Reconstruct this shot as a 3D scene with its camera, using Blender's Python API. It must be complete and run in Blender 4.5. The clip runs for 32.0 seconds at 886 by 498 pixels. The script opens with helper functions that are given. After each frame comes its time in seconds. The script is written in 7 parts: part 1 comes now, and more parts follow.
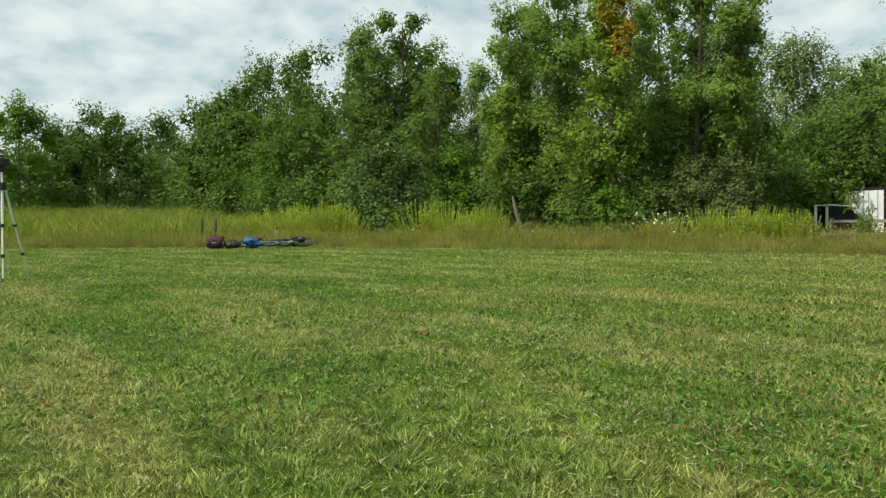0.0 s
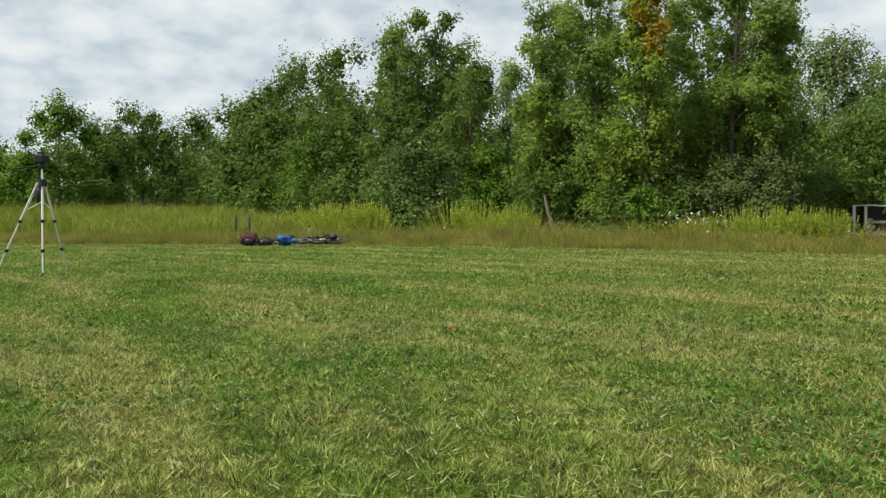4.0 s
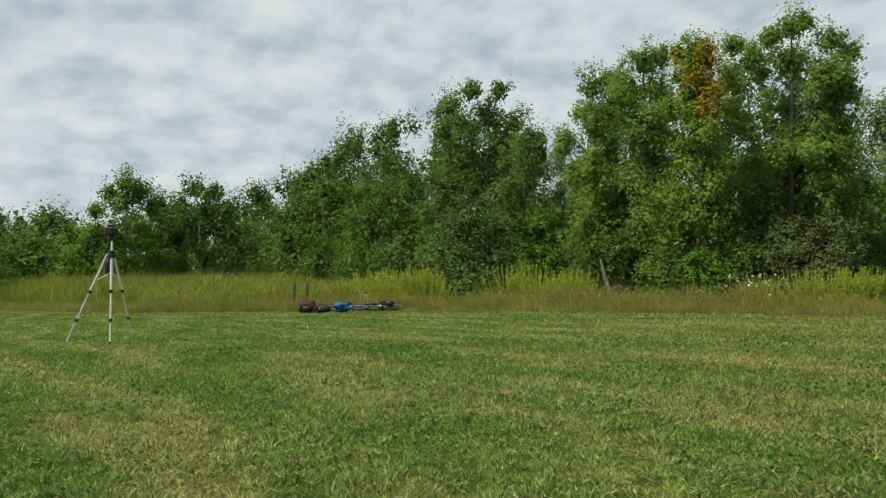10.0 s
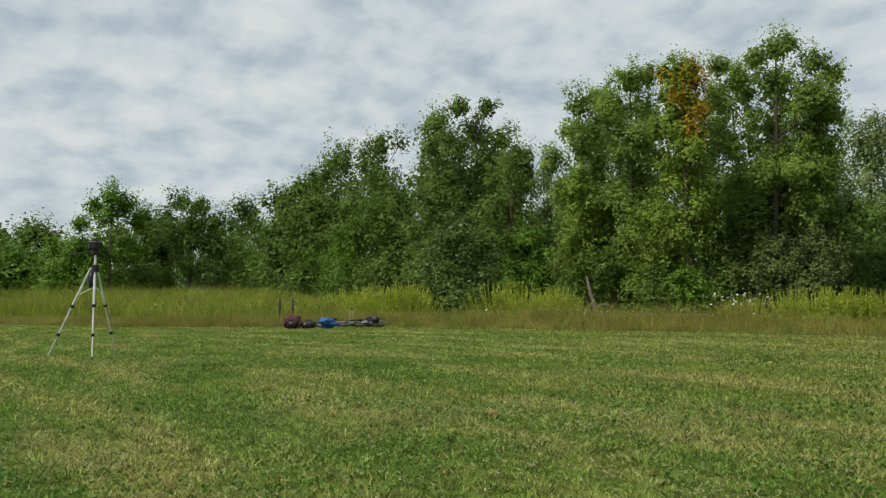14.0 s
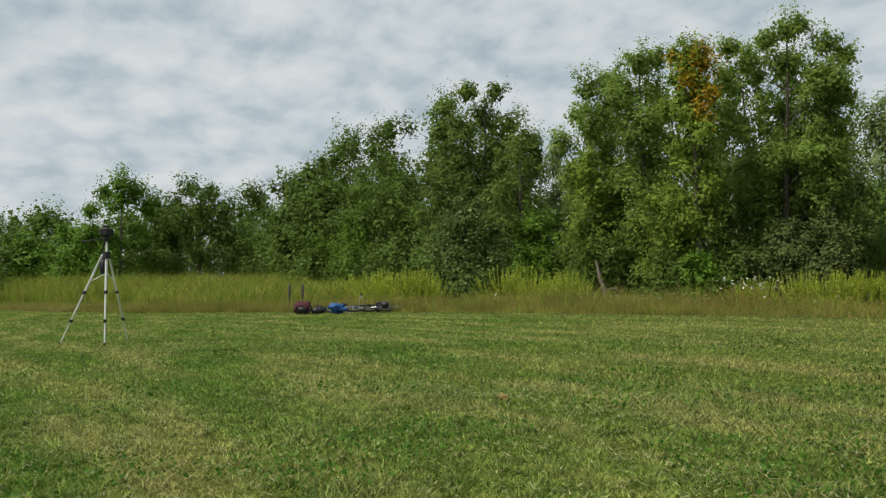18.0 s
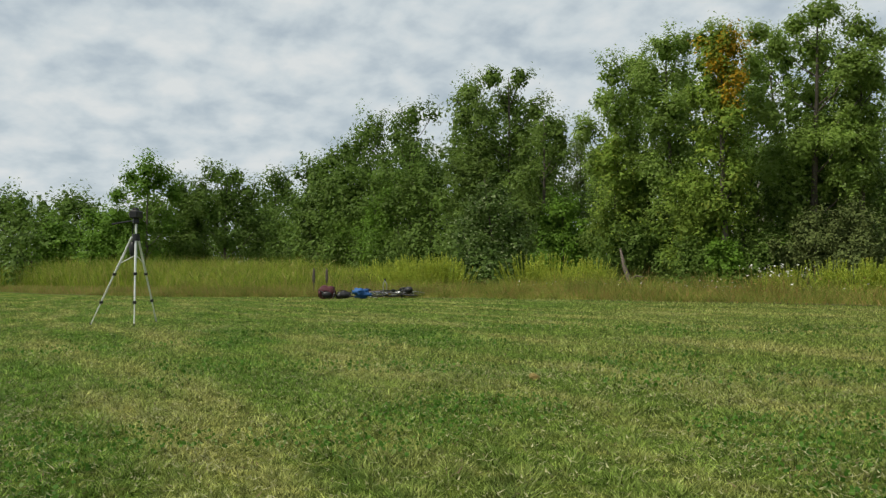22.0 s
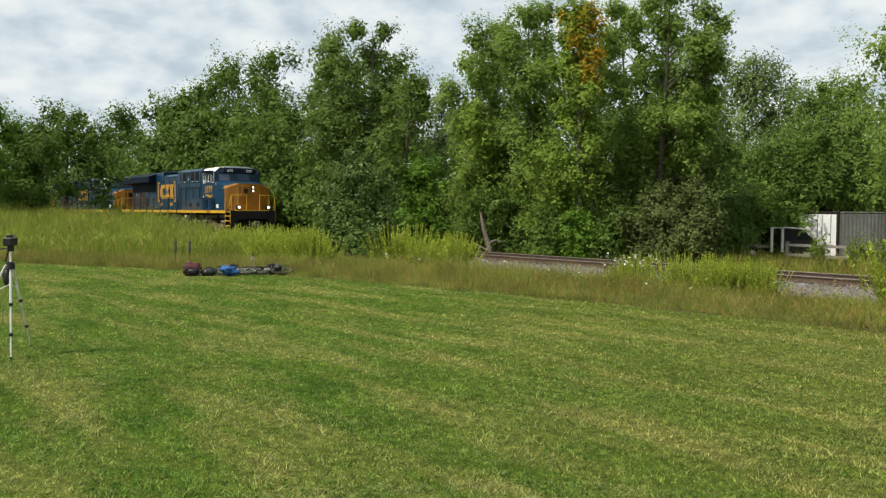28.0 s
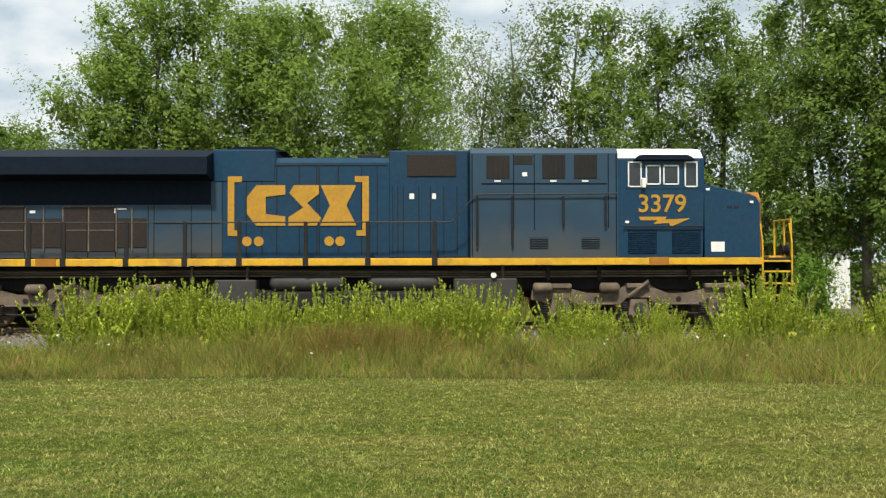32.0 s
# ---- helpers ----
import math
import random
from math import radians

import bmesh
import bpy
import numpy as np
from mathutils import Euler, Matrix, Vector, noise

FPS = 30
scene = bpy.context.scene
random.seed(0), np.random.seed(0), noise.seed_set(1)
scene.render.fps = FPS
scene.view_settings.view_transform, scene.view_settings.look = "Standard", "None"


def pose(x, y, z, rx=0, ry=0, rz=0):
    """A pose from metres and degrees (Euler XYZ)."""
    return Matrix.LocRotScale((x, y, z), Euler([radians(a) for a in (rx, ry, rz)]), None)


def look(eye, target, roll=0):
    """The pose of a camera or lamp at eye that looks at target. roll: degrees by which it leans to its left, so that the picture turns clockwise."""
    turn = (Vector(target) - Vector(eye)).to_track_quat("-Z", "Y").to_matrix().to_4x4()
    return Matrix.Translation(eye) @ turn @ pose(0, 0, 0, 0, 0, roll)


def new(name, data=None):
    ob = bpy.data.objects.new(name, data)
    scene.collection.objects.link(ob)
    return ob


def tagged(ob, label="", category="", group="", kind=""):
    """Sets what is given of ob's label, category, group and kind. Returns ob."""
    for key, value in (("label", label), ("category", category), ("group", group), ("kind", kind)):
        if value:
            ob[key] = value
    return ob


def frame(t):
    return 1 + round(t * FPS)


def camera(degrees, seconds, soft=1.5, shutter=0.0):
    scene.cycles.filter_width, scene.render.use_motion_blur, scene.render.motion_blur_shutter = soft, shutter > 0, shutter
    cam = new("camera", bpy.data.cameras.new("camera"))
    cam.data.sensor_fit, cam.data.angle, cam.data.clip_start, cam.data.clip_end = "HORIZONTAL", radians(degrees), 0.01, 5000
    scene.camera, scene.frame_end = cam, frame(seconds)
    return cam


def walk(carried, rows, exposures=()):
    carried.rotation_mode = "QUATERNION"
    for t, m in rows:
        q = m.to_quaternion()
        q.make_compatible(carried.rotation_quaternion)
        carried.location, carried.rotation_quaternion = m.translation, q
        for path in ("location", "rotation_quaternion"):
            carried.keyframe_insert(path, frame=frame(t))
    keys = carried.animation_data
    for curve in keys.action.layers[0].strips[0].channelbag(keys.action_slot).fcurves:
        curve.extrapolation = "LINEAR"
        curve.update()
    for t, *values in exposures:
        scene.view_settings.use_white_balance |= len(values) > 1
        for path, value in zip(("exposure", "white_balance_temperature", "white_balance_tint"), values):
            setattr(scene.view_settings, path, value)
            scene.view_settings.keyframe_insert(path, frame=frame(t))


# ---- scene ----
# One plan: x runs along the railway, y across it away from the lawn, z = 0 at the rail heads.
cam = camera(56.63, 32.0, soft=1.3)


def eye_row(t, x, y, z, yaw, pitch, roll):
    """A hand-held camera pose: yaw from +y towards +x, pitch upwards, degrees."""
    a, b = radians(yaw), radians(pitch)
    ahead = Vector((math.sin(a) * math.cos(b), math.cos(a) * math.cos(b), math.sin(b)))
    eye = Vector((x, y, z))
    return (t, look(eye, eye + ahead * 10, roll))


walk(cam, [
    eye_row(0, -0.022, -0.315, 0.566, -54.425, -1.919, -1.073),
    eye_row(0.5, -0.008, -0.321, 0.568, -55.335, -1.607, -0.848),
    eye_row(1, -0.005, -0.320, 0.561, -55.858, -1.913, -0.755),
    eye_row(1.5, 0.000, -0.324, 0.563, -56.085, -1.446, -0.744),
    eye_row(2, -0.008, -0.320, 0.561, -56.010, -1.438, -0.765),
    eye_row(2.5, -0.006, -0.323, 0.560, -55.996, -1.539, -0.721),
    eye_row(3, 0.003, -0.327, 0.557, -56.568, -1.898, -0.724),
    eye_row(3.5, 0.004, -0.322, 0.555, -56.631, -1.991, -0.762),
    eye_row(5.5, 0.003, -0.323, 0.551, -56.909, -1.146, -1.258),
    eye_row(6, 0.009, -0.325, 0.554, -57.488, 0.031, -1.392),
    eye_row(6.5, 0.022, -0.332, 0.555, -58.445, 1.183, -1.331),
    eye_row(7, 0.019, -0.334, 0.554, -58.484, 1.189, -1.204),
    eye_row(7.5, 0.018, -0.334, 0.553, -58.461, 0.972, -1.324),
    eye_row(8, 0.028, -0.333, 0.550, -58.946, 1.036, -1.429),
    eye_row(8.5, 0.030, -0.336, 0.551, -59.406, 1.205, -1.449),
    eye_row(9, 0.038, -0.341, 0.554, -59.829, 1.308, -1.433),
    eye_row(9.5, 0.040, -0.343, 0.556, -60.001, 1.579, -1.326),
    eye_row(10, 0.056, -0.353, 0.565, -60.394, 2.661, -1.382),
    eye_row(10.5, 0.069, -0.353, 0.580, -60.492, 3.534, -1.160),
    eye_row(11, 0.048, -0.344, 0.578, -59.754, 3.819, -0.652),
    eye_row(11.5, 0.051, -0.345, 0.579, -59.242, 3.859, -0.602),
    eye_row(12, 0.053, -0.350, 0.577, -59.113, 4.074, -0.733),
    eye_row(12.5, 0.062, -0.350, 0.579, -59.163, 3.958, -0.800),
    eye_row(13, 0.054, -0.349, 0.578, -59.266, 3.899, -0.926),
    eye_row(13.5, 0.054, -0.346, 0.577, -59.422, 3.859, -0.927),
    eye_row(14, 0.054, -0.343, 0.576, -59.445, 3.756, -0.969),
    eye_row(14.5, 0.049, -0.343, 0.572, -59.539, 3.501, -0.990),
    eye_row(16.5, 0.052, -0.345, 0.569, -59.852, 3.058, -1.280),
    eye_row(17, 0.068, -0.355, 0.570, -59.984, 3.029, -1.356),
    eye_row(17.5, 0.067, -0.355, 0.573, -60.029, 2.868, -1.336),
    eye_row(18, 0.061, -0.353, 0.574, -60.089, 2.731, -1.214),
    eye_row(18.5, 0.051, -0.346, 0.566, -60.184, 2.492, -1.115),
    eye_row(19, 0.059, -0.350, 0.569, -60.259, 2.365, -1.103),
    eye_row(19.5, 0.054, -0.349, 0.569, -60.293, 2.113, -1.090),
    eye_row(20, 0.058, -0.352, 0.565, -60.301, 1.830, -1.080),
    eye_row(20.5, 0.052, -0.344, 0.564, -60.191, 1.406, -1.088),
    eye_row(21, 0.057, -0.352, 0.565, -60.318, 1.168, -1.042),
    eye_row(21.5, 0.033, -0.388, 0.530, -61.386, 1.972, -0.766),
    eye_row(22, 0.040, -0.394, 0.535, -61.665, 1.860, -0.819),
    eye_row(22.5, 0.009, -0.352, 0.528, -61.236, 1.939, -1.218),
    eye_row(23, 0.005, -0.352, 0.525, -61.303, 1.856, -1.408),
    eye_row(23.5, 0.014, -0.364, 0.527, -61.574, 1.856, -1.531),
    eye_row(24, 0.014, -0.365, 0.537, -61.617, 1.744, -1.603),
    eye_row(24.5, 0.021, -0.373, 0.539, -61.668, 1.547, -1.471),
    eye_row(26.5, 0.171, -1.047, 1.790, -57.652, 0.223, -0.505),
    eye_row(27, 0.087, -1.024, 1.791, -56.867, 0.044, -0.468),
    eye_row(27.5, 0.027, -1.012, 1.783, -54.213, -3.182, -0.010),
    eye_row(28, 0.027, -0.975, 1.778, -51.456, -2.647, 0.260),
    eye_row(28.5, -0.043, -0.733, 1.735, -49.049, -2.060, 0.201),
    eye_row(29, -0.067, -0.681, 1.733, -46.503, -1.560, 0.273),
    eye_row(29.5, -0.079, -0.644, 1.712, -43.932, -1.276, 0.422),
    eye_row(30, -0.098, -0.598, 1.721, -41.502, -0.890, 0.330),
    eye_row(30.5, -0.055, -0.611, 1.746, -34.493, -0.653, 0.394),
    eye_row(31, -0.009, -0.593, 1.751, -26.385, -0.273, 0.705),
    eye_row(31.5, -0.011, -0.390, 1.725, -14.607, 0.553, 0.597),
    eye_row(32, 0.000, 0.000, 1.623, 0.970, 1.004, -0.157),
], exposures=[(0.0, 0.08, 6500, 1), (1.2, 0.06, 6500, 8), (2.5, 0.05, 6500, 10), (6.5, 0.05, 6500, 10), (9.0, -0.12, 6500, 10), (13.0, -0.22, 6500, 10), (17.0, -0.25, 6500, 10), (20.0, -0.2, 6500, 10), (24.0, -0.12, 6500, 10), (27.5, 0.08, 6500, 10), (30.0, 0.17, 6500, 10), (32.0, 0.19, 6500, 10)])

# ---- light: thin cloud over a high, veiled sun ----
SUN_ELEVATION, SUN_AZIMUTH = radians(55), radians(188)
world = bpy.data.worlds.new("cloudy_sky")
scene.world = world
world.use_nodes = True


def cloudy_sky():
    nt = world.node_tree
    n, l = nt.nodes, nt.links
    n.clear()
    out = n.new("ShaderNodeOutputWorld")
    sky = n.new("ShaderNodeTexSky")
    sky.sky_type, sky.sun_disc = "NISHITA", False
    sky.sun_elevation, sky.sun_rotation = SUN_ELEVATION, SUN_AZIMUTH
    clear = n.new("ShaderNodeBackground")
    clear.inputs["Strength"].default_value = 0.09
    l.new(sky.outputs[0], clear.inputs["Color"])
    # a deck of broken cloud, flattened towards the horizon
    coord = n.new("ShaderNodeTexCoord")
    sep = n.new("ShaderNodeSeparateXYZ")
    l.new(coord.outputs["Generated"], sep.inputs[0])
    up = n.new("ShaderNodeMath")
    up.operation = "ADD"
    up.inputs[1].default_value = 0.34
    l.new(sep.outputs[2], up.inputs[0])
    flat = n.new("ShaderNodeCombineXYZ")
    for k in (0, 1):
        d = n.new("ShaderNodeMath")
        d.operation = "DIVIDE"
        l.new(sep.outputs[k], d.inputs[0])
        l.new(up.outputs[0], d.inputs[1])
        l.new(d.outputs[0], flat.inputs[k])
    puffs = n.new("ShaderNodeTexNoise")
    puffs.inputs["Scale"].default_value = 8.0
    puffs.inputs["Detail"].default_value = 6
    puffs.inputs["Roughness"].default_value = 0.5
    puffs.inputs["Distortion"].default_value = 0.12
    l.new(flat.outputs[0], puffs.inputs["Vector"])
    tone = n.new("ShaderNodeValToRGB")
    e = tone.color_ramp.elements
    e[0].position, e[0].color = 0.32, (0.62, 0.715, 0.77, 1)
    e[1].position, e[1].color = 0.66, (0.87, 0.915, 0.92, 1)
    m = e.new(0.5)
    m.color = (0.725, 0.81, 0.85, 1)
    l.new(puffs.outputs[0], tone.inputs[0])
    cloud = n.new("ShaderNodeBackground")
    cloud.inputs["Strength"].default_value = 0.9
    l.new(tone.outputs[0], cloud.inputs["Color"])
    cover = n.new("ShaderNodeMapRange")
    cover.inputs["From Min"].default_value, cover.inputs["From Max"].default_value = 0.3, 0.5
    cover.inputs["To Min"].default_value, cover.inputs["To Max"].default_value = 0.75, 1.0
    l.new(puffs.outputs[0], cover.inputs[0])
    mix = n.new("ShaderNodeMixShader")
    l.new(cover.outputs[0], mix.inputs[0])
    l.new(clear.outputs[0], mix.inputs[1])
    l.new(cloud.outputs[0], mix.inputs[2])
    l.new(mix.outputs[0], out.inputs["Surface"])


cloudy_sky()
sun = new("sun", bpy.data.lights.new("sun", "SUN"))
sun.data.energy, sun.data.angle, sun.data.color = 5.0, radians(4), (1.0, 0.93, 0.80)
sun.matrix_world = look((0, 0, 0), (-math.sin(SUN_AZIMUTH) * math.cos(SUN_ELEVATION), -math.cos(SUN_AZIMUTH) * math.cos(SUN_ELEVATION), -math.sin(SUN_ELEVATION)))


# ---- materials ----
def ramp_node(nt, source, low, high, p0=0.3, p1=0.7):
    r = nt.nodes.new("ShaderNodeValToRGB")
    e = r.color_ramp.elements
    e[0].position, e[0].color = p0, (*low, 1)
    e[1].position, e[1].color = p1, (*high, 1)
    nt.links.new(source, r.inputs[0])
    return r.outputs[0]


def noise_node(nt, vector, scale, detail=4, rough=0.55, distort=0.0):
    n = nt.nodes.new("ShaderNodeTexNoise")
    for k, v in (("Scale", scale), ("Detail", detail), ("Roughness", rough), ("Distortion", distort)):
        n.inputs[k].default_value = v
    if vector is not None:
        nt.links.new(vector, n.inputs["Vector"])
    return n.outputs[0]


def mix_node(nt, factor, a, b, mode="MIX"):
    m = nt.nodes.new("ShaderNodeMix")
    m.data_type, m.blend_type = "RGBA", mode
    for socket, value in ((m.inputs[0], factor), (m.inputs[6], a), (m.inputs[7], b)):
        if isinstance(value, bpy.types.NodeSocket):
            nt.links.new(value, socket)
        elif isinstance(value, (int, float)):
            socket.default_value = value
        else:
            socket.default_value = (*value, 1)
    return m.outputs[2]


def start_material(name):
    m = bpy.data.materials.new(name)
    m.use_nodes = True
    nt = m.node_tree
    return m, nt, nt.nodes["Principled BSDF"], nt.nodes.new("ShaderNodeTexCoord").outputs["Object"]


def surface(name, low, high, grain=12.0, rough=(0.45, 0.65), metal=0.0, bump=0.15, dirt=None, dirt_scale=0.8, dirt_amount=0.5, random_tone=0.0):
    """A painted, metal, wood or stone surface: colour varied at two scales, stains, and fine relief."""
    m, nt, bsdf, obj = start_material(name)
    fine = noise_node(nt, obj, grain, 5, 0.6)
    colour = ramp_node(nt, fine, low, high)
    if dirt:
        big = noise_node(nt, obj, dirt_scale, 6, 0.65, 0.4)
        r = nt.nodes.new("ShaderNodeMapRange")
        r.inputs["From Min"].default_value, r.inputs["From Max"].default_value = 0.42, 0.72
        r.inputs["To Max"].default_value = dirt_amount
        nt.links.new(big, r.inputs[0])
        colour = mix_node(nt, r.outputs[0], colour, dirt)
    if random_tone:
        info = nt.nodes.new("ShaderNodeObjectInfo")
        v = nt.nodes.new("ShaderNodeMapRange")
        v.inputs["To Min"].default_value, v.inputs["To Max"].default_value = 1 - random_tone, 1 + random_tone
        nt.links.new(info.outputs["Random"], v.inputs[0])
        hsv = nt.nodes.new("ShaderNodeHueSaturation")
        nt.links.new(v.outputs[0], hsv.inputs["Value"])
        nt.links.new(colour, hsv.inputs["Color"])
        colour = hsv.outputs[0]
    nt.links.new(colour, bsdf.inputs["Base Color"])
    rr = nt.nodes.new("ShaderNodeMapRange")
    rr.inputs["To Min"].default_value, rr.inputs["To Max"].default_value = rough
    nt.links.new(fine, rr.inputs[0])
    nt.links.new(rr.outputs[0], bsdf.inputs["Roughness"])
    bsdf.inputs["Metallic"].default_value = metal
    if bump:
        b = nt.nodes.new("ShaderNodeBump")
        b.inputs["Strength"].default_value = bump
        b.inputs["Distance"].default_value = 0.02
        nt.links.new(fine, b.inputs["Height"])
        nt.links.new(b.outputs[0], bsdf.inputs["Normal"])
    bsdf.inputs["Specular IOR Level"].default_value = 0.3
    return m


def foliage(name, low, high, tip=None, tip_share=0.15, shine=0.6, through_light=0.38, patch=0.35, swing=(0.72, 1.25)):
    """Leaves or blades: each one its own tone, slow drift over the plant, light shining through."""
    m, nt, bsdf, obj = start_material(name)
    geo = nt.nodes.new("ShaderNodeNewGeometry")
    colour = ramp_node(nt, geo.outputs["Random Per Island"], low, high, 0.0, 1.0)
    if tip:
        r = nt.nodes.new("ShaderNodeMath")
        r.operation = "MULTIPLY"
        r.inputs[1].default_value = 37.0
        nt.links.new(geo.outputs["Random Per Island"], r.inputs[0])
        fr = nt.nodes.new("ShaderNodeMath")
        fr.operation = "FRACT"
        nt.links.new(r.outputs[0], fr.inputs[0])
        lt = nt.nodes.new("ShaderNodeMath")
        lt.operation = "LESS_THAN"
        lt.inputs[1].default_value = tip_share
        nt.links.new(fr.outputs[0], lt.inputs[0])
        colour = mix_node(nt, lt.outputs[0], colour, tip)
    big = noise_node(nt, obj, patch, 3)
    v = nt.nodes.new("ShaderNodeMapRange")
    v.inputs["From Min"].default_value, v.inputs["From Max"].default_value = 0.3, 0.7
    v.inputs["To Min"].default_value, v.inputs["To Max"].default_value = swing
    nt.links.new(big, v.inputs[0])
    hsv = nt.nodes.new("ShaderNodeHueSaturation")
    nt.links.new(v.outputs[0], hsv.inputs["Value"])
    nt.links.new(colour, hsv.inputs["Color"])
    colour = hsv.outputs[0]
    nt.links.new(colour, bsdf.inputs["Base Color"])
    bsdf.inputs["Roughness"].default_value = shine
    bsdf.inputs["Specular IOR Level"].default_value = 0.12
    glow = nt.nodes.new("ShaderNodeBsdfTranslucent")
    nt.links.new(colour, glow.inputs["Color"])
    mix = nt.nodes.new("ShaderNodeMixShader")
    mix.inputs[0].default_value = through_light
    nt.links.new(bsdf.outputs[0], mix.inputs[1])
    nt.links.new(glow.outputs[0], mix.inputs[2])
    nt.links.new(mix.outputs[0], nt.nodes["Material Output"].inputs["Surface"])
    return m


def lawn_colour(nt, obj):
    """Mown turf: two greens, long pale mowing streaks, and dry straw patches, by place."""
    base = ramp_node(nt, noise_node(nt, obj, 1.3, 5, 0.6), (0.068, 0.132, 0.020), (0.132, 0.214, 0.038))
    turn = nt.nodes.new("ShaderNodeMapping")
    turn.inputs["Rotation"].default_value = (0, 0, radians(-6))
    turn.inputs["Scale"].default_value = (0.3, 1.5, 1)
    nt.links.new(obj, turn.inputs["Vector"])
    streak = nt.nodes.new("ShaderNodeMapRange")
    streak.inputs["From Min"].default_value, streak.inputs["From Max"].default_value = 0.45, 0.62
    streak.inputs["To Max"].default_value = 0.7
    nt.links.new(noise_node(nt, turn.outputs[0], 1.0, 6, 0.62), streak.inputs[0])
    dry = nt.nodes.new("ShaderNodeMapRange")
    dry.inputs["From Min"].default_value, dry.inputs["From Max"].default_value = 0.5, 0.7
    dry.inputs["To Max"].default_value = 0.45
    nt.links.new(noise_node(nt, obj, 9.0, 4, 0.7), dry.inputs[0])
    colour = mix_node(nt, streak.outputs[0], mix_node(nt, dry.outputs[0], base, (0.25, 0.23, 0.095)), (0.285, 0.275, 0.11))
    # the turf is drier and yellower towards the far end
    sep = nt.nodes.new("ShaderNodeSeparateXYZ")
    nt.links.new(obj, sep.inputs[0])
    end = nt.nodes.new("ShaderNodeMapRange")
    end.inputs["From Min"].default_value, end.inputs["From Max"].default_value = -4.0, 8.0
    end.inputs["To Max"].default_value = 0.5
    both = nt.nodes.new("ShaderNodeMath")
    nt.links.new(sep.outputs[0], both.inputs[0])
    nt.links.new(sep.outputs[1], both.inputs[1])
    nt.links.new(both.outputs[0], end.inputs[0])
    colour = mix_node(nt, end.outputs[0], colour, (0.25, 0.225, 0.085))
    tuft = ramp_node(nt, noise_node(nt, obj, 11, 4, 0.7), (0.62, 0.66, 0.6), (1.38, 1.34, 1.36), 0.36, 0.66)
    return mix_node(nt, 1.0, colour, tuft, "MULTIPLY")


def lawn_material():
    m, nt, bsdf, obj = start_material("turf")
    colour = lawn_colour(nt, obj)
    fine = noise_node(nt, obj, 40, 4, 0.7)
    shade = ramp_node(nt, fine, (0.18, 0.22, 0.12), (0.9, 0.92, 0.56), 0.3, 0.7)
    nt.links.new(mix_node(nt, 1.0, colour, shade, "MULTIPLY"), bsdf.inputs["Base Color"])
    bsdf.inputs["Roughness"].default_value = 0.9
    bsdf.inputs["Specular IOR Level"].default_value = 0.04
    b = nt.nodes.new("ShaderNodeBump")
    b.inputs["Strength"].default_value, b.inputs["Distance"].default_value = 0.9, 0.04
    nt.links.new(fine, b.inputs["Height"])
    nt.links.new(b.outputs[0], bsdf.inputs["Normal"])
    return m


def blade_material():
    m, nt, bsdf, obj = start_material("grass_blades")
    geo = nt.nodes.new("ShaderNodeNewGeometry")
    tone = ramp_node(nt, geo.outputs["Random Per Island"], (0.36, 0.4, 0.28), (2.45, 2.36, 2.28), 0.04, 1.08)
    colour = mix_node(nt, 1.0, lawn_colour(nt, obj), tone, "MULTIPLY")
    nt.links.new(colour, bsdf.inputs["Base Color"])
    bsdf.inputs["Roughness"].default_value = 0.55
    bsdf.inputs["Specular IOR Level"].default_value = 0.15
    glow = nt.nodes.new("ShaderNodeBsdfTranslucent")
    nt.links.new(colour, glow.inputs["Color"])
    mix = nt.nodes.new("ShaderNodeMixShader")
    mix.inputs[0].default_value = 0.3
    nt.links.new(bsdf.outputs[0], mix.inputs[1])
    nt.links.new(glow.outputs[0], mix.inputs[2])
    nt.links.new(mix.outputs[0], nt.nodes["Material Output"].inputs["Surface"])
    return m


def dusty_blue_material():
    """Blue paint under road dust that thins out upwards in uneven streaks."""
    m, nt, bsdf, obj = start_material("dust_faded_blue_paint")
    clean = ramp_node(nt, noise_node(nt, obj, 0.9, 5, 0.6), (0.006, 0.030, 0.062), (0.012, 0.046, 0.084))
    sep = nt.nodes.new("ShaderNodeSeparateXYZ")
    nt.links.new(obj, sep.inputs[0])
    wave = nt.nodes.new("ShaderNodeMath")
    wave.operation = "MULTIPLY_ADD"
    nt.links.new(noise_node(nt, obj, 1.6, 4, 0.6), wave.inputs[0])
    wave.inputs[1].default_value = 1.3
    nt.links.new(sep.outputs[2], wave.inputs[2])
    dust = nt.nodes.new("ShaderNodeMapRange")
    dust.inputs["From Min"].default_value, dust.inputs["From Max"].default_value = 2.35, 3.45
    dust.inputs["To Min"].default_value, dust.inputs["To Max"].default_value = 0.85, 0.05
    nt.links.new(wave.outputs[0], dust.inputs[0])
    nt.links.new(mix_node(nt, dust.outputs[0], clean, (0.056, 0.057, 0.052)), bsdf.inputs["Base Color"])
    bsdf.inputs["Roughness"].default_value = 0.45
    return m


def glass_material(name, tint, rough=0.05):
    m, nt, bsdf, obj = start_material(name)
    nt.links.new(ramp_node(nt, noise_node(nt, obj, 2, 3), tuple(c * 0.6 for c in tint), tint), bsdf.inputs["Base Color"])
    bsdf.inputs["Roughness"].default_value = rough
    bsdf.inputs["Specular IOR Level"].default_value = 0.6
    return m


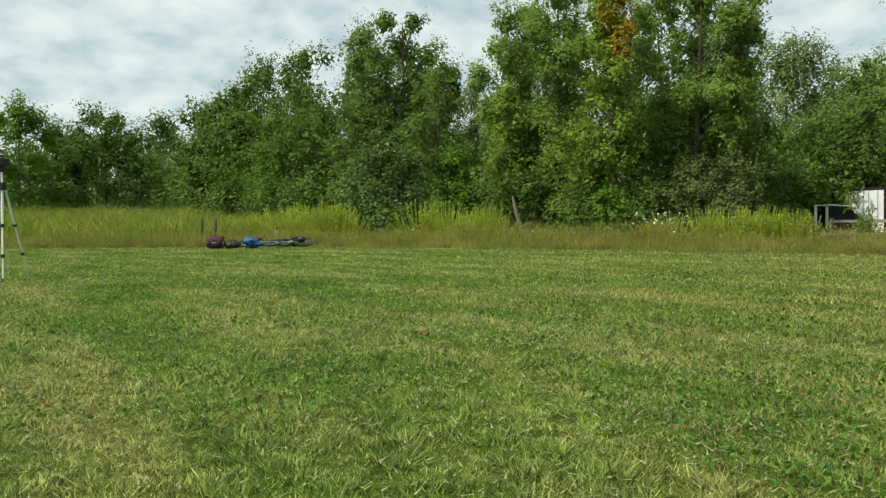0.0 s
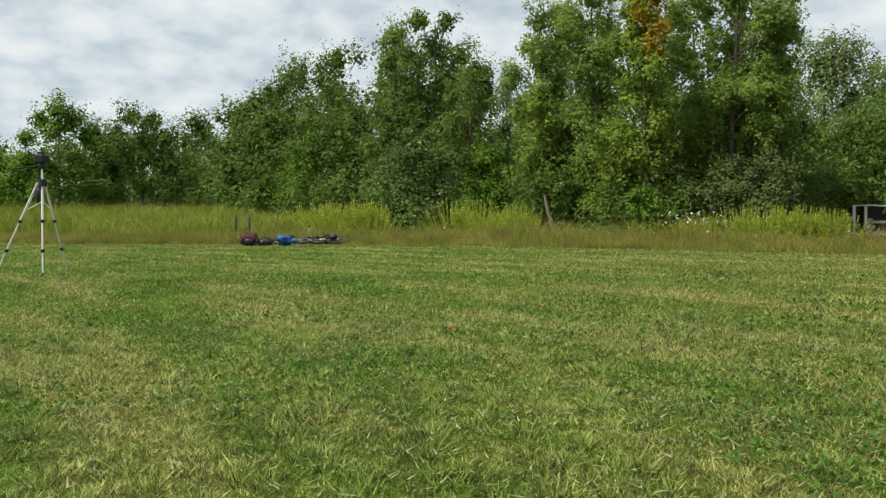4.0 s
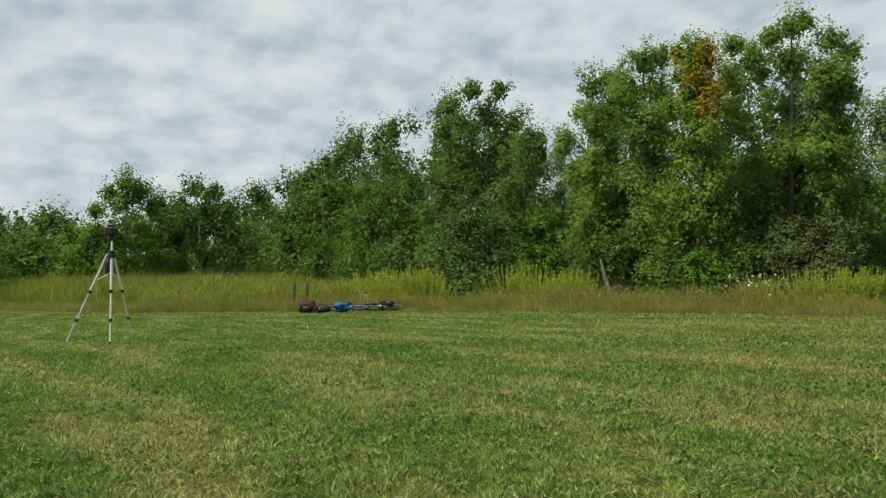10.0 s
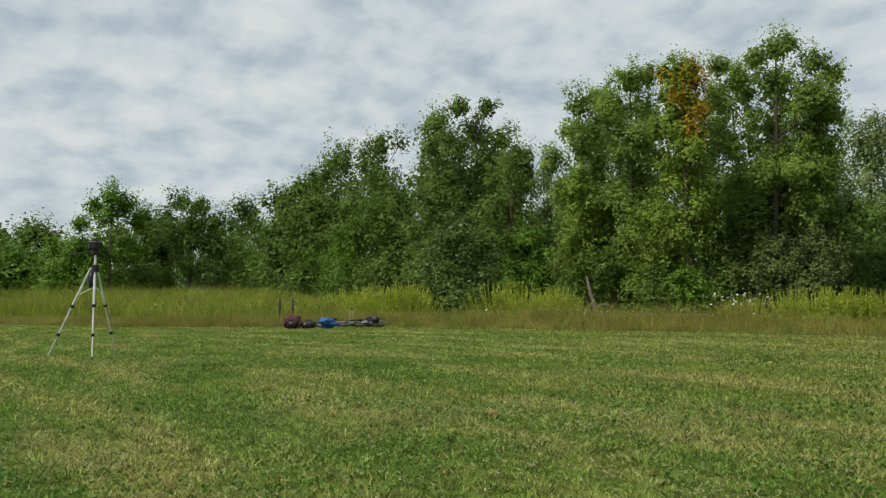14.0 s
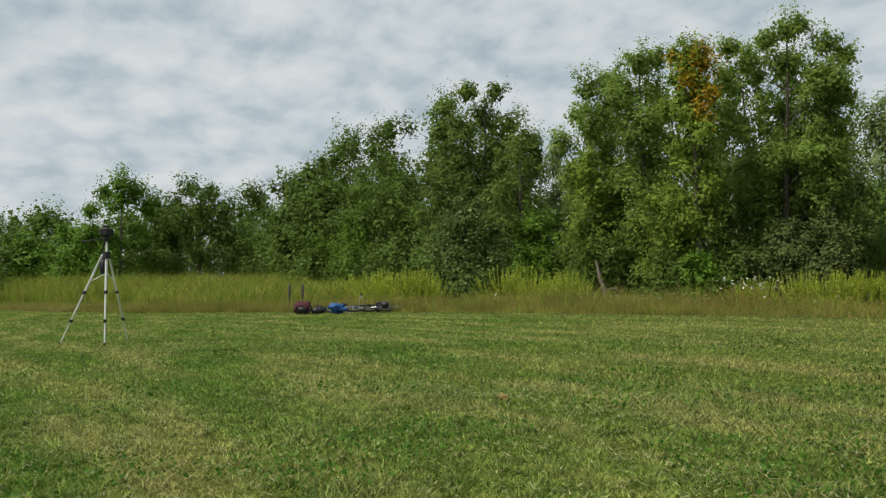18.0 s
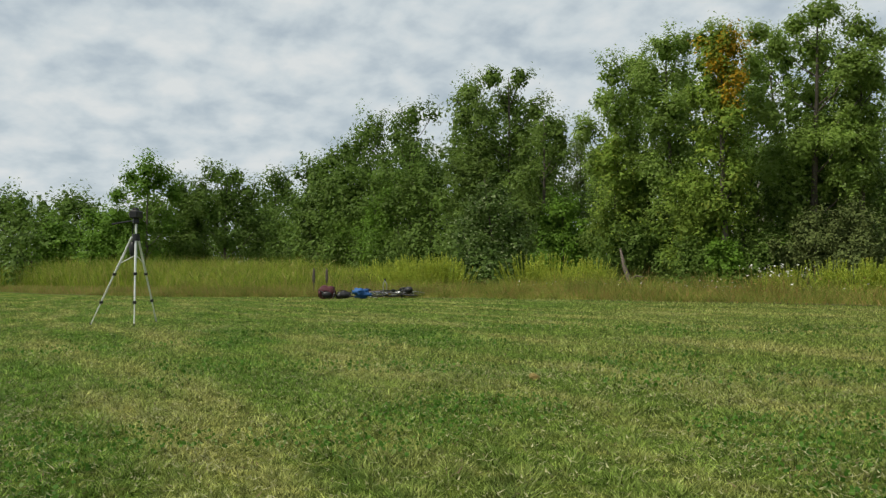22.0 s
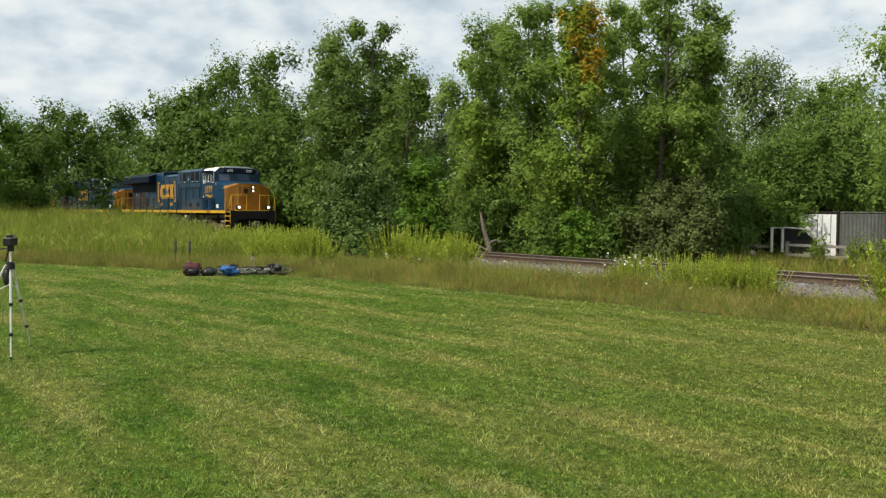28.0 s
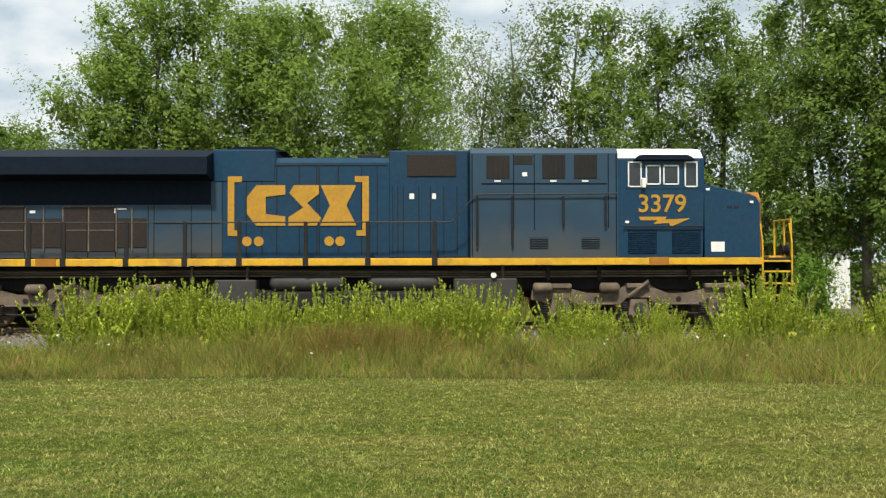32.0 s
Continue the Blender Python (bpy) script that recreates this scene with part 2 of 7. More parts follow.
def lamp_material():
    m, nt, bsdf, obj = start_material("lit_headlight")
    bsdf.inputs["Base Color"].default_value = (0.9, 0.88, 0.8, 1)
    bsdf.inputs["Emission Color"].default_value = (1.0, 0.93, 0.78, 1)
    bsdf.inputs["Emission Strength"].default_value = 1.6
    return m


TURF, BLADES = lawn_material(), blade_material()
BLUE = surface("loco_blue_paint", (0.005, 0.029, 0.064), (0.008, 0.040, 0.084), 9, (0.26, 0.4), bump=0.04, dirt=(0.024, 0.044, 0.056), dirt_scale=0.7, dirt_amount=0.35)
DIRTY_BLUE = surface("road_grimed_blue_paint", (0.022, 0.042, 0.060), (0.036, 0.054, 0.066), 6, (0.5, 0.7), bump=0.06, dirt=(0.085, 0.078, 0.068), dirt_scale=1.4, dirt_amount=0.6)
DUSTY_BLUE = dusty_blue_material()
# for dark blue parts, and for the shade painted below the radiator wings
DARK_BLUE = surface("dark_blue_paint_and_shade", (0.003, 0.007, 0.016), (0.006, 0.012, 0.024), 8, (0.5, 0.7), bump=0.05)
YELLOW = surface("golden_yellow_paint", (0.52, 0.29, 0.016), (0.63, 0.37, 0.022), 10, (0.4, 0.6), bump=0.04, dirt=(0.22, 0.12, 0.04), dirt_scale=2.2, dirt_amount=0.55)
NOSE = surface("orange_yellow_nose_paint", (0.27, 0.115, 0.012), (0.35, 0.150, 0.016), 9, (0.4, 0.6), bump=0.04, dirt=(0.13, 0.06, 0.02), dirt_scale=2.0, dirt_amount=0.5)
LETTER = surface("aged_golden_lettering", (0.36, 0.19, 0.018), (0.46, 0.25, 0.028), 12, (0.45, 0.6), bump=0.03, dirt=(0.2, 0.12, 0.04), dirt_scale=3.0, dirt_amount=0.4)
WHITE = surface("white_roof_paint", (0.68, 0.68, 0.66), (0.8, 0.8, 0.78), 8, (0.4, 0.6), bump=0.05, dirt=(0.45, 0.44, 0.4), dirt_scale=1.0, dirt_amount=0.4)
BLACK = surface("black_painted_steel", (0.006, 0.006, 0.007), (0.013, 0.013, 0.014), 10, (0.65, 0.85), bump=0.1, dirt=(0.03, 0.023, 0.017), dirt_scale=1.5, dirt_amount=0.5)
TRUCK = surface("dusty_brown_cast_steel", (0.105, 0.080, 0.058), (0.175, 0.137, 0.10), 7, (0.7, 0.9), bump=0.25, dirt=(0.035, 0.028, 0.022), dirt_scale=2.0, dirt_amount=0.7)
TANK = surface("dusty_grey_tank_steel", (0.030, 0.030, 0.030), (0.05, 0.048, 0.045), 8, (0.5, 0.75), bump=0.12, dirt=(0.03, 0.028, 0.026), dirt_scale=1.2, dirt_amount=0.6)
RUST = surface("rusty_brown_grille", (0.013, 0.010, 0.009), (0.029, 0.021, 0.018), 20, (0.7, 0.9), bump=0.3)
RAIL = surface("worn_rail_steel", (0.09, 0.06, 0.045), (0.16, 0.11, 0.085), 14, (0.45, 0.7), metal=0.5, bump=0.15)
BRIGHT = surface("polished_rail_head", (0.42, 0.40, 0.38), (0.55, 0.53, 0.5), 14, (0.25, 0.4), metal=0.9, bump=0.05)
TIE = surface("weathered_creosote_wood", (0.045, 0.035, 0.028), (0.10, 0.08, 0.065), 18, (0.8, 0.95), bump=0.5, random_tone=0.3)
STONE = surface("grey_ballast_stone", (0.12, 0.108, 0.10), (0.29, 0.27, 0.25), 6, (0.8, 0.95), bump=0.5)
BALLAST = surface("ballast_bed", (0.06, 0.054, 0.048), (0.22, 0.205, 0.19), 22, (0.85, 0.95), bump=1.0, dirt=(0.10, 0.075, 0.055), dirt_scale=0.5, dirt_amount=0.6)
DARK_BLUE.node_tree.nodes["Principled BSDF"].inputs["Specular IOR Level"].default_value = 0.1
GLASS = glass_material("dark_cab_glass", (0.03, 0.035, 0.04))
WINDSHIELD = glass_material("tinted_windshield", (0.05, 0.075, 0.13), 0.08)
LIT = lamp_material()
ALUMINIUM = surface("brushed_aluminium", (0.68, 0.68, 0.67), (0.8, 0.8, 0.78), 30, (0.3, 0.45), metal=0.25, bump=0.05)
PLASTIC = surface("black_plastic", (0.012, 0.012, 0.013), (0.022, 0.022, 0.024), 25, (0.35, 0.55), bump=0.08)
RUBBER = surface("tyre_rubber", (0.014, 0.014, 0.014), (0.028, 0.027, 0.026), 30, (0.7, 0.9), bump=0.2)
CHROME = surface("bicycle_alloy", (0.5, 0.5, 0.5), (0.68, 0.68, 0.68), 25, (0.2, 0.4), metal=0.9, bump=0.02)
MAROON = surface("maroon_nylon", (0.045, 0.012, 0.016), (0.08, 0.022, 0.028), 35, (0.7, 0.9), bump=0.4)
BAG_BLUE = surface("bright_blue_nylon", (0.012, 0.06, 0.19), (0.025, 0.11, 0.30), 30, (0.55, 0.75), bump=0.4)
STEEL_WHITE = surface("white_corrugated_steel", (0.66, 0.68, 0.69), (0.77, 0.785, 0.79), 5, (0.4, 0.6), bump=0.05, dirt=(0.46, 0.43, 0.39), dirt_scale=0.7, dirt_amount=0.4)
CONTAINER = surface("faded_grey_container_steel", (0.30, 0.30, 0.285), (0.40, 0.395, 0.375), 5, (0.55, 0.75), bump=0.08, dirt=(0.15, 0.11, 0.09), dirt_scale=1.1, dirt_amount=0.5)
BARK = surface("grey_brown_bark", (0.055, 0.045, 0.036), (0.15, 0.125, 0.10), 14, (0.8, 0.95), bump=0.8)
PALE_BARK = surface("pale_dead_wood", (0.26, 0.235, 0.20), (0.42, 0.39, 0.35), 14, (0.75, 0.9), bump=0.6)
GREY_WOOD = surface("weathered_fence_wood", (0.16, 0.145, 0.125), (0.28, 0.26, 0.23), 16, (0.8, 0.95), bump=0.5)
YARD = surface("weedy_yard_soil", (0.06, 0.065, 0.03), (0.13, 0.12, 0.06), 1.5, (0.85, 0.95), bump=0.8, dirt=(0.16, 0.14, 0.10), dirt_scale=0.4, dirt_amount=0.6)
LITTER = surface("dead_grass_litter", (0.035, 0.036, 0.014), (0.10, 0.088, 0.035), 7, (0.85, 0.95), bump=0.9, dirt=(0.05, 0.075, 0.02), dirt_scale=1.2, dirt_amount=0.7)
LITTER.node_tree.nodes["Principled BSDF"].inputs["Specular IOR Level"].default_value = 0.03
POPLAR_LEAF = foliage("cottonwood_leaves", (0.173, 0.259, 0.045), (0.221, 0.324, 0.067), (0.29, 0.38, 0.13), 0.06, through_light=0.5)
DARK_LEAF = foliage("dark_tree_leaves", (0.084, 0.147, 0.024), (0.114, 0.186, 0.030), (0.155, 0.226, 0.058), 0.08)
MID_LEAF = foliage("mid_green_leaves", (0.103, 0.164, 0.028), (0.140, 0.214, 0.041), (0.19, 0.27, 0.09), 0.07, through_light=0.42)
MAPLE_LEAF = foliage("sunlit_green_leaves", (0.110, 0.178, 0.030), (0.150, 0.228, 0.044), (0.24, 0.33, 0.11), 0.07, through_light=0.46)
BRIGHT_LEAF = foliage("bright_green_leaves", (0.098, 0.191, 0.018), (0.125, 0.235, 0.025), (0.168, 0.287, 0.049), 0.12)
OLIVE_LEAF = foliage("olive_willow_leaves", (0.132, 0.187, 0.055), (0.166, 0.230, 0.072), (0.221, 0.289, 0.112), 0.15)
GOLD_LEAF = foliage("yellowing_leaves", (0.34, 0.22, 0.016), (0.50, 0.31, 0.020), (0.22, 0.26, 0.03), 0.35, through_light=0.5)
YELLOWGREEN_LEAF = foliage("yellow_green_leaves", (0.153, 0.238, 0.031), (0.198, 0.289, 0.043), (0.262, 0.318, 0.048), 0.10)
SHRUB_LEAF = foliage("grey_green_shrub_leaves", (0.074, 0.130, 0.026), (0.110, 0.176, 0.037), (0.24, 0.30, 0.13), 0.12)
PINE = foliage("dull_conifer_needles", (0.070, 0.100, 0.026), (0.125, 0.155, 0.045), None, 0.1, 0.7, 0.15)
WEED = foliage("goldenrod_leaves", (0.24, 0.34, 0.034), (0.54, 0.60, 0.10), (0.52, 0.49, 0.07), 0.08, through_light=0.4, patch=1.6, swing=(0.65, 1.25))
REED = foliage("reed_blades", (0.095, 0.165, 0.016), (0.33, 0.39, 0.05), (0.42, 0.36, 0.12), 0.12, through_light=0.36, patch=0.9, swing=(0.55, 1.35))
MEADOW = foliage("rank_meadow_grass", (0.105, 0.152, 0.018), (0.270, 0.315, 0.058), (0.370, 0.250, 0.090), 0.24, patch=1.1, swing=(0.5, 1.35))
TAN_GRASS = foliage("seeding_tan_grass", (0.23, 0.175, 0.06), (0.38, 0.29, 0.11), (0.19, 0.25, 0.04), 0.5)
RUSTY_WEED = foliage("russet_dry_weeds", (0.165, 0.103, 0.028), (0.29, 0.172, 0.052), (0.18, 0.21, 0.04), 0.4)
STRAW = foliage("dry_clippings_straw", (0.20, 0.215, 0.09), (0.42, 0.41, 0.23), (0.17, 0.13, 0.07), 0.15)
CLOVER = foliage("clover_leaves", (0.045, 0.12, 0.014), (0.10, 0.215, 0.03), (0.20, 0.29, 0.09), 0.1)
FLOWER = foliage("white_flower_heads", (0.62, 0.62, 0.55), (0.8, 0.8, 0.74), None, 0.1, 0.7)


# ---- mesh helpers ----
class Shape:
    """A mesh in the making: plain lists of points and faces."""

    def __init__(self):
        self.v, self.f = [], []

    def add(self, points, faces):
        k = len(self.v)
        self.v += [tuple(p) for p in points]
        self.f += [tuple(i + k for i in face) for face in faces]
        return self

    def box(self, x0, x1, y0, y1, z0, z1, c=0.012):
        """A box with chamfered edges."""
        c = min(c, (x1 - x0) * 0.3, (y1 - y0) * 0.3, (z1 - z0) * 0.3)
        lo, hi = (x0, y0, z0), (x1, y1, z1)
        pts, index = [], {}
        for sx in (0, 1):
            for sy in (0, 1):
                for sz in (0, 1):
                    s = (sx, sy, sz)
                    for axis in range(3):
                        p = [(hi if s[a] else lo)[a] for a in range(3)]
                        for a in range(3):
                            if a != axis:
                                p[a] += -c if s[a] else c
                        index[s, axis] = len(pts)
                        pts.append(p)
        faces = []
        for axis in range(3):
            a, b = (axis + 1) % 3, (axis + 2) % 3
            for side in (0, 1):
                ring = []
                for u, w in ((0, 0), (1, 0), (1, 1), (0, 1)):
                    s = [0, 0, 0]
                    s[axis], s[a], s[b] = side, u, w
                    ring.append(index[tuple(s), axis])
                faces.append(ring if side else ring[::-1])
            for u in (0, 1):
                for w in (0, 1):
                    s0, s1 = [0, 0, 0], [0, 0, 0]
                    s0[axis], s1[axis] = 0, 1
                    s0[a] = s1[a] = u
                    s0[b] = s1[b] = w
                    s0, s1 = tuple(s0), tuple(s1)
                    ring = [index[s0, a], index[s1, a], index[s1, b], index[s0, b]]
                    faces.append(ring if u == w else ring[::-1])
        for s in {k[0] for k in index}:
            ring = [index[s, 0], index[s, 1], index[s, 2]]
            faces.append(ring if sum(s) % 2 else ring[::-1])
        return self.add(pts, faces)

    def prism(self, outline, y0, y1):
        """An outline of (x, z) points carried from y0 to y1."""
        n = len(outline)
        pts = [(x, y0, z) for x, z in outline] + [(x, y1, z) for x, z in outline]
        faces = [tuple(range(n))[::-1], tuple(range(n, 2 * n))]
        faces += [(i, (i + 1) % n, n + (i + 1) % n, n + i) for i in range(n)]
        return self.add(pts, faces)

    def beam(self, outline, x0, x1):
        """An outline of (y, z) points carried from x0 to x1."""
        n = len(outline)
        pts = [(x0, y, z) for y, z in outline] + [(x1, y, z) for y, z in outline]
        faces = [tuple(range(n)), tuple(range(n, 2 * n))[::-1]]
        faces += [((i + 1) % n, i, n + i, n + (i + 1) % n) for i in range(n)]
        return self.add(pts, faces)

    def tube(self, path, radii, seg=8, caps=True):
        """A round bar along a path of points; radii is a number or one for each point."""
        path = [Vector(p) for p in path]
        if isinstance(radii, (int, float)):
            radii = [radii] * len(path)
        k, n = len(self.v), len(path)
        side = None
        for i, p in enumerate(path):
            d = (path[min(i + 1, n - 1)] - path[max(i - 1, 0)]).normalized()
            if side is None or abs(side.dot(d)) > 0.98:
                side = d.orthogonal().normalized()
            side = (side - d * side.dot(d)).normalized()
            up = d.cross(side)
            for j in range(seg):
                a = 2 * math.pi * j / seg
                self.v.append(tuple(p + (side * math.cos(a) + up * math.sin(a)) * radii[i]))
        for i in range(n - 1):
            for j in range(seg):
                a, b = k + i * seg + j, k + i * seg + (j + 1) % seg
                self.f.append((a, b, b + seg, a + seg))
        if caps:
            self.f.append(tuple(range(k, k + seg))[::-1])
            self.f.append(tuple(range(k + (n - 1) * seg, k + n * seg)))
        return self

    def disc(self, centre, axis, radius, depth, seg=20):
        c, a = Vector(centre), Vector(axis).normalized() * depth / 2
        return self.tube([c - a, c + a], radius, seg)

    def ring(self, centre, axis, radius, thick, seg=28, sub=6):
        c, a = Vector(centre), Vector(axis).normalized()
        s = a.orthogonal().normalized()
        u = a.cross(s)
        k = len(self.v)
        for i in range(seg):
            t = 2 * math.pi * i / seg
            r = s * math.cos(t) + u * math.sin(t)
            for j in range(sub):
                w = 2 * math.pi * j / sub
                self.v.append(tuple(c + r * (radius + thick * math.cos(w)) + a * thick * math.sin(w)))
        for i in range(seg):
            for j in range(sub):
                p, q = k + i * sub, k + (i + 1) % seg * sub
                self.f.append((p + j, q + j, q + (j + 1) % sub, p + (j + 1) % sub))
        return self

    def blob(self, centre, radii, seg=10, rings=7, lump=0.12, seed=0):
        """A lumpy rounded body."""
        k = len(self.v)
        cx, cy, cz = centre
        for i in range(rings + 1):
            t = math.pi * i / rings
            for j in range(seg):
                w = 2 * math.pi * j / seg
                d = Vector((math.sin(t) * math.cos(w), math.sin(t) * math.sin(w), math.cos(t)))
                g = 1 + lump * noise.noise(d * 2.3 + Vector((seed * 7.1, seed, 0)))
                self.v.append((cx + d.x * radii[0] * g, cy + d.y * radii[1] * g, cz + d.z * radii[2] * g))
        for i in range(rings):
            for j in range(seg):
                a, b = k + i * seg + j, k + i * seg + (j + 1) % seg
                self.f.append((a, a + seg, b + seg, b))
        return self

    def mesh(self, name, material, smooth=False):
        me = bpy.data.meshes.new(name)
        me.from_pydata(self.v, [], self.f)
        me.materials.append(material)
        if smooth:
            me.polygons.foreach_set("use_smooth", [True] * len(me.polygons))
        me.update()
        return me


def part(name, shape, material, parent, label="", smooth=False):
    """One mesh object under a thing or under a part."""
    ob = new(name, shape.mesh(name, material, smooth))
    ob.parent = parent
    return tagged(ob, label)


def thing(name, label, category, group="", kind="", at=None):
    ob = tagged(new(name), label, category, group, kind)
    if at is not None:
        ob.matrix_basis = at
    return ob


def solid(name, shape, material, label, category="", group="", kind="", smooth=False, at=None):
    ob = tagged(new(name, shape.mesh(name, material, smooth)), label, category, group, kind)
    if at is not None:
        ob.matrix_basis = at
    return ob


def array_mesh(name, verts, sides, material):
    """A mesh from numpy arrays: points (n, 3), and faces of a fixed number of sides in point order."""
    n = len(verts)
    me = bpy.data.meshes.new(name)
    me.vertices.add(n)
    me.vertices.foreach_set("co", verts.astype(np.float32).ravel())
    me.loops.add(n)
    me.loops.foreach_set("vertex_index", np.arange(n, dtype=np.int32))
    me.polygons.add(n // sides)
    me.polygons.foreach_set("loop_start", np.arange(0, n, sides, dtype=np.int32))
    me.polygons.foreach_set("loop_total", np.full(n // sides, sides, dtype=np.int32))
    me.materials.append(material)
    me.update(calc_edges=True)
    return me


def unit(v):
    return v / np.maximum(np.linalg.norm(v, axis=1, keepdims=True), 1e-9)


def leaf_quads(centres, size, rng, droop=0.3, slim=0.7):
    """Kite-shaped leaves, turned every way, at the given points."""
    n = len(centres)
    along = unit(rng.normal(size=(n, 3)) + np.array([0, 0, -droop]))
    across = unit(np.cross(along, rng.normal(size=(n, 3))))
    s = size * rng.uniform(0.6, 1.35, (n, 1))
    a, b = along * s, across * s * slim
    out = np.empty((n, 4, 3))
    out[:, 0], out[:, 2] = centres - a * 0.5, centres + a * 0.5
    out[:, 1], out[:, 3] = centres - a * 0.08 + b * 0.5, centres - a * 0.08 - b * 0.5
    return out.reshape(-1, 3)


def leaf_tris(centres, size, rng, droop=0.3, facing=None, slim=0.42):
    """Small pointed leaves of one triangle each, turned every way or mostly outwards."""
    n = len(centres)
    along = unit(rng.normal(size=(n, 3)) + np.array([0, 0, -droop]))
    side = rng.normal(size=(n, 3))
    if facing is not None:
        along = unit(np.cross(unit(facing + rng.normal(size=(n, 3)) * 0.5), side))
        side = facing
    across = unit(np.cross(along, side))
    s = size * rng.uniform(0.6, 1.4, (n, 1))
    out = np.empty((n, 3, 3))
    out[:, 0] = centres + along * s * 0.6
    out[:, 1] = centres - along * s * 0.4 + across * s * slim
    out[:, 2] = centres - along * s * 0.4 - across * s * slim
    return out.reshape(-1, 3)


def blade_tris(base, height, width, lean, rng):
    """Upright blades as slim triangles that lean; height and width: one number or one for each."""
    n = len(base)
    turn = rng.uniform(0, 2 * np.pi, n)
    h = np.broadcast_to(height, n) * rng.uniform(0.6, 1.25, n)
    w = np.broadcast_to(width, n) * rng.uniform(0.7, 1.3, n)
    out = np.empty((n, 3, 3))
    d = np.stack([np.cos(turn), np.sin(turn), np.zeros(n)], 1) * (w / 2)[:, None]
    tilt = rng.normal(size=(n, 2)) * lean
    out[:, 0], out[:, 1] = base - d, base + d
    out[:, 2] = base + np.stack([tilt[:, 0] * h, tilt[:, 1] * h, h], 1)
    return out.reshape(-1, 3)


def ground_z(x, y):
    """The lie of the land: lawn, a faint dip to the railway, and a lower yard behind it."""
    r = np.hypot(x, y)
    front = -0.015 - 0.0035 * np.clip(r - 4, 0, 28)
    toe = np.clip((y - 15.8) / 2.6, 0, 1)
    toe = toe * toe * (3 - 2 * toe)
    return front * (1 - toe) + toe * np.where(y > 27, -0.75, -0.58)


def lawn_edge(x):
    """y of the line where the mown lawn meets the rank grass."""
    return np.interp(x, [-80, -46, -31.5, -27, -22, -18, -14, -10, -3, 2, 6, 14, 40], [-3, 1.6, 5.4, 7.7, 9.9, 10.8, 11.4, 11.9, 12.1, 11.8, 11.1, 9.6, 4.0])


# ---- ground ----
TRACK_Y = 22.08


def build_ground():
    xs = np.unique(np.concatenate([np.arange(-70, 40, 1.0), np.array([-2500, -1200, -600, -350, -220, -150, -110, -85, 50, 65, 90, 130, 200, 350, 700, 1500, 2500.0])]))
    ys = np.unique(np.concatenate([np.arange(-14, 50, 0.5), np.array([-2500, -1000, -400, -150, -60, -30, -20, 60, 80, 120, 200, 400, 900, 2500.0])]))
    s = Shape()
    gx, gy = np.meshgrid(xs, ys)
    gz = ground_z(gx, gy)
    for a, b, c in zip(gx.ravel(), gy.ravel(), gz.ravel()):
        s.v.append((a, b, c - 0.004))
    w = len(xs)
    s.f = [(j * w + i, j * w + i + 1, (j + 1) * w + i + 1, (j + 1) * w + i) for j in range(len(ys) - 1) for i in range(w - 1)]
    solid("ground", s, TURF, "mown green lawn with dry straw-coloured mowing streaks", "lawn", kind="structure", smooth=True)
    yard = Shape()
    yx = np.array([-400, -120, -70, -50, -40, -30, -20, -10, 0, 10, 20, 30, 45, 80, 200.0])
    yy = np.array([24.6, 26, 27.5, 29, 31, 33, 36, 45, 60, 90.0])
    for b in yy:
        for a in yx:
            yard.v.append((a, b, float(ground_z(a, b)) + 0.02))
    w = len(yx)
    yard.f = [(j * w + i, j * w + i + 1, (j + 1) * w + i + 1, (j + 1) * w + i) for j in range(len(yy) - 1) for i in range(w - 1)]
    verge = Shape()
    vx = np.concatenate([[-300.0, -160.0], np.arange(-95, 31, 1.0), [40.0, 70.0]])
    for a in vx:
        e = float(lawn_edge(a)) + 0.06 * math.sin(a * 2.3) + 0.05 * math.sin(a * 5.1)
        for k, b in enumerate([e + (18.6 - e) * q for q in (0, 0.01, 0.05, 0.15, 0.3, 0.45, 0.6, 0.7, 0.8, 0.9, 1.0)]):
            verge.v.append((float(a), b, float(ground_z(a, b)) + (-0.02, 0.012, 0.014)[min(k, 2)]))
    verge.f = [(i * 11 + k, (i + 1) * 11 + k, (i + 1) * 11 + k + 1, i * 11 + k + 1) for i in range(len(vx) - 1) for k in range(10)]
    solid("verge_ground", verge, LITTER, "dark soil and dead grass under the rank verge growth", "soil", kind="structure", smooth=True)
    solid("yard_ground", yard, YARD, "weedy bare soil of a yard behind the railway", "soil", kind="structure", smooth=True)


build_ground()


def sector_points(rng, count, r0, r1, a0=-96, a1=40):
    r = np.sqrt(rng.uniform(r0 * r0, r1 * r1, count))
    a = np.radians(rng.uniform(a0, a1, count))
    p = np.stack([np.sin(a) * r, np.cos(a) * r - 0.4], 1)
    return p[p[:, 1] < lawn_edge(p[:, 0]) + 0.3]


def clumped(p, scale, seed, keep=0.0):
    v = np.array([noise.noise(Vector((a * scale, b * scale, seed))) for a, b in p])
    return p[v > keep], v[v > keep]


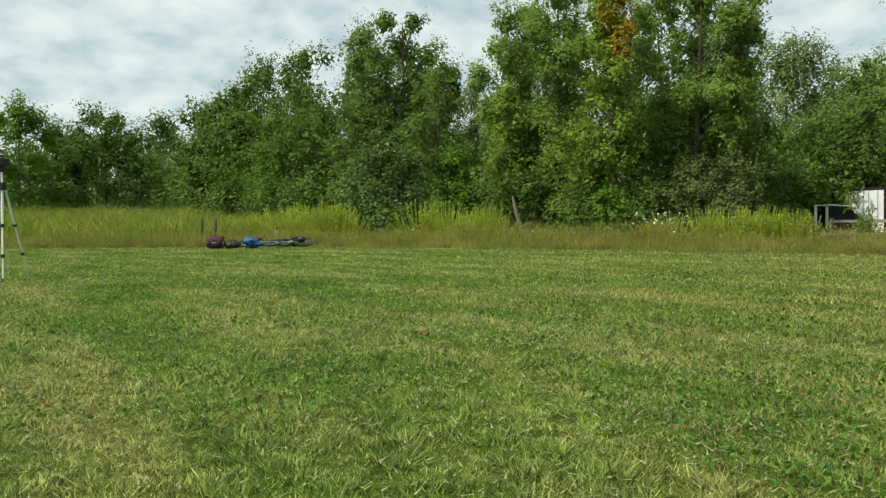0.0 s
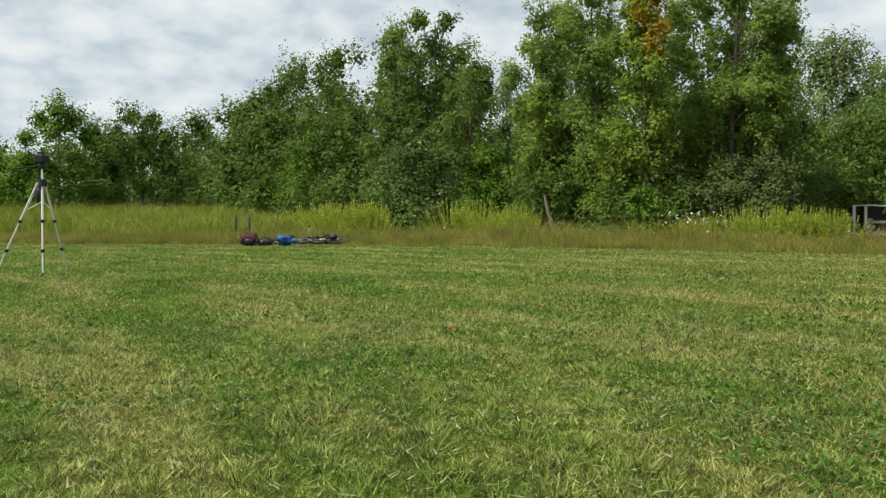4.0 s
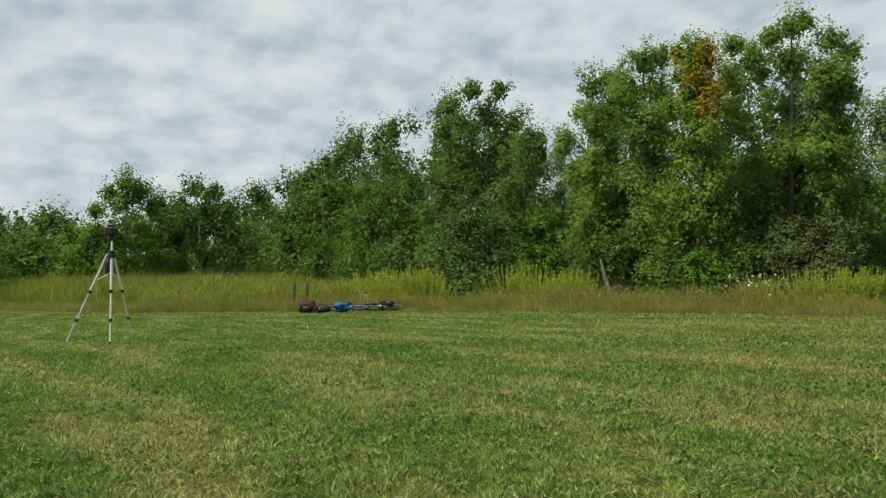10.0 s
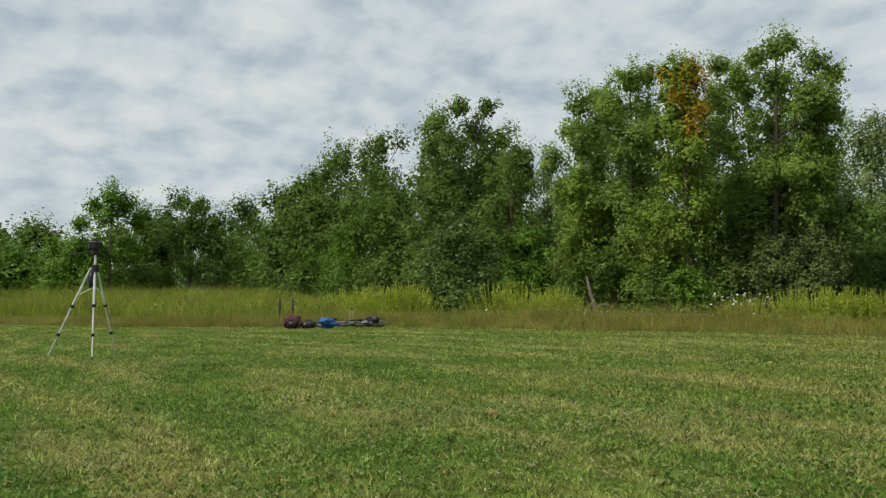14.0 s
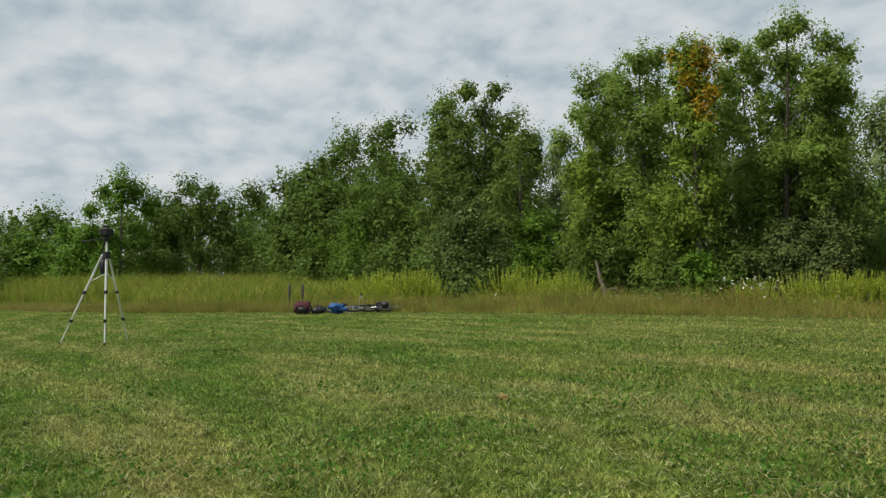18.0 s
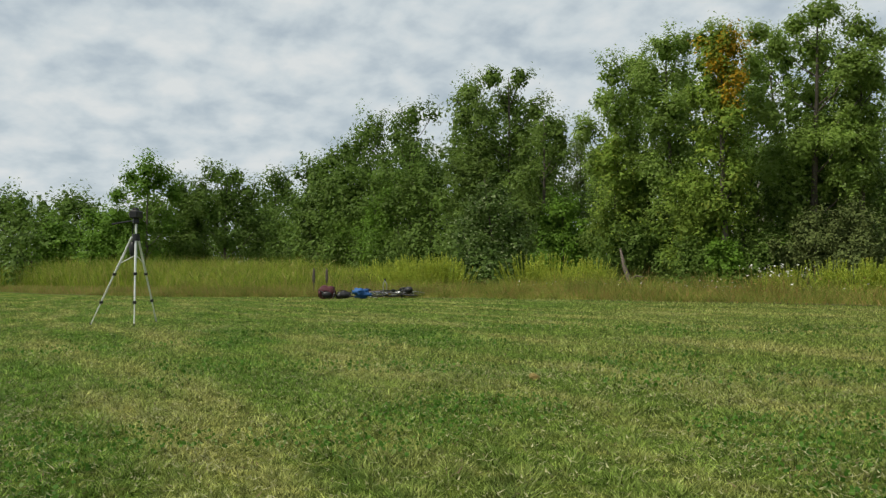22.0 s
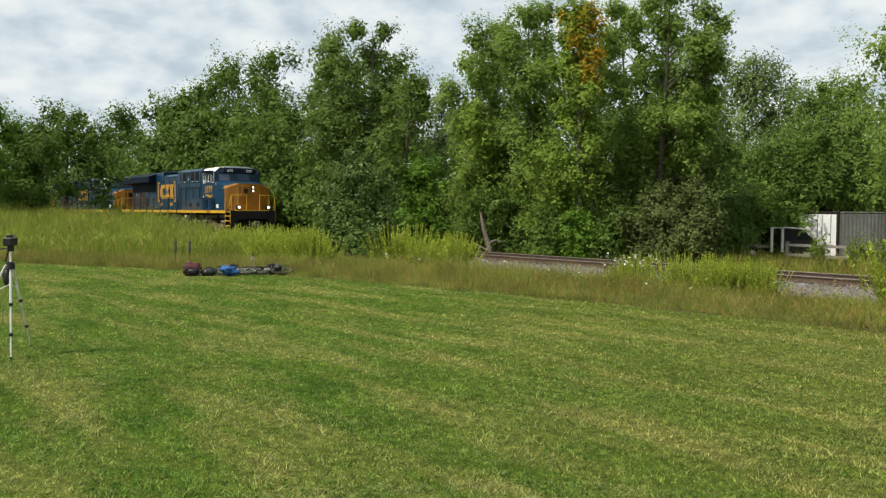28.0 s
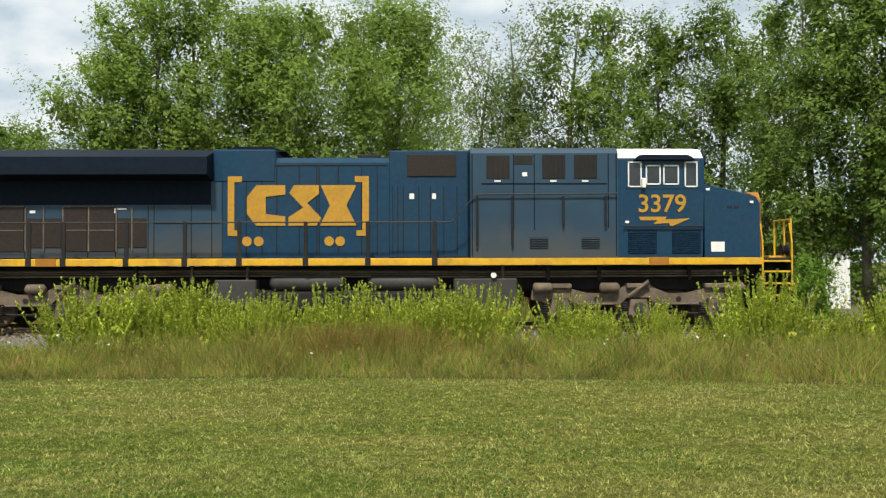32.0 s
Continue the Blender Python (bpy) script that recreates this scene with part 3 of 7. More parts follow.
def build_lawn_blades():
    rng = np.random.default_rng(11)
    rings = ((1.4, 3.0, 115000, 0.025, 0.0062, -94, -20), (3.0, 5.0, 135000, 0.027, 0.0075, -94, -20), (5.0, 8.0, 180000, 0.029, 0.0088, -94, 34),
             (8.0, 13.0, 170000, 0.031, 0.012, -94, 34), (13.0, 22.0, 140000, 0.034, 0.019, -94, 40), (22.0, 38.0, 36000, 0.036, 0.036, -94, -30))
    for r0, r1, count, high, wide, a0, a1 in rings:
        p = sector_points(rng, count, r0, r1, a0, a1)
        base = np.stack([p[:, 0], p[:, 1], ground_z(p[:, 0], p[:, 1]) - 0.012], 1)
        rough = 1.5 if r1 < 9 else 0.9
        tuft = np.array([noise.noise(Vector((a * 1.7, b * 1.7, 3))) * 0.4 + noise.noise(Vector((a * 9, b * 9, 7))) * rough for a, b in p]) + 0.85
        ob = new("lawn_grass", array_mesh("lawn_grass", blade_tris(base, high * np.clip(tuft, 0.6, 1.9), wide, 0.75, rng), 3, BLADES))
        tagged(ob, "short mown green grass blades with dry clippings", "grass", kind="stuff")
    # dry clippings: scattered in patches, and thicker in the broken rows that the mower left
    for r0, r1, count, long_, wide in ((0.8, 5.0, 80000, 0.03, 0.0055), (5.0, 12.0, 90000, 0.035, 0.008), (12.0, 26.0, 60000, 0.04, 0.016)):
        p = sector_points(rng, count, r0, r1)
        bend = np.array([noise.noise(Vector((a * 0.22, b * 0.22, 41))) for a, b in p])
        broken = np.array([noise.noise(Vector((a * 0.5, b * 1.3, 17))) + 0.6 * noise.noise(Vector((a * 2.3, b * 3.1, 4))) for a, b in p])
        row = np.abs((p[:, 1] - 0.10 * p[:, 0] + 0.55 * bend) / 1.3 % 1.0 - 0.5)
        keep = (rng.uniform(size=len(p)) < (0.26 if r1 < 6 else 0.09) + 0.8 * np.clip(1 - row / 0.13, 0, 1) * np.clip(broken * 1.9 + 0.25, 0, 1)) | (broken + 0.3 * rng.normal(size=len(p)) > 0.55)
        p = p[keep]
        base = np.stack([p[:, 0], p[:, 1], ground_z(p[:, 0], p[:, 1]) + 0.012 + 0.016 * rng.uniform(0, 1, len(p))], 1)
        tris = blade_tris(base, long_ * 0.25, wide, 2.4, rng)
        tagged(new("straw_clippings", array_mesh("straw_clippings", tris, 3, STRAW)), "pale dry grass clippings lying in broken mowing rows", "clippings", kind="stuff")
    for r0, r1, count, size in ((0.8, 4.0, 22000, 0.014), (4.0, 9.0, 22000, 0.02)):
        p = sector_points(rng, count, r0, r1)
        p, v = clumped(p, 0.9, 15.0, 0.1)
        c = np.stack([p[:, 0], p[:, 1], ground_z(p[:, 0], p[:, 1]) + 0.012 + 0.022 * rng.uniform(0, 1, len(p))], 1)
        tagged(new("clover", array_mesh("clover", leaf_quads(c, size, rng, 0.0, 0.9), 4, CLOVER)), "small round clover leaves in the lawn", "clover", kind="stuff")


build_lawn_blades()


# ---- railway ----
def build_track():
    x0, x1 = -520.0, 160.0
    bed = Shape()
    bed.beam([(TRACK_Y - 4.6, -0.8), (TRACK_Y - 3.7, -0.4), (TRACK_Y - 1.75, -0.19), (TRACK_Y + 1.75, -0.2), (TRACK_Y + 3.2, -0.42), (TRACK_Y + 4.0, -0.9)][::-1], x0, x1)
    track = solid("railway_bed", bed, BALLAST, "grey crushed-stone ballast bed of a single railway track", "ballast", kind="structure")
    for side in (-1, 1):
        y = TRACK_Y + side * 0.7525
        rail = Shape()
        rail.beam([(y - 0.07, -0.165), (y + 0.07, -0.165), (y + 0.07, -0.15), (y + 0.012, -0.13), (y + 0.012, -0.045), (y + 0.036, -0.035), (y + 0.036, -0.006), (y - 0.036, -0.006), (y - 0.036, -0.035), (y - 0.012, -0.045), (y - 0.012, -0.13), (y - 0.07, -0.15)], x0, x1)
        r = part("rail", rail, RAIL, track, "rust-brown steel rail")
        head = Shape()
        head.beam([(y - 0.032, -0.0055), (y + 0.032, -0.0055), (y + 0.026, 0.0), (y - 0.026, 0.0)], x0, x1)
        part("rail_head", head, BRIGHT, r, "polished running surface")
    tie = Shape().box(-0.115, 0.115, -1.3, 1.3, -0.18, 0.0, 0.012)
    plate = Shape().box(-0.09, 0.09, -0.9, -0.6, 0.0, 0.012, 0.003).box(-0.09, 0.09, 0.6, 0.9, 0.0, 0.012, 0.003)
    tie.add(plate.v, plate.f)
    me = tie.mesh("sleeper", TIE)
    rng = random.Random(4)
    for i in range(170):
        ob = new("sleeper", me)
        ob.parent = track
        ob.matrix_basis = pose(-62 + i * 0.5, TRACK_Y + rng.uniform(-0.04, 0.04), -0.168 + rng.uniform(-0.008, 0.004), 0, 0, rng.uniform(-0.8, 0.8))
    r = np.random.default_rng(5)
    n = 17000
    x = r.uniform(-48, 14, n)
    y = TRACK_Y + r.uniform(-4.4, 3.2, n)
    z = np.interp(y - TRACK_Y, [-4.6, -3.7, -1.75, 1.75, 3.2], [-0.8, -0.4, -0.19, -0.2, -0.42]) + 0.01
    keep = (np.abs(np.abs(y - TRACK_Y) - 0.7525) > 0.09)
    c = np.stack([x, y, z], 1)[keep]
    s = r.uniform(0.025, 0.05, (len(c), 1))
    q = unit(r.normal(size=(len(c), 3)))
    p = unit(np.cross(q, r.normal(size=(len(c), 3))))
    w = np.cross(q, p)
    tri = np.array([[1, 1, 1], [-1, -1, 1], [-1, 1, -1], [1, -1, -1]]) * 0.75
    pts = [c + s * (q * t[0] + p * t[1] + w * t[2]) for t in tri]
    order = ((0, 1, 2), (0, 3, 1), (0, 2, 3), (1, 3, 2))
    v = np.stack([pts[k] for f in order for k in f], 1).reshape(-1, 3)
    tagged(new("ballast_stones", array_mesh("ballast_stones", v, 3, STONE)), "loose grey crushed ballast stones", "stones", kind="stuff")


build_track()


# ---- rank grass, reeds and weeds along the railway ----
def strip_points(rng, count, x0, x1, lo, hi):
    """Points between two lines y = lo(x) and y = hi(x)."""
    x = rng.uniform(x0, x1, count)
    return np.stack([x, lo(x) + (hi(x) - lo(x)) * rng.uniform(0, 1, count)], 1)


def build_stuff(name, p, high, wide, lean, material, label, rng, category="grass"):
    base = np.stack([p[:, 0], p[:, 1], ground_z(p[:, 0], p[:, 1]) - 0.05], 1)
    tagged(new(name, array_mesh(name, blade_tris(base, high, wide, lean, rng), 3, material)), label, category, kind="stuff")


def build_verge():
    rng = np.random.default_rng(21)
    p = strip_points(rng, 115000, -34, 22, lambda x: lawn_edge(x) - 0.05, lambda x: np.full_like(x, 18.2))
    tall = np.interp(p[:, 1] - lawn_edge(p[:, 0]), [0, 0.12, 0.8, 2.4, 4.0, 6.0], [0.06, 0.17, 0.26, 0.31, 0.22, 0.15])
    tall = tall * np.interp(p[:, 0], [-15, -12, -10.5, -7, -5], [1.7, 1.5, 1.0, 1.0, 1.5])
    tall = tall * np.interp([noise.noise(Vector((a * 0.9, b * 0.9, 2.0))) for a, b in p], [-0.5, 0.6], [0.45, 1.6])
    build_stuff("meadow_grass", p, tall, 0.013, 0.6, MEADOW, "rank olive-green meadow grass beside the lawn", rng)
    p = strip_points(rng, 22000, -40, 20, lambda x: lawn_edge(x) - 0.06, lambda x: lawn_edge(x) + 0.45)
    build_stuff("edge_grass", p, 0.2, 0.012, 0.55, MEADOW, "uncut grass standing along the mown edge", rng)
    p = strip_points(rng, 16000, -30, 14, lambda x: lawn_edge(x) + 0.2, lambda x: np.full_like(x, 17.6))
    p, v = clumped(p, 1.1, 12.0, -0.1)
    c = np.stack([p[:, 0], p[:, 1], ground_z(p[:, 0], p[:, 1]) + rng.uniform(0.05, 0.5, len(p)) * np.clip(p[:, 1] - lawn_edge(p[:, 0]), 0.2, 1.0)], 1)
    tagged(new("meadow_herbs", array_mesh("meadow_herbs", leaf_tris(c, 0.045, rng, -0.8, None, 0.3), 3, MEADOW)), "low broad-leaved herbs in the rank grass", "herbs", kind="stuff")
    p = strip_points(rng, 4500, -30, 10, lambda x: lawn_edge(x) - 0.1, lambda x: lawn_edge(x) + 2.6)
    build_stuff("seeding_grass", p, 0.3, 0.011, 0.55, TAN_GRASS, "thin tan seeding grass along the lawn edge", rng)
    p = strip_points(rng, 16000, -26, 12, lambda x: lawn_edge(x) + 0.3, lambda x: lawn_edge(x) + 3.4)
    p, v = clumped(p, 0.7, 31.0, 0.08)
    build_stuff("russet_tufts", p, 0.26 + 0.5 * v, 0.011, 0.55, RUSTY_WEED, "russet and brown seeding tufts in the rank grass", rng)
    # tan grass in front of the reeds, and the reeds themselves
    p = strip_points(rng, 30000, -75, -21, lambda x: lawn_edge(x) + 0.25, lambda x: lawn_edge(x) + 2.6)
    build_stuff("tan_grass", p, 0.42, 0.022, 0.5, TAN_GRASS, "tall tan and green grass in front of the reeds", rng)
    p = strip_points(rng, 80000, -95, -28.5, lambda x: lawn_edge(x) + 2.0, lambda x: np.full_like(x, 18.3))
    p, v = clumped(p, 0.45, 8.0, -0.55)
    build_stuff("reeds", p, np.interp(p[:, 0], [-62, -47, -39, -32], [1.0, 0.9, 0.5, 0.4]) * (1.75 + 1.1 * v), 0.03, 0.24, REED, "tall green reeds with pale seeding tips", rng, "reeds")
    q = p[rng.uniform(size=len(p)) < 0.3]
    base = np.stack([q[:, 0], q[:, 1], ground_z(q[:, 0], q[:, 1]) + np.interp(q[:, 0], [-62, -47, -39, -32], [1.0, 0.9, 0.5, 0.4]) * rng.uniform(0.7, 1.8, len(q))], 1)
    tagged(new("reed_leaves", array_mesh("reed_leaves", blade_tris(base, 0.36, 0.03, 0.9, rng), 3, REED)), "long drooping reed leaves", "reeds", kind="stuff")
    p = strip_points(rng, 14000, -95, -31, lambda x: lawn_edge(x) + 2.5, lambda x: np.full_like(x, 18.0))
    build_stuff("reed_plumes", p, 2.0 * np.interp(p[:, 0], [-62, -47, -39, -32], [1.0, 0.9, 0.5, 0.4]), 0.03, 0.3, TAN_GRASS, "pale tan reed plumes above the reeds", rng, "reeds")
    p = strip_points(rng, 30000, -60, 30, lambda x: np.full_like(x, 25.6), lambda x: np.full_like(x, 29.0))
    build_stuff("far_verge_grass", p, 0.5, 0.04, 0.4, MEADOW, "rank grass behind the railway", rng)


    p = strip_points(rng, 26000, -30, 12, lambda x: np.full_like(x, 27.0), lambda x: np.full_like(x, 38.3))
    high = np.interp([noise.noise(Vector((a * 0.5, b * 0.5, 9.0))) for a, b in p], [-0.5, 0.6], [0.35, 1.0]) * np.interp(p[:, 1], [27, 30, 35, 38], [0.7, 1.0, 1.1, 0.7])
    build_stuff("yard_weeds", p, high, 0.045, 0.35, MEADOW, "tall yellow-green weeds and grass in the yard behind the railway", rng, "weeds")


build_verge()


def weed_mesh(seed, high, spread, stems, leaf, material, name, n=64, t0=0.3, t1=1.0):
    rng = np.random.default_rng(seed)
    tip = rng.normal(size=(stems, 2)) * spread
    foot = tip * 0.55
    h = high * rng.uniform(0.6, 1.06, stems) * (1 - 0.25 * np.hypot(tip[:, 0], tip[:, 1]) / (spread * 2.5))
    t = rng.uniform(t0, t1, (stems, n))
    c = np.stack([foot[:, 0, None] + (tip - foot)[:, 0, None] * t, foot[:, 1, None] + (tip - foot)[:, 1, None] * t, h[:, None] * t], 2).reshape(-1, 3)
    turn = rng.uniform(0, 2 * np.pi, len(c))
    out = np.stack([np.cos(turn), np.sin(turn), rng.uniform(0.5, 1.8, len(c))], 1)
    along = unit(out) * (leaf * rng.uniform(0.55, 1.3, (len(c), 1))) * (1.15 - 0.5 * t.reshape(-1, 1))
    across = np.stack([-np.sin(turn), np.cos(turn), rng.normal(size=len(c)) * 0.5], 1) * (leaf * 0.23)
    tris = np.stack([c - across, c + across, c + along], 1).reshape(-1, 3)
    return array_mesh(name, tris, 3, material)


def build_weeds():
    variants = [weed_mesh(31 + k, 1.0, 0.30 + 0.04 * (k % 3), 62, 0.052, WEED, "goldenrod_foliage", 84, 0.18, 1.0) for k in range(4)]
    lower = [weed_mesh(31 + k, 1.0, 0.30 + 0.04 * (k % 3), 40, 0.09, WEED, "lower_leaves", 20, 0.03, 0.5) for k in range(4)]
    rng = random.Random(8)

    def weeds(x, y, high, wide, n=1):
        for _ in range(n):
            ob = tagged(new("goldenrod_clump"), "bright yellow-green goldenrod clump beside the railway", "weeds", "goldenrod clumps along the railway")
            a, b = x + rng.uniform(-wide, wide), y + rng.uniform(-0.7, 0.7)
            ob.matrix_basis = Matrix.LocRotScale((a, b, float(ground_z(a, b)) - 0.03), Euler((0, 0, rng.uniform(0, 6))), None)
            k = rng.randrange(4)
            s = high * rng.choice((0.55, 0.75, 0.9, 1.0, 1.12))
            for n_, me in (("foliage", variants[k]), ("lower_leaves", lower[k])):
                f = new(n_, me)
                f.parent = ob
                f.scale = (s * 1.05, s * 1.05, s)

    # dense stands between the lawn edge and the ballast, with the bare gaps left open
    for x, n in ((-6.5, 4), (-6.0, 4), (-5.4, 4), (-4.5, 4), (-3.6, 4), (-2.7, 4), (-1.8, 3), (-0.9, 3), (0.0, 3), (0.9, 3), (1.4, 2)):
        weeds(x, 17.0, 1.48, 0.5, n)
    for x, n in ((2.9, 3), (3.7, 3), (4.6, 3), (5.6, 3), (6.9, 3), (7.8, 3), (8.8, 3), (9.8, 3), (11, 2), (12.5, 2), (14, 1)):
        weeds(x, 16.9, 1.3 if x < 6 else 1.6, 0.5, n)
    for x, n in ((-12.0, 3), (-11.4, 3), (-10.8, 3), (-10.3, 2)):
        weeds(x, 16.6, 0.98, 0.3, n)
    for x, n in ((-14.5, 1), (-13.9, 2), (-13.3, 2)):
        weeds(x, 16.4, 0.88, 0.3, n)
    for x, n in ((-24.2, 3), (-23.4, 4), (-22.4, 3), (-21.6, 2)):
        weeds(x, 17.0, 1.4, 0.4, n)
    for x, y, n in ((-30.0, 13.2, 4), (-28.8, 13.0, 4), (-27.6, 12.9, 4), (-26.6, 12.8, 4), (-25.6, 12.8, 4), (-24.8, 13.0, 3), (-31.5, 13.4, 3)):
        weeds(x, y, 1.35, 0.6, n)
    rng2 = np.random.default_rng(66)
    p = np.stack([rng2.normal(-1.2, 0.8, 3600), rng2.normal(15.0, 0.45, 3600)], 1)
    build_stuff("russet_weeds", p, 0.62, 0.013, 0.5, RUSTY_WEED, "russet-brown dry weeds among the green", rng2, "weeds")

build_weeds()


# ---- locomotives ----
def number_text(name, body, size, x, y, z, material, parent, label, turn=0.0):
    cu = bpy.data.curves.new(name, "FONT")
    cu.body, cu.size, cu.align_x, cu.align_y, cu.extrude, cu.offset = body, size, "CENTER", "CENTER", 0.006, 0.008
    ob = new(name, cu)
    dg = bpy.context.evaluated_depsgraph_get()
    me = bpy.data.meshes.new_from_object(ob.evaluated_get(dg))
    bpy.data.objects.remove(ob)
    me.materials.clear()
    me.materials.append(material)
    t = new(name, me)
    t.parent = parent
    t.matrix_basis = pose(x, y, z, 90, 0, turn)
    return tagged(t, label)


def build_locomotive(name, number):
    """Six-axle diesel: x = 0 at the rear end plate, 21.45 at the front one; rail heads at z = 0."""
    loco = thing(name, "blue and yellow six-axle diesel locomotive with a white cab roof", "locomotive", "locomotives of the train")
    W, H = 1.55, 0.95          # half widths of the cab and of the long hood

    def p(n, s, m, parent=loco, label="", smooth=False):
        return part(n, s, m, parent, label, smooth)

    # underframe and walkway edge
    frame_ = p("underframe", Shape().box(0.35, 21.1, -1.12, 1.12, 1.3, 1.56, 0.03), BLACK)
    p("centre_sill", Shape().box(0.6, 20.9, -0.85, 0.85, 0.92, 1.29, 0.03), BLACK)
    for side in (-1, 1):
        y0, y1 = (-W, -W + 0.06) if side < 0 else (W - 0.06, W)
        p("side_sill", Shape().box(0.3, 20.66, y0, y1, 1.575, 1.757, 0.01), YELLOW, label="golden yellow side sill")
    p("walkway", Shape().box(0.1, 21.4, -W + 0.062, W - 0.062, 1.64, 1.75, 0.02), BLACK)

    # long hood, from the radiator end to the cab
    radiator = p("radiator_cab", Shape().box(1.15, 7.0, -H, H, 1.76, 4.4, 0.03), DUSTY_BLUE)
    for side in (-1, 1):
        y = side * H
        wing = Shape()
        out = side * W
        wing.beam([(y, 3.74), (out, 3.86), (out, 4.30), (side * 0.55, 4.6), (0, 4.6), (0, 3.74)][:: -side], 0.35, 6.75)
        p("radiator_wing", wing, DARK_BLUE, radiator, "overhanging dark blue radiator wing")
        # thin dark panel: paints in the shade that the wing throws on the wall
        p("under_wing_shade", Shape().box(1.2, 6.7, *sorted((y, y + side * 0.008)), 3.14, 3.735, 0.002), DARK_BLUE, radiator, "dark panel painted in as the shade under the radiator wing")
        for a, b in ((1.3, 1.95), (2.95, 3.55), (3.6, 4.25)):
            p("intake_screen", Shape().box(a, b, *sorted((y, y + side * 0.02)), 1.95, 3.08, 0.006), RUST, radiator, "brown mesh intake screen")
            p("screen_frame", Shape().box(a - 0.02, a + 0.015, *sorted((y, y + side * 0.03)), 1.93, 3.1, 0.004), TRUCK, radiator, "dusty grey-brown screen frame")
            p("screen_frame", Shape().box(a, b, *sorted((y, y + side * 0.028)), 2.48, 2.505, 0.004), TRUCK, radiator, "dusty grey-brown screen frame")
            p("screen_frame", Shape().box(a, b, *sorted((y, y + side * 0.028)), 3.08, 3.11, 0.004), TRUCK, radiator, "dusty grey-brown screen frame")
        for a, b in ((2.0, 2.42), (2.46, 2.9), (4.3, 4.66), (4.7, 5.06)):
            p("intake_screen", Shape().box(a, b, *sorted((y, y + side * 0.02)), 2.05, 2.8, 0.006), RUST, radiator, "brown mesh intake screen")
            p("screen_frame", Shape().box(a - 0.018, a + 0.014, *sorted((y, y + side * 0.03)), 1.95, 3.08, 0.004), TRUCK, radiator, "dusty grey-brown screen frame")
        for a in (1.97, 2.93, 3.57, 4.27, 5.1, 5.25, 6.2, 6.72):
            p("door_seam", Shape().box(a - 0.01, a + 0.01, *sorted((y - side * 0.004, y + side * 0.012)), 1.8, 3.12, 0.003), BLACK, radiator)
        p("door_seam", Shape().box(5.25, 6.9, *sorted((y - side * 0.004, y + side * 0.014)), 2.66, 2.69, 0.003), BLACK, radiator)
        for a, b, c, d in ((2.1, 2.24, 2.93, 3.0), (4.15, 4.27, 2.93, 3.0), (4.2, 4.55, 3.02, 3.05)):
            p("placard", Shape().box(a, b, *sorted((y, y + side * 0.016)), c, d, 0.002), WHITE, radiator, "small white placard")
    for a in (2.1, 4.3):
        p("radiator_hatch", Shape().box(a, a + 1.0, -0.5, 0.5, 4.585, 4.63, 0.01), TANK, radiator, "grey radiator hatch")

    engine = p("engine_hood", Shape().beam([(-H, 1.76), (H, 1.76), (H, 4.22), (H - 0.14, 4.36), (-H + 0.14, 4.36), (-H, 4.22)], 7.0, 11.25), BLUE)
    p("equipment_hood", Shape().box(6.75, 8.35, -H - 0.02, H + 0.02, 3.72, 4.56, 0.03), BLUE, label="raised blue hood box")
    p("exhaust_hatch", Shape().prism([(6.95, 4.55), (8.55, 4.55), (8.2, 4.68), (7.2, 4.68)], -0.6, 0.6), DARK_BLUE, label="dark exhaust hatch")
    p("roof_fan_hood", Shape().box(10.4, 11.0, -0.45, 0.45, 4.36, 4.5, 0.03), BLACK)
    blower = p("blower_hood", Shape().box(11.25, 13.3, -H - 0.03, H + 0.03, 1.76, 4.53, 0.03), BLUE)
    for side in (-1, 1):
        y = side * H
        for a in (7.6, 8.0, 8.38, 8.95, 9.4, 9.46, 9.95, 10.55, 10.95):
            p("door_seam", Shape().box(a - 0.012, a + 0.012, *sorted((y - side * 0.004, y + side * 0.014)), 1.85, 4.12, 0.003), BLACK, engine)
        p("door_seam", Shape().box(7.3, 11.2, *sorted((y - side * 0.004, y + side * 0.016)), 4.14, 4.165, 0.004), BLACK, engine)
        y2 = side * (H + 0.03)
        for a in (11.35, 11.48, 11.62, 12.02, 12.32, 12.66, 13.0):
            p("door_seam", Shape().box(a - 0.011, a + 0.011, *sorted((y2 - side * 0.004, y2 + side * 0.014)), 1.85, 3.6, 0.003), BLACK, blower)
        p("blower_grille", Shape().box(11.72, 12.98, *sorted((y2, y2 + side * 0.03)), 3.86, 4.42, 0.01), RUST, blower, "brown blower grille")
        for a, b in ((11.78, 11.9), (12.36, 12.46)):
            p("placard", Shape().box(a, b, *sorted((y2, y2 + side * 0.018)), 3.28, 3.42, 0.002), WHITE, blower, "small white placard")
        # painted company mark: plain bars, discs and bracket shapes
        yy = tuple(sorted((y + side * 0.016, y + side * 0.022)))
        gold = lambda s: p("painted_mark", s, LETTER, engine, "golden painted mark of plain shapes")
        for x0, k in ((7.13, 1), (10.74, -1)):
            gold(Shape().prism([(x0 + k * a, z) for a, z in ((0, 2.34), (0.32, 2.34), (0.32, 2.48), (0.17, 2.48), (0.17, 3.72), (0.36, 3.72), (0.36, 3.87), (0, 3.87))][::k], *yy))
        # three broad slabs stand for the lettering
        def slab(outline):
            s = Shape().prism(outline, *yy)
            gold(s)
        mx = (lambda a: a) if side < 0 else (lambda a: 17.87 - a)
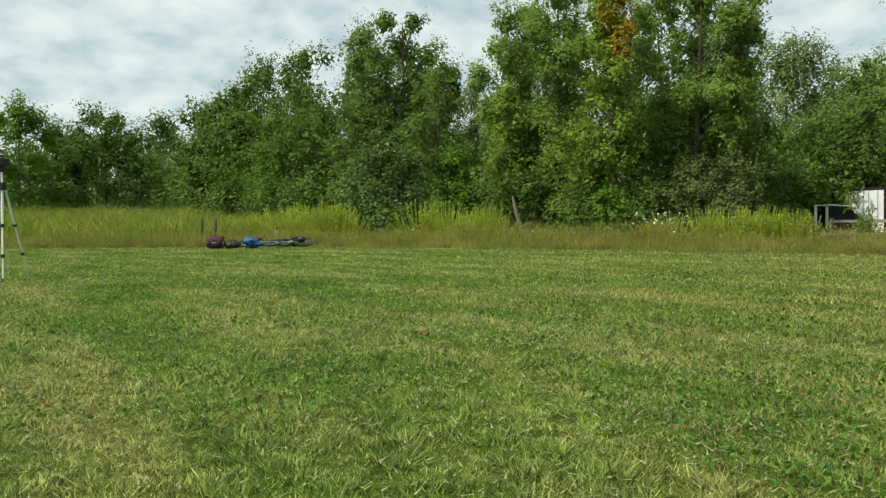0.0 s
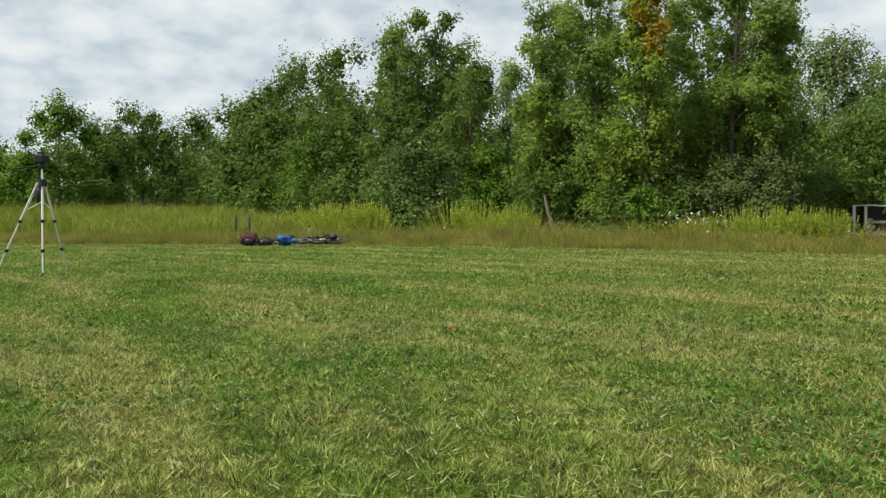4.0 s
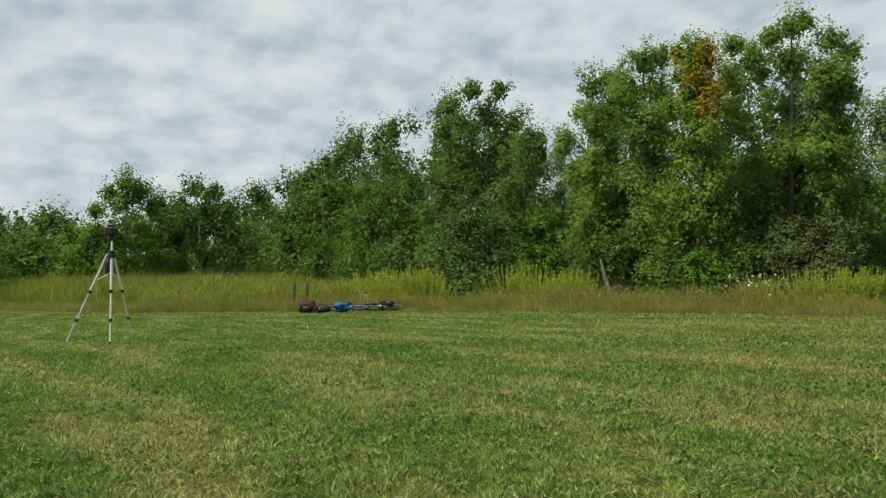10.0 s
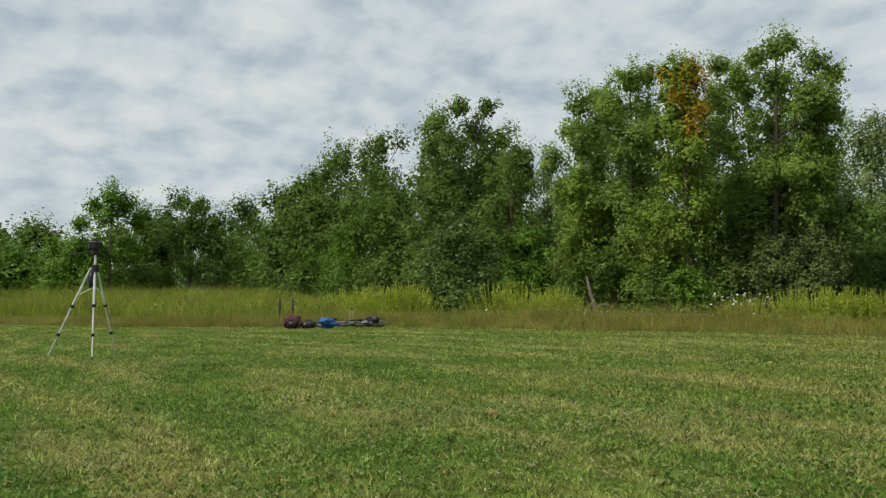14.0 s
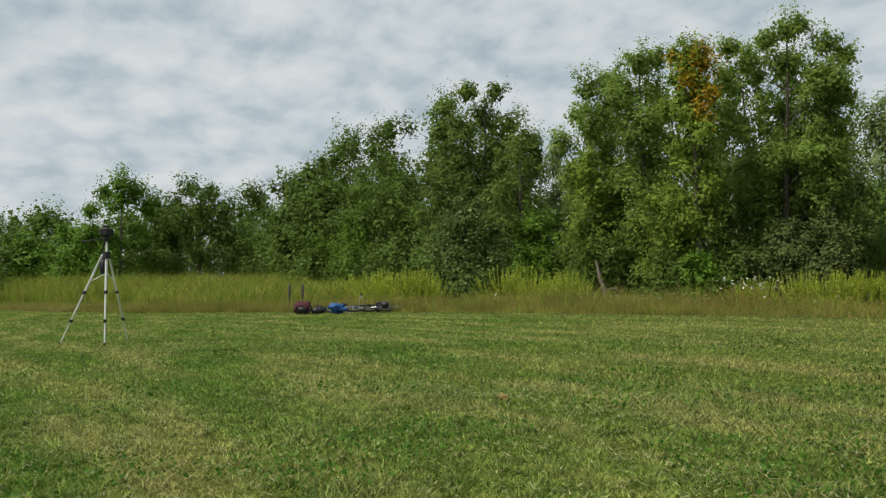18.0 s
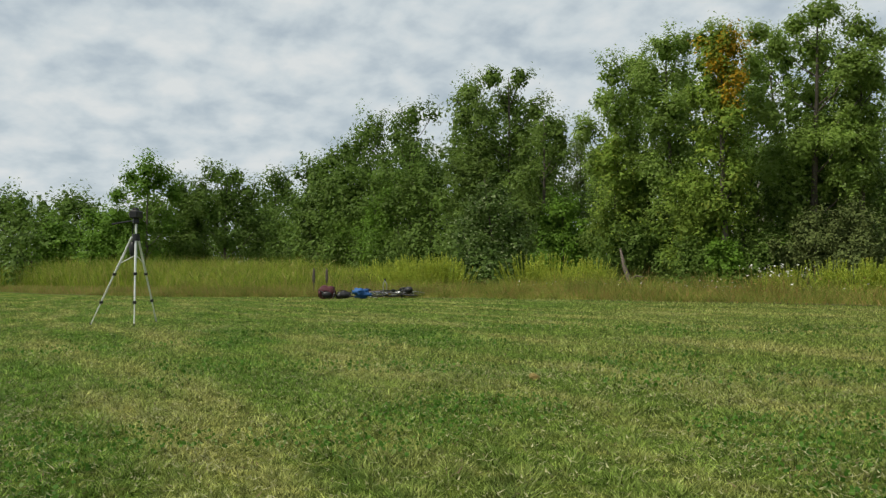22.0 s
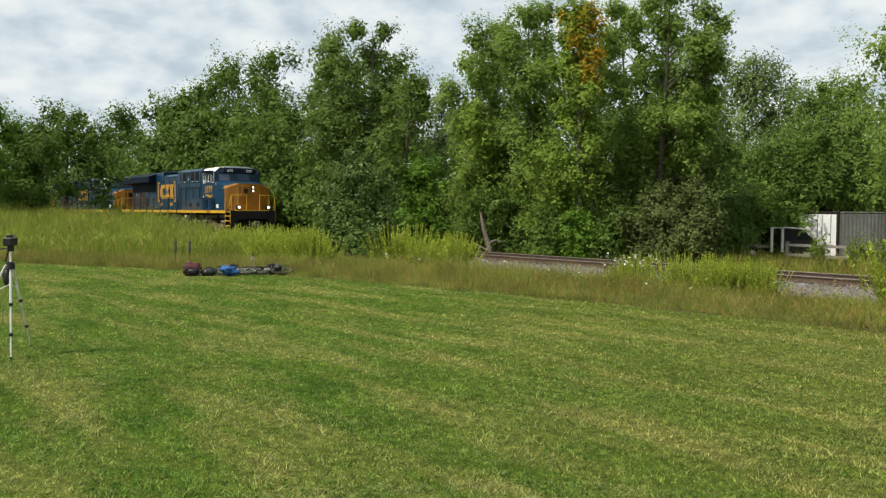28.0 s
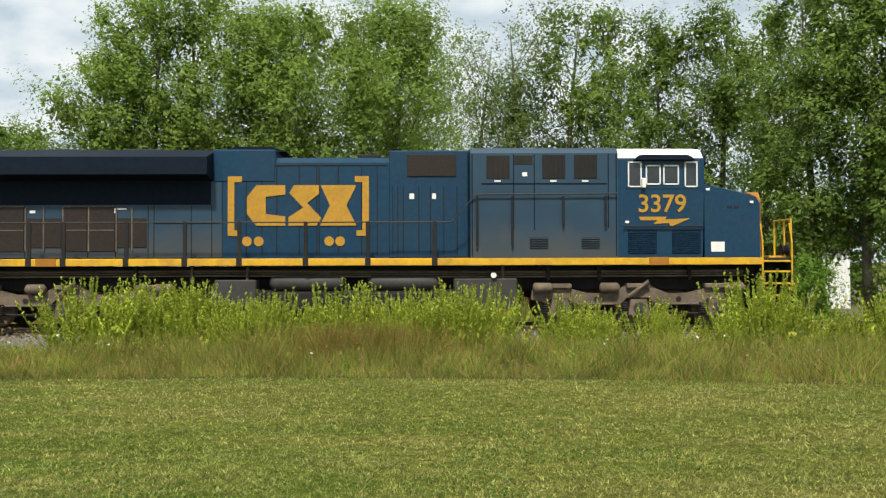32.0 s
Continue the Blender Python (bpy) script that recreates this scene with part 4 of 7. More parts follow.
        slab([(mx(a), b) for a, b in ((7.62, 2.9), (7.62, 3.34), (7.86, 3.64), (8.6, 3.64), (8.6, 3.4), (8.1, 3.34), (8.1, 2.9), (8.6, 2.84), (8.6, 2.6), (7.86, 2.6))])
        slab([(mx(a), b) for a, b in ((8.68, 2.6), (9.4, 2.6), (9.52, 2.8), (9.16, 3.18), (9.46, 3.42), (9.46, 3.64), (8.82, 3.64), (8.7, 3.44), (9.06, 3.06), (8.68, 2.82))])
        slab([(mx(a), b) for a, b in ((9.5, 3.64), (10.42, 3.64), (10.16, 3.12), (10.42, 2.6), (9.48, 2.6), (9.74, 3.12))])
        for a in (7.62, 7.92, 9.72, 10.0):
            gold(Shape().disc((mx(a), (yy[0] + yy[1]) / 2, 2.2), (0, 1, 0), 0.125, 0.006, 18))

    # full-width electrical cabinet behind the cab
    cabinet = p("electrical_cabinet", Shape().beam([(-W, 1.76), (W, 1.76), (W, 4.38), (W - 0.12, 4.52), (-W + 0.12, 4.52), (-W, 4.38)], 13.32, 17.02), DUSTY_BLUE)
    for side in (-1, 1):
        y = side * W
        for a, b, c, d in ((13.72, 14.3, 3.74, 4.32), (14.42, 14.88, 4.1, 4.32), (15.12, 15.7, 3.74, 4.34), (15.92, 16.5, 3.74, 4.34)):
            vent = p("vent_opening", Shape().box(a, b, *sorted((y, y + side * 0.012)), c, d, 0.004), BLACK, cabinet, "dark louvred vent opening")
            if b - a > 0.5:
                for k in range(5):
                    xx = a + 0.05 + k * (b - a - 0.1) / 4
                    p("vent_slat", Shape().box(xx - 0.009, xx + 0.009, *sorted((y, y + side * 0.03)), c + 0.02, d - 0.02, 0.004), RUST, vent)
                p("vent_placard", Shape().box(a + 0.2, a + 0.36, *sorted((y, y + side * 0.012)), 3.66, 3.7, 0.002), WHITE, cabinet, "small white placard")
        for a, z0, z1 in ((13.36, 1.8, 4.36), (14.4, 2.45, 4.36), (14.92, 2.45, 4.36), (16.78, 2.5, 4.36), (16.98, 1.8, 4.36)):
            p("panel_seam", Shape().box(a - 0.012, a + 0.012, *sorted((y - side * 0.004, y + side * 0.012)), z0, z1, 0.003), DARK_BLUE, cabinet)
        p("panel_seam", Shape().box(13.6, 16.75, *sorted((y - side * 0.004, y + side * 0.012)), 3.6, 3.63, 0.003), DARK_BLUE, cabinet)
        for a in (14.8, 16.1):
            lv = p("louvre", Shape().box(a, a + 0.46, *sorted((y, y + side * 0.012)), 2.0, 2.26, 0.003), DARK_BLUE, cabinet)
            for k in range(5):
                p("louvre_slat", Shape().box(a, a + 0.46, *sorted((y, y + side * 0.035)), 2.01 + k * 0.052, 2.03 + k * 0.052, 0.004), DIRTY_BLUE, lv)
        p("placard", Shape().box(14.62, 14.74, *sorted((y, y + side * 0.012)), 3.8, 3.9, 0.002), WHITE, cabinet, "small white placard")
        for a in (13.48, 14.36, 15.64, 16.7):
            p("grab_post", Shape().tube([(a, side * (W + 0.07), 2.05 + (0.5 if a > 15 else 0)), (a, side * (W + 0.07), 3.3)], 0.03, 6), BLACK, cabinet, "black upright grab iron")

    # cab and nose
    cab = p("cab", Shape().beam([(-W, 1.76), (W, 1.76), (W, 4.22), (W - 0.22, 4.44), (-W + 0.22, 4.44), (-W, 4.22)], 17.02, 19.2), BLUE)
    roof = Shape()
    roof.beam([(-W + 0.02, 4.26), (-W + 0.26, 4.5), (-0.6, 4.62), (0.6, 4.62), (W - 0.26, 4.5), (W - 0.02, 4.26), (W - 0.25, 4.4), (-W + 0.25, 4.4)][::-1], 17.02, 19.18)
    p("cab_roof", roof, WHITE, cab, "white painted cab roof")
    brow = Shape()
    brow.add([(19.18, -W + 0.2, 4.3), (19.18, W - 0.2, 4.3), (19.18, W - 0.3, 4.52), (19.18, -W + 0.3, 4.52), (19.42, -1.1, 4.16), (19.42, 1.1, 4.16), (19.36, 1.0, 4.46), (19.36, -1.0, 4.46)],
             [(0, 4, 7, 3), (4, 5, 6, 7), (5, 1, 2, 6), (3, 7, 6, 2), (0, 1, 5, 4), (0, 3, 2, 1)])
    p("number_board_brow", brow, DARK_BLUE, cab, "dark blue brow above the windshield")
    for side in (-1, 1):
        board = p("number_board", Shape().box(19.36, 19.44, *sorted((side * 0.35, side * 0.95)), 4.2, 4.42, 0.01), BLACK, cab, "black number board")
        if number:
            number_text("board_number", number, 0.2, 19.446, side * 0.65, 4.31, WHITE, cab, "white numerals", 90)
    front = Shape()
    front.add([(19.2, -W, 3.55), (19.2, W, 3.55), (19.2, W - 0.1, 4.3), (19.2, -W + 0.1, 4.3), (19.55, -0.7, 3.6), (19.55, 0.7, 3.6), (19.38, 0.7, 4.2), (19.38, -0.7, 4.2)],
              [(0, 4, 7, 3), (4, 5, 6, 7), (5, 1, 2, 6), (3, 7, 6, 2), (0, 1, 5, 4), (0, 3, 2, 1)])
    p("cab_front", front, BLUE, cab)
    for side in (-1, 1):
        for n_, q in (("windshield", ((0.72, 1.5), (0.0, 0.66))),):
            for k, (a, b) in enumerate(q):
                def place(yv, z):
                    f = (z - 3.55) / 0.75
                    ya = 0.7
                    if yv <= ya:
                        xv = 19.55 - 0.17 * f
                    else:
                        u = (yv - ya) / (W - 0.1 * f - ya)
                        xv = (19.55 - 0.17 * f) * (1 - u) + 19.2 * u
                    return (xv + 0.012, side * yv, z)
                b2 = b if k else 1.36
                pts = [place(a, 3.68), place(b2, 3.68), place(b2 * (0.96 if not k else 1), 4.1), place(a, 4.1)]
                s = Shape().add(pts, [(0, 1, 2, 3)] if side > 0 else [(3, 2, 1, 0)])
                p("windshield", s, WINDSHIELD, cab, "dark blue-grey windshield pane")
    nose = Shape()
    nose.add([(19.15, -W, 1.76), (20.6, -W, 1.76), (20.6, -W, 3.12), (20.5, -W + 0.02, 3.28), (19.2, -W, 3.6),
              (19.15, W, 1.76), (20.6, W, 1.76), (20.6, W, 3.12), (20.5, W - 0.02, 3.28), (19.2, W, 3.6),
              (20.55, -0.75, 3.45), (20.55, 0.75, 3.45), (19.4, -0.75, 3.66), (19.4, 0.75, 3.66)],
             [(0, 1, 2, 3, 4), (5, 9, 8, 7, 6), (4, 3, 10, 12), (12, 10, 11, 13), (13, 11, 8, 9), (0, 5, 6, 1)])
    nose_ = p("nose", nose, BLUE, cab)
    face = Shape()
    face.add([(20.6, -W, 1.76), (20.72, -W + 0.18, 1.76), (20.98, -0.72, 1.76), (20.98, 0.72, 1.76), (20.72, W - 0.18, 1.76), (20.6, W, 1.76),
              (20.6, -W, 3.12), (20.7, -W + 0.18, 3.2), (20.9, -0.72, 3.46), (20.9, 0.72, 3.46), (20.7, W - 0.18, 3.2), (20.6, W, 3.12),
              (20.52, -0.75, 3.47), (20.52, 0.75, 3.47), (20.5, -W + 0.02, 3.29), (20.5, W - 0.02, 3.29)],
             [(0, 1, 7, 6), (1, 2, 8, 7), (2, 3, 9, 8), (3, 4, 10, 9), (4, 5, 11, 10), (8, 9, 13, 12), (6, 7, 14), (7, 8, 12, 14), (9, 10, 15, 13), (10, 11, 15)])
    p("nose_face", face, NOSE, nose_, "orange-yellow painted nose front")
    door = p("nose_door", Shape().box(20.9, 20.97, -0.55, 0.0, 1.85, 3.32, 0.02), NOSE, nose_, "orange nose door with a dark window")
    p("door_window", Shape().box(20.955, 20.975, -0.42, -0.12, 2.85, 3.15, 0.006), GLASS, nose_)
    for z in (3.0, 3.22):
        hl = p("headlight", Shape().disc((20.97, 0.2, z), (1, 0, 0), 0.1, 0.1, 16), BLACK, nose_, "twin nose headlight")
        p("headlight_lens", Shape().disc((21.025, 0.2, z), (1, 0, 0), 0.068, 0.012, 16), LIT if number else GLASS, hl, "glowing headlight lens" if number else "unlit headlight lens")
    for side in (-1, 1):
        dl = p("ditch_light", Shape().disc((21.45, side * 1.0, 1.95), (1, 0, 0), 0.14, 0.18, 16), BLACK, loco, "ditch light on the front platform")
        p("ditch_light_lens", Shape().disc((21.545, side * 1.0, 1.95), (1, 0, 0), 0.085, 0.012, 16), LIT if number else GLASS, dl, "glowing ditch light lens" if number else "unlit ditch light lens")
        # cab side windows in white frames
        y = side * W
        win = p("side_window", Shape().box(17.24, 19.08, *sorted((y, y + side * 0.012)), 3.48, 4.2, 0.004), BLUE, cab)
        for a, b in ((17.27, 17.62), (17.72, 18.1), (18.16, 18.56), (18.7, 19.03)):
            z0, z1 = (3.52, 4.17) if a in (17.27, 18.7) else (3.58, 4.08)
            p("window_pane", Shape().box(a + 0.03, b - 0.03, *sorted((y + side * 0.006, y + side * 0.02)), z0 + 0.03, z1 - 0.03, 0.002), GLASS, win, "dark cab window pane")
            fr = Shape()
            for q in ((a, a + 0.035, z0, z1), (b - 0.035, b, z0, z1), (a, b, z0, z0 + 0.035), (a, b, z1 - 0.035, z1)):
                fr.box(q[0], q[1], *sorted((y + side * 0.004, y + side * 0.03)), q[2], q[3], 0.004)
            p("window_frame", fr, ALUMINIUM, win, "pale aluminium window frame")
        p("window_awning", Shape().prism([(17.4, 4.2), (18.95, 4.2), (18.75, 4.32), (17.55, 4.32)], *sorted((y - side * 0.1, y + side * 0.16))), DARK_BLUE, win, "dark blue window awning")
        p("mirror", Shape().box(17.6, 17.7, *sorted((y + side * 0.03, y + side * 0.14)), 3.5, 3.74, 0.01), WHITE, win, "small pale side mirror")
        if number:
            number_text("road_number", number, 0.62, 18.13, side * (W + 0.012), 3.09, LETTER, cab, "golden road number", 0 if side < 0 else 180)
        else:
            bars = Shape()
            for k in range(4):
                bars.box(17.5 + k * 0.33, 17.72 + k * 0.33, *sorted((y + side * 0.004, y + side * 0.012)), 2.88, 3.3, 0.002)
            p("road_number", bars, LETTER, cab, "golden road number bars")
        zig = ((17.55, 2.78), (18.25, 2.78), (18.2, 2.71), (18.85, 2.74), (18.35, 2.53), (18.3, 2.62), (17.9, 2.6), (18.02, 2.69), (17.58, 2.69))
        p("painted_mark", Shape().prism([(a if side < 0 else 36.3 - a, b) for a, b in zig], *sorted((y + side * 0.006, y + side * 0.012))), LETTER, cab, "golden zigzag painted mark")
        p("grab_bar", Shape().tube([(17.15, y + side * 0.06, 2.53), (19.2, y + side * 0.06, 2.53)], 0.02, 6), BLACK, cab)
        for a in (17.27, 18.38):
            lv = p("louvre", Shape().box(a, a + 0.72, *sorted((y, y + side * 0.012)), 1.86, 2.44, 0.003), DARK_BLUE, cab, "dark louvred cabinet door")
            for k in range(11):
                p("louvre_slat", Shape().box(a + 0.02, a + 0.7, *sorted((y, y + side * 0.035)), 1.88 + k * 0.05, 1.902 + k * 0.05, 0.004), BLUE, lv)
        p("placard", Shape().box(19.36, 19.7, *sorted((y, y + side * 0.014)), 1.9, 2.15, 0.003), WHITE, cab, "white placard")
        for a, b, c, d in ((20.35, 20.44, 3.12, 3.18), (19.24, 19.34, 3.44, 3.5), (17.2, 17.3, 2.62, 2.68)):
            p("placard", Shape().box(a, b, *sorted((y, y + side * 0.012)), c, d, 0.003), WHITE, cab)
        marks = Shape()
        for a in (19.78, 19.85, 19.95, 20.02):
            marks.box(a, a + 0.05, *sorted((y, y + side * 0.012)), 3.0, 3.05, 0.003)
        p("marker_holes", marks, BLACK, cab)

    # front and rear platforms, steps and rails
    for end in (-1, 1):
        ex = 21.05 if end > 0 else 0.4
        sgn = 1 if end > 0 else -1
        plate = p("end_plate", Shape().box(*sorted((ex + sgn * 0.3, ex + sgn * 0.42)), -1.04, 1.04, 1.2, 1.78, 0.02), BLACK, label="black end plate")
        p("platform_edge", Shape().box(*sorted((ex - sgn * 0.02, ex + sgn * 0.44)), -1.05, 1.05, 1.72, 1.8, 0.01), YELLOW, plate, "yellow platform edge")
        plow = Shape()
        plow.add([(ex + sgn * 0.45, -1.35, 0.18), (ex + sgn * 0.75, 0, 0.14), (ex + sgn * 0.45, 1.35, 0.18), (ex + sgn * 0.42, -1.35, 0.72), (ex + sgn * 0.5, 0, 0.72), (ex + sgn * 0.42, 1.35, 0.72), (ex + sgn * 0.2, -1.25, 0.3), (ex + sgn * 0.2, 1.25, 0.3)],
                 [(0, 1, 4, 3), (1, 2, 5, 4), (0, 3, 6), (2, 7, 5), (0, 6, 7, 2, 1)])
        p("plow", plow, BLACK, label="black snow plow")
        coupler = p("coupler", Shape().box(*sorted((ex + sgn * 0.3, ex + sgn * 0.8)), -0.12, 0.12, 0.8, 1.02, 0.03).box(*sorted((ex + sgn * 0.72, ex + sgn * 1.0)), -0.17, 0.17, 0.72, 1.08, 0.05), TRUCK, label="knuckle coupler")
        for side in (-1, 1):
            hose = Shape().tube([(ex + sgn * 0.45, side * (0.5 + 0.45 * k / 6), 1.05 - 0.35 * math.sin(math.pi * k / 6)) for k in range(7)], 0.022, 6)
            p("brake_hose", hose, RUBBER)
        for side in (-1, 1):
            y0, y1 = sorted((side * 1.08, side * 1.53))
            well = p("step_well", Shape().box(*sorted((ex - sgn * 0.42, ex - sgn * 0.38)), y0, y1, 0.4, 1.74, 0.006).box(*sorted((ex + sgn * 0.34, ex + sgn * 0.38)), y0, y1, 0.4, 1.74, 0.006).box(*sorted((ex - sgn * 0.4, ex + sgn * 0.36)), *sorted((side * 1.04, side * 1.085)), 0.4, 1.74, 0.006), BLACK)
            for z in (0.5, 0.8, 1.1, 1.4, 1.66):
                p("step_tread", Shape().box(*sorted((ex - sgn * 0.36, ex + sgn * 0.32)), y0, y1, z - 0.02, z + 0.02, 0.006), BLACK, well)
                p("step_edge", Shape().box(*sorted((ex - sgn * 0.36, ex + sgn * 0.32)), *sorted((side * 1.535, side * 1.555)), z - 0.022, z + 0.022, 0.004), YELLOW, well, "yellow step edge")
            for xx in (ex - sgn * 0.38, ex + sgn * 0.36):
                p("step_rail", Shape().tube([(xx, side * 1.54, 0.95), (xx, side * 1.54, 2.15), (xx - sgn * 0.05 * (1 if xx != ex else 0), side * 1.5, 2.62)], 0.022, 6), YELLOW, well, "yellow step handrail")
            rail = Shape().tube([(ex + sgn * 0.38, side * 1.45, 1.78), (ex + sgn * 0.38, side * 1.45, 2.72), (ex + sgn * 0.38, side * 0.45, 2.72), (ex + sgn * 0.38, side * 0.45, 1.78)], 0.026, 6)
            rail.tube([(ex + sgn * 0.38, side * 1.05, 1.78), (ex + sgn * 0.38, side * 1.05, 2.72)], 0.026, 6)
            p("platform_rail", rail, YELLOW, plate, "yellow platform handrail")
            diag = Shape().tube([(20.72 if end > 0 else 0.9, side * 1.42, 1.85), (20.8 if end > 0 else 0.8, side * 1.1, 2.7)], 0.02, 6)
            if end > 0:
                p("nose_grab", diag, YELLOW, nose_)

    # walkway handrails and stanchions
    for side in (-1, 1):
        y = side * 1.5
        p("handrail", Shape().tube([(0.7, y, 2.66), (12.85, y, 2.66), (13.45, side * (W + 0.08), 3.34), (17.0, side * (W + 0.08), 3.36)], 0.018, 6), TANK, label="thin grey walkway handrail")
        for a in (0.85, 2.35, 3.2, 4.75, 6.2, 7.55, 9.2, 10.75, 12.42):
            p("stanchion", Shape().box(a - 0.05, a + 0.05, y - 0.02, y + 0.02, 1.75, 2.68, 0.008), BLACK, label="black handrail stanchion")
            p("stanchion_foot", Shape().box(a - 0.07, a + 0.07, *sorted((side * (W - 0.03), side * (W + 0.015))), 1.56, 1.78, 0.006), BLACK)
        for a in (2.78, 18.05):
            jp = p("jacking_pad", Shape().box(a - 0.25, a + 0.25, *sorted((side * (W - 0.02), side * (W + 0.02))), 1.565, 1.765, 0.008), NOSE, label="dull orange jacking pad")

    # fuel tank, reservoirs and boxes under the frame
    tank = p("fuel_tank", Shape().beam([(-1.35, 0.42), (-1.1, 0.22), (1.1, 0.22), (1.35, 0.42), (1.35, 0.86), (1.2, 0.95), (-1.2, 0.95), (-1.35, 0.86)], 7.0, 13.3), BLACK)
    for side in (-1, 1):
        for a, b in ((8.25, 10.15), (10.72, 12.55)):
            res = Shape().tube([(a, side * 1.16, 1.14), (a + 0.06, side * 1.16, 1.14), (a + 0.12, side * 1.16, 1.14), (b - 0.12, side * 1.16, 1.14), (b - 0.06, side * 1.16, 1.14), (b, side * 1.16, 1.14)], [0.09, 0.17, 0.2, 0.2, 0.17, 0.09], 16)
            p("air_reservoir", res, TANK, tank, "grey air reservoir", True)
        p("equipment_box", Shape().box(6.9, 7.95, *sorted((side * 0.9, side * 1.42)), 0.55, 1.22, 0.03), TANK, tank)
        p("equipment_box", Shape().box(12.9, 14.5, *sorted((side * 0.9, side * 1.42)), 0.45, 1.24, 0.03), TANK, tank, "dusty grey box with red marks")
        p("filler", Shape().disc((13.9, side * 1.44, 1.32), (0, 1, 0), 0.07, 0.1, 12), WHITE, tank)
        for a in (7.7, 14.15, 6.3):
            p("pipe", Shape().tube([(a, side * 1.2, 1.6), (a, side * 1.3, 1.2)], 0.04, 6), TRUCK, tank)
    for side in (-1, 1):
        for z, y, r_ in ((1.42, 1.2, 0.03), (1.3, 1.24, 0.022), (1.36, 1.16, 0.018)):
            p("pipe_run", Shape().tube([(0.9, side * y, z), (6.8, side * y, z + 0.02), (14.0, side * y, z - 0.02), (20.3, side * y, z)], r_, 6), TRUCK, frame_, "dusty pipe under the frame")
        for a in (1.4, 4.9, 15.3, 16.6, 18.9):
            p("pipe_bracket", Shape().box(a - 0.04, a + 0.04, *sorted((side * 1.1, side * 1.3)), 1.2, 1.57, 0.01), BLACK, frame_)
        p("sand_pipe", Shape().tube([(20.3, side * 1.1, 1.3), (20.25, side * 1.05, 0.6), (20.2, side * 0.8, 0.15)], 0.025, 6), BLACK, frame_)
    # bogies
    for centre in (3.15, 17.6):
        bogie = p("bogie", Shape().box(centre - 1.6, centre + 1.6, -0.6, 0.6, 0.62, 1.0, 0.04), TRUCK, label="dusty brown three-axle bogie")
        for side in (-1, 1):
            y0, y1 = sorted((side * 0.98, side * 1.16))
            sf = Shape()
            outline = ((-2.7, 0.94), (-2.72, 0.7), (-2.35, 0.62), (-2.2, 0.72), (-1.8, 0.72), (-1.65, 0.56), (-0.45, 0.56), (-0.28, 0.74), (0.28, 0.74), (0.45, 0.56), (1.65, 0.56), (1.8, 0.72), (2.2, 0.72), (2.35, 0.62), (2.72, 0.7), (2.7, 0.94),
                       (2.2, 1.0), (1.75, 0.98), (1.3, 0.86), (0.8, 0.84), (0.45, 0.98), (0.3, 1.08), (-0.3, 1.08), (-0.45, 0.98), (-0.8, 0.84), (-1.3, 0.86), (-1.75, 0.98), (-2.2, 1.0))
            sf.prism([(centre + a, z) for a, z in outline], y0, y1)
            frame2 = p("side_frame", sf, TRUCK, bogie, "dusty brown cast side frame")
            for dx in (-1.05, 1.05):
                p("frame_hole", Shape().disc((centre + dx, side * 1.165, 0.7), (0, 1, 0), 0.07, 0.012, 12), BLACK, frame2)
                p("frame_rib", Shape().box(centre + dx - 0.5, centre + dx + 0.5, *sorted((side * 1.15, side * 1.2)), 0.555, 0.6, 0.01), TRUCK, frame2)
                p("brake_rod", Shape().tube([(centre + dx - 0.7, side * 1.1, 0.36), (centre + dx + 0.7, side * 1.1, 0.32)], 0.03, 6), BLACK, frame2)
            for k in (-1, 0, 1):
                ax = centre + 2.0 * k
                box_ = p("axle_box", Shape().prism([(ax - 0.27, 0.3), (ax + 0.27, 0.3), (ax + 0.2, 0.7), (ax - 0.2, 0.7)], *sorted((side * 1.1, side * 1.3))), TRUCK, frame2, "axle box with round cover")
                p("cover", Shape().disc((ax, side * 1.32, 0.5), (0, 1, 0), 0.13, 0.06, 16), TANK, box_)
                p("bolster_pad", Shape().box(ax - 0.3, ax + 0.3, *sorted((side * 1.02, side * 1.26)), 0.98, 1.1, 0.02), TRUCK, frame2)
                for dx in (-0.34, 0.34):
                    sp = Shape()
                    for q in range(5):
                        sp.ring((ax + dx, side * 1.2, 0.36 + q * 0.06), (0, 0, 1), 0.075, 0.02, 10, 5)
                    p("coil_spring", sp, BLACK, frame2)
            for dx in (-2.45, 2.45, -0.75):
                p("brake_cylinder", Shape().tube([(centre + dx - 0.24, side * 1.26, 1.0), (centre + dx - 0.2, side * 1.26, 1.0), (centre + dx + 0.2, side * 1.26, 1.0), (centre + dx + 0.26, side * 1.26, 1.0)], [0.07, 0.125, 0.125, 0.06], 14), TRUCK, frame2, smooth=True)
            p("damper", Shape().tube([(centre - 0.25, side * 1.26, 0.78), (centre + 0.25, side * 1.3, 1.16)], 0.045, 8), TRUCK, frame2)
    wheels = []
    for ax in (1.15, 3.15, 5.15, 15.6, 17.6, 19.6):
        axle = thing_part_wheelset(loco, ax)
        wheels.append(axle)
    return loco, wheels


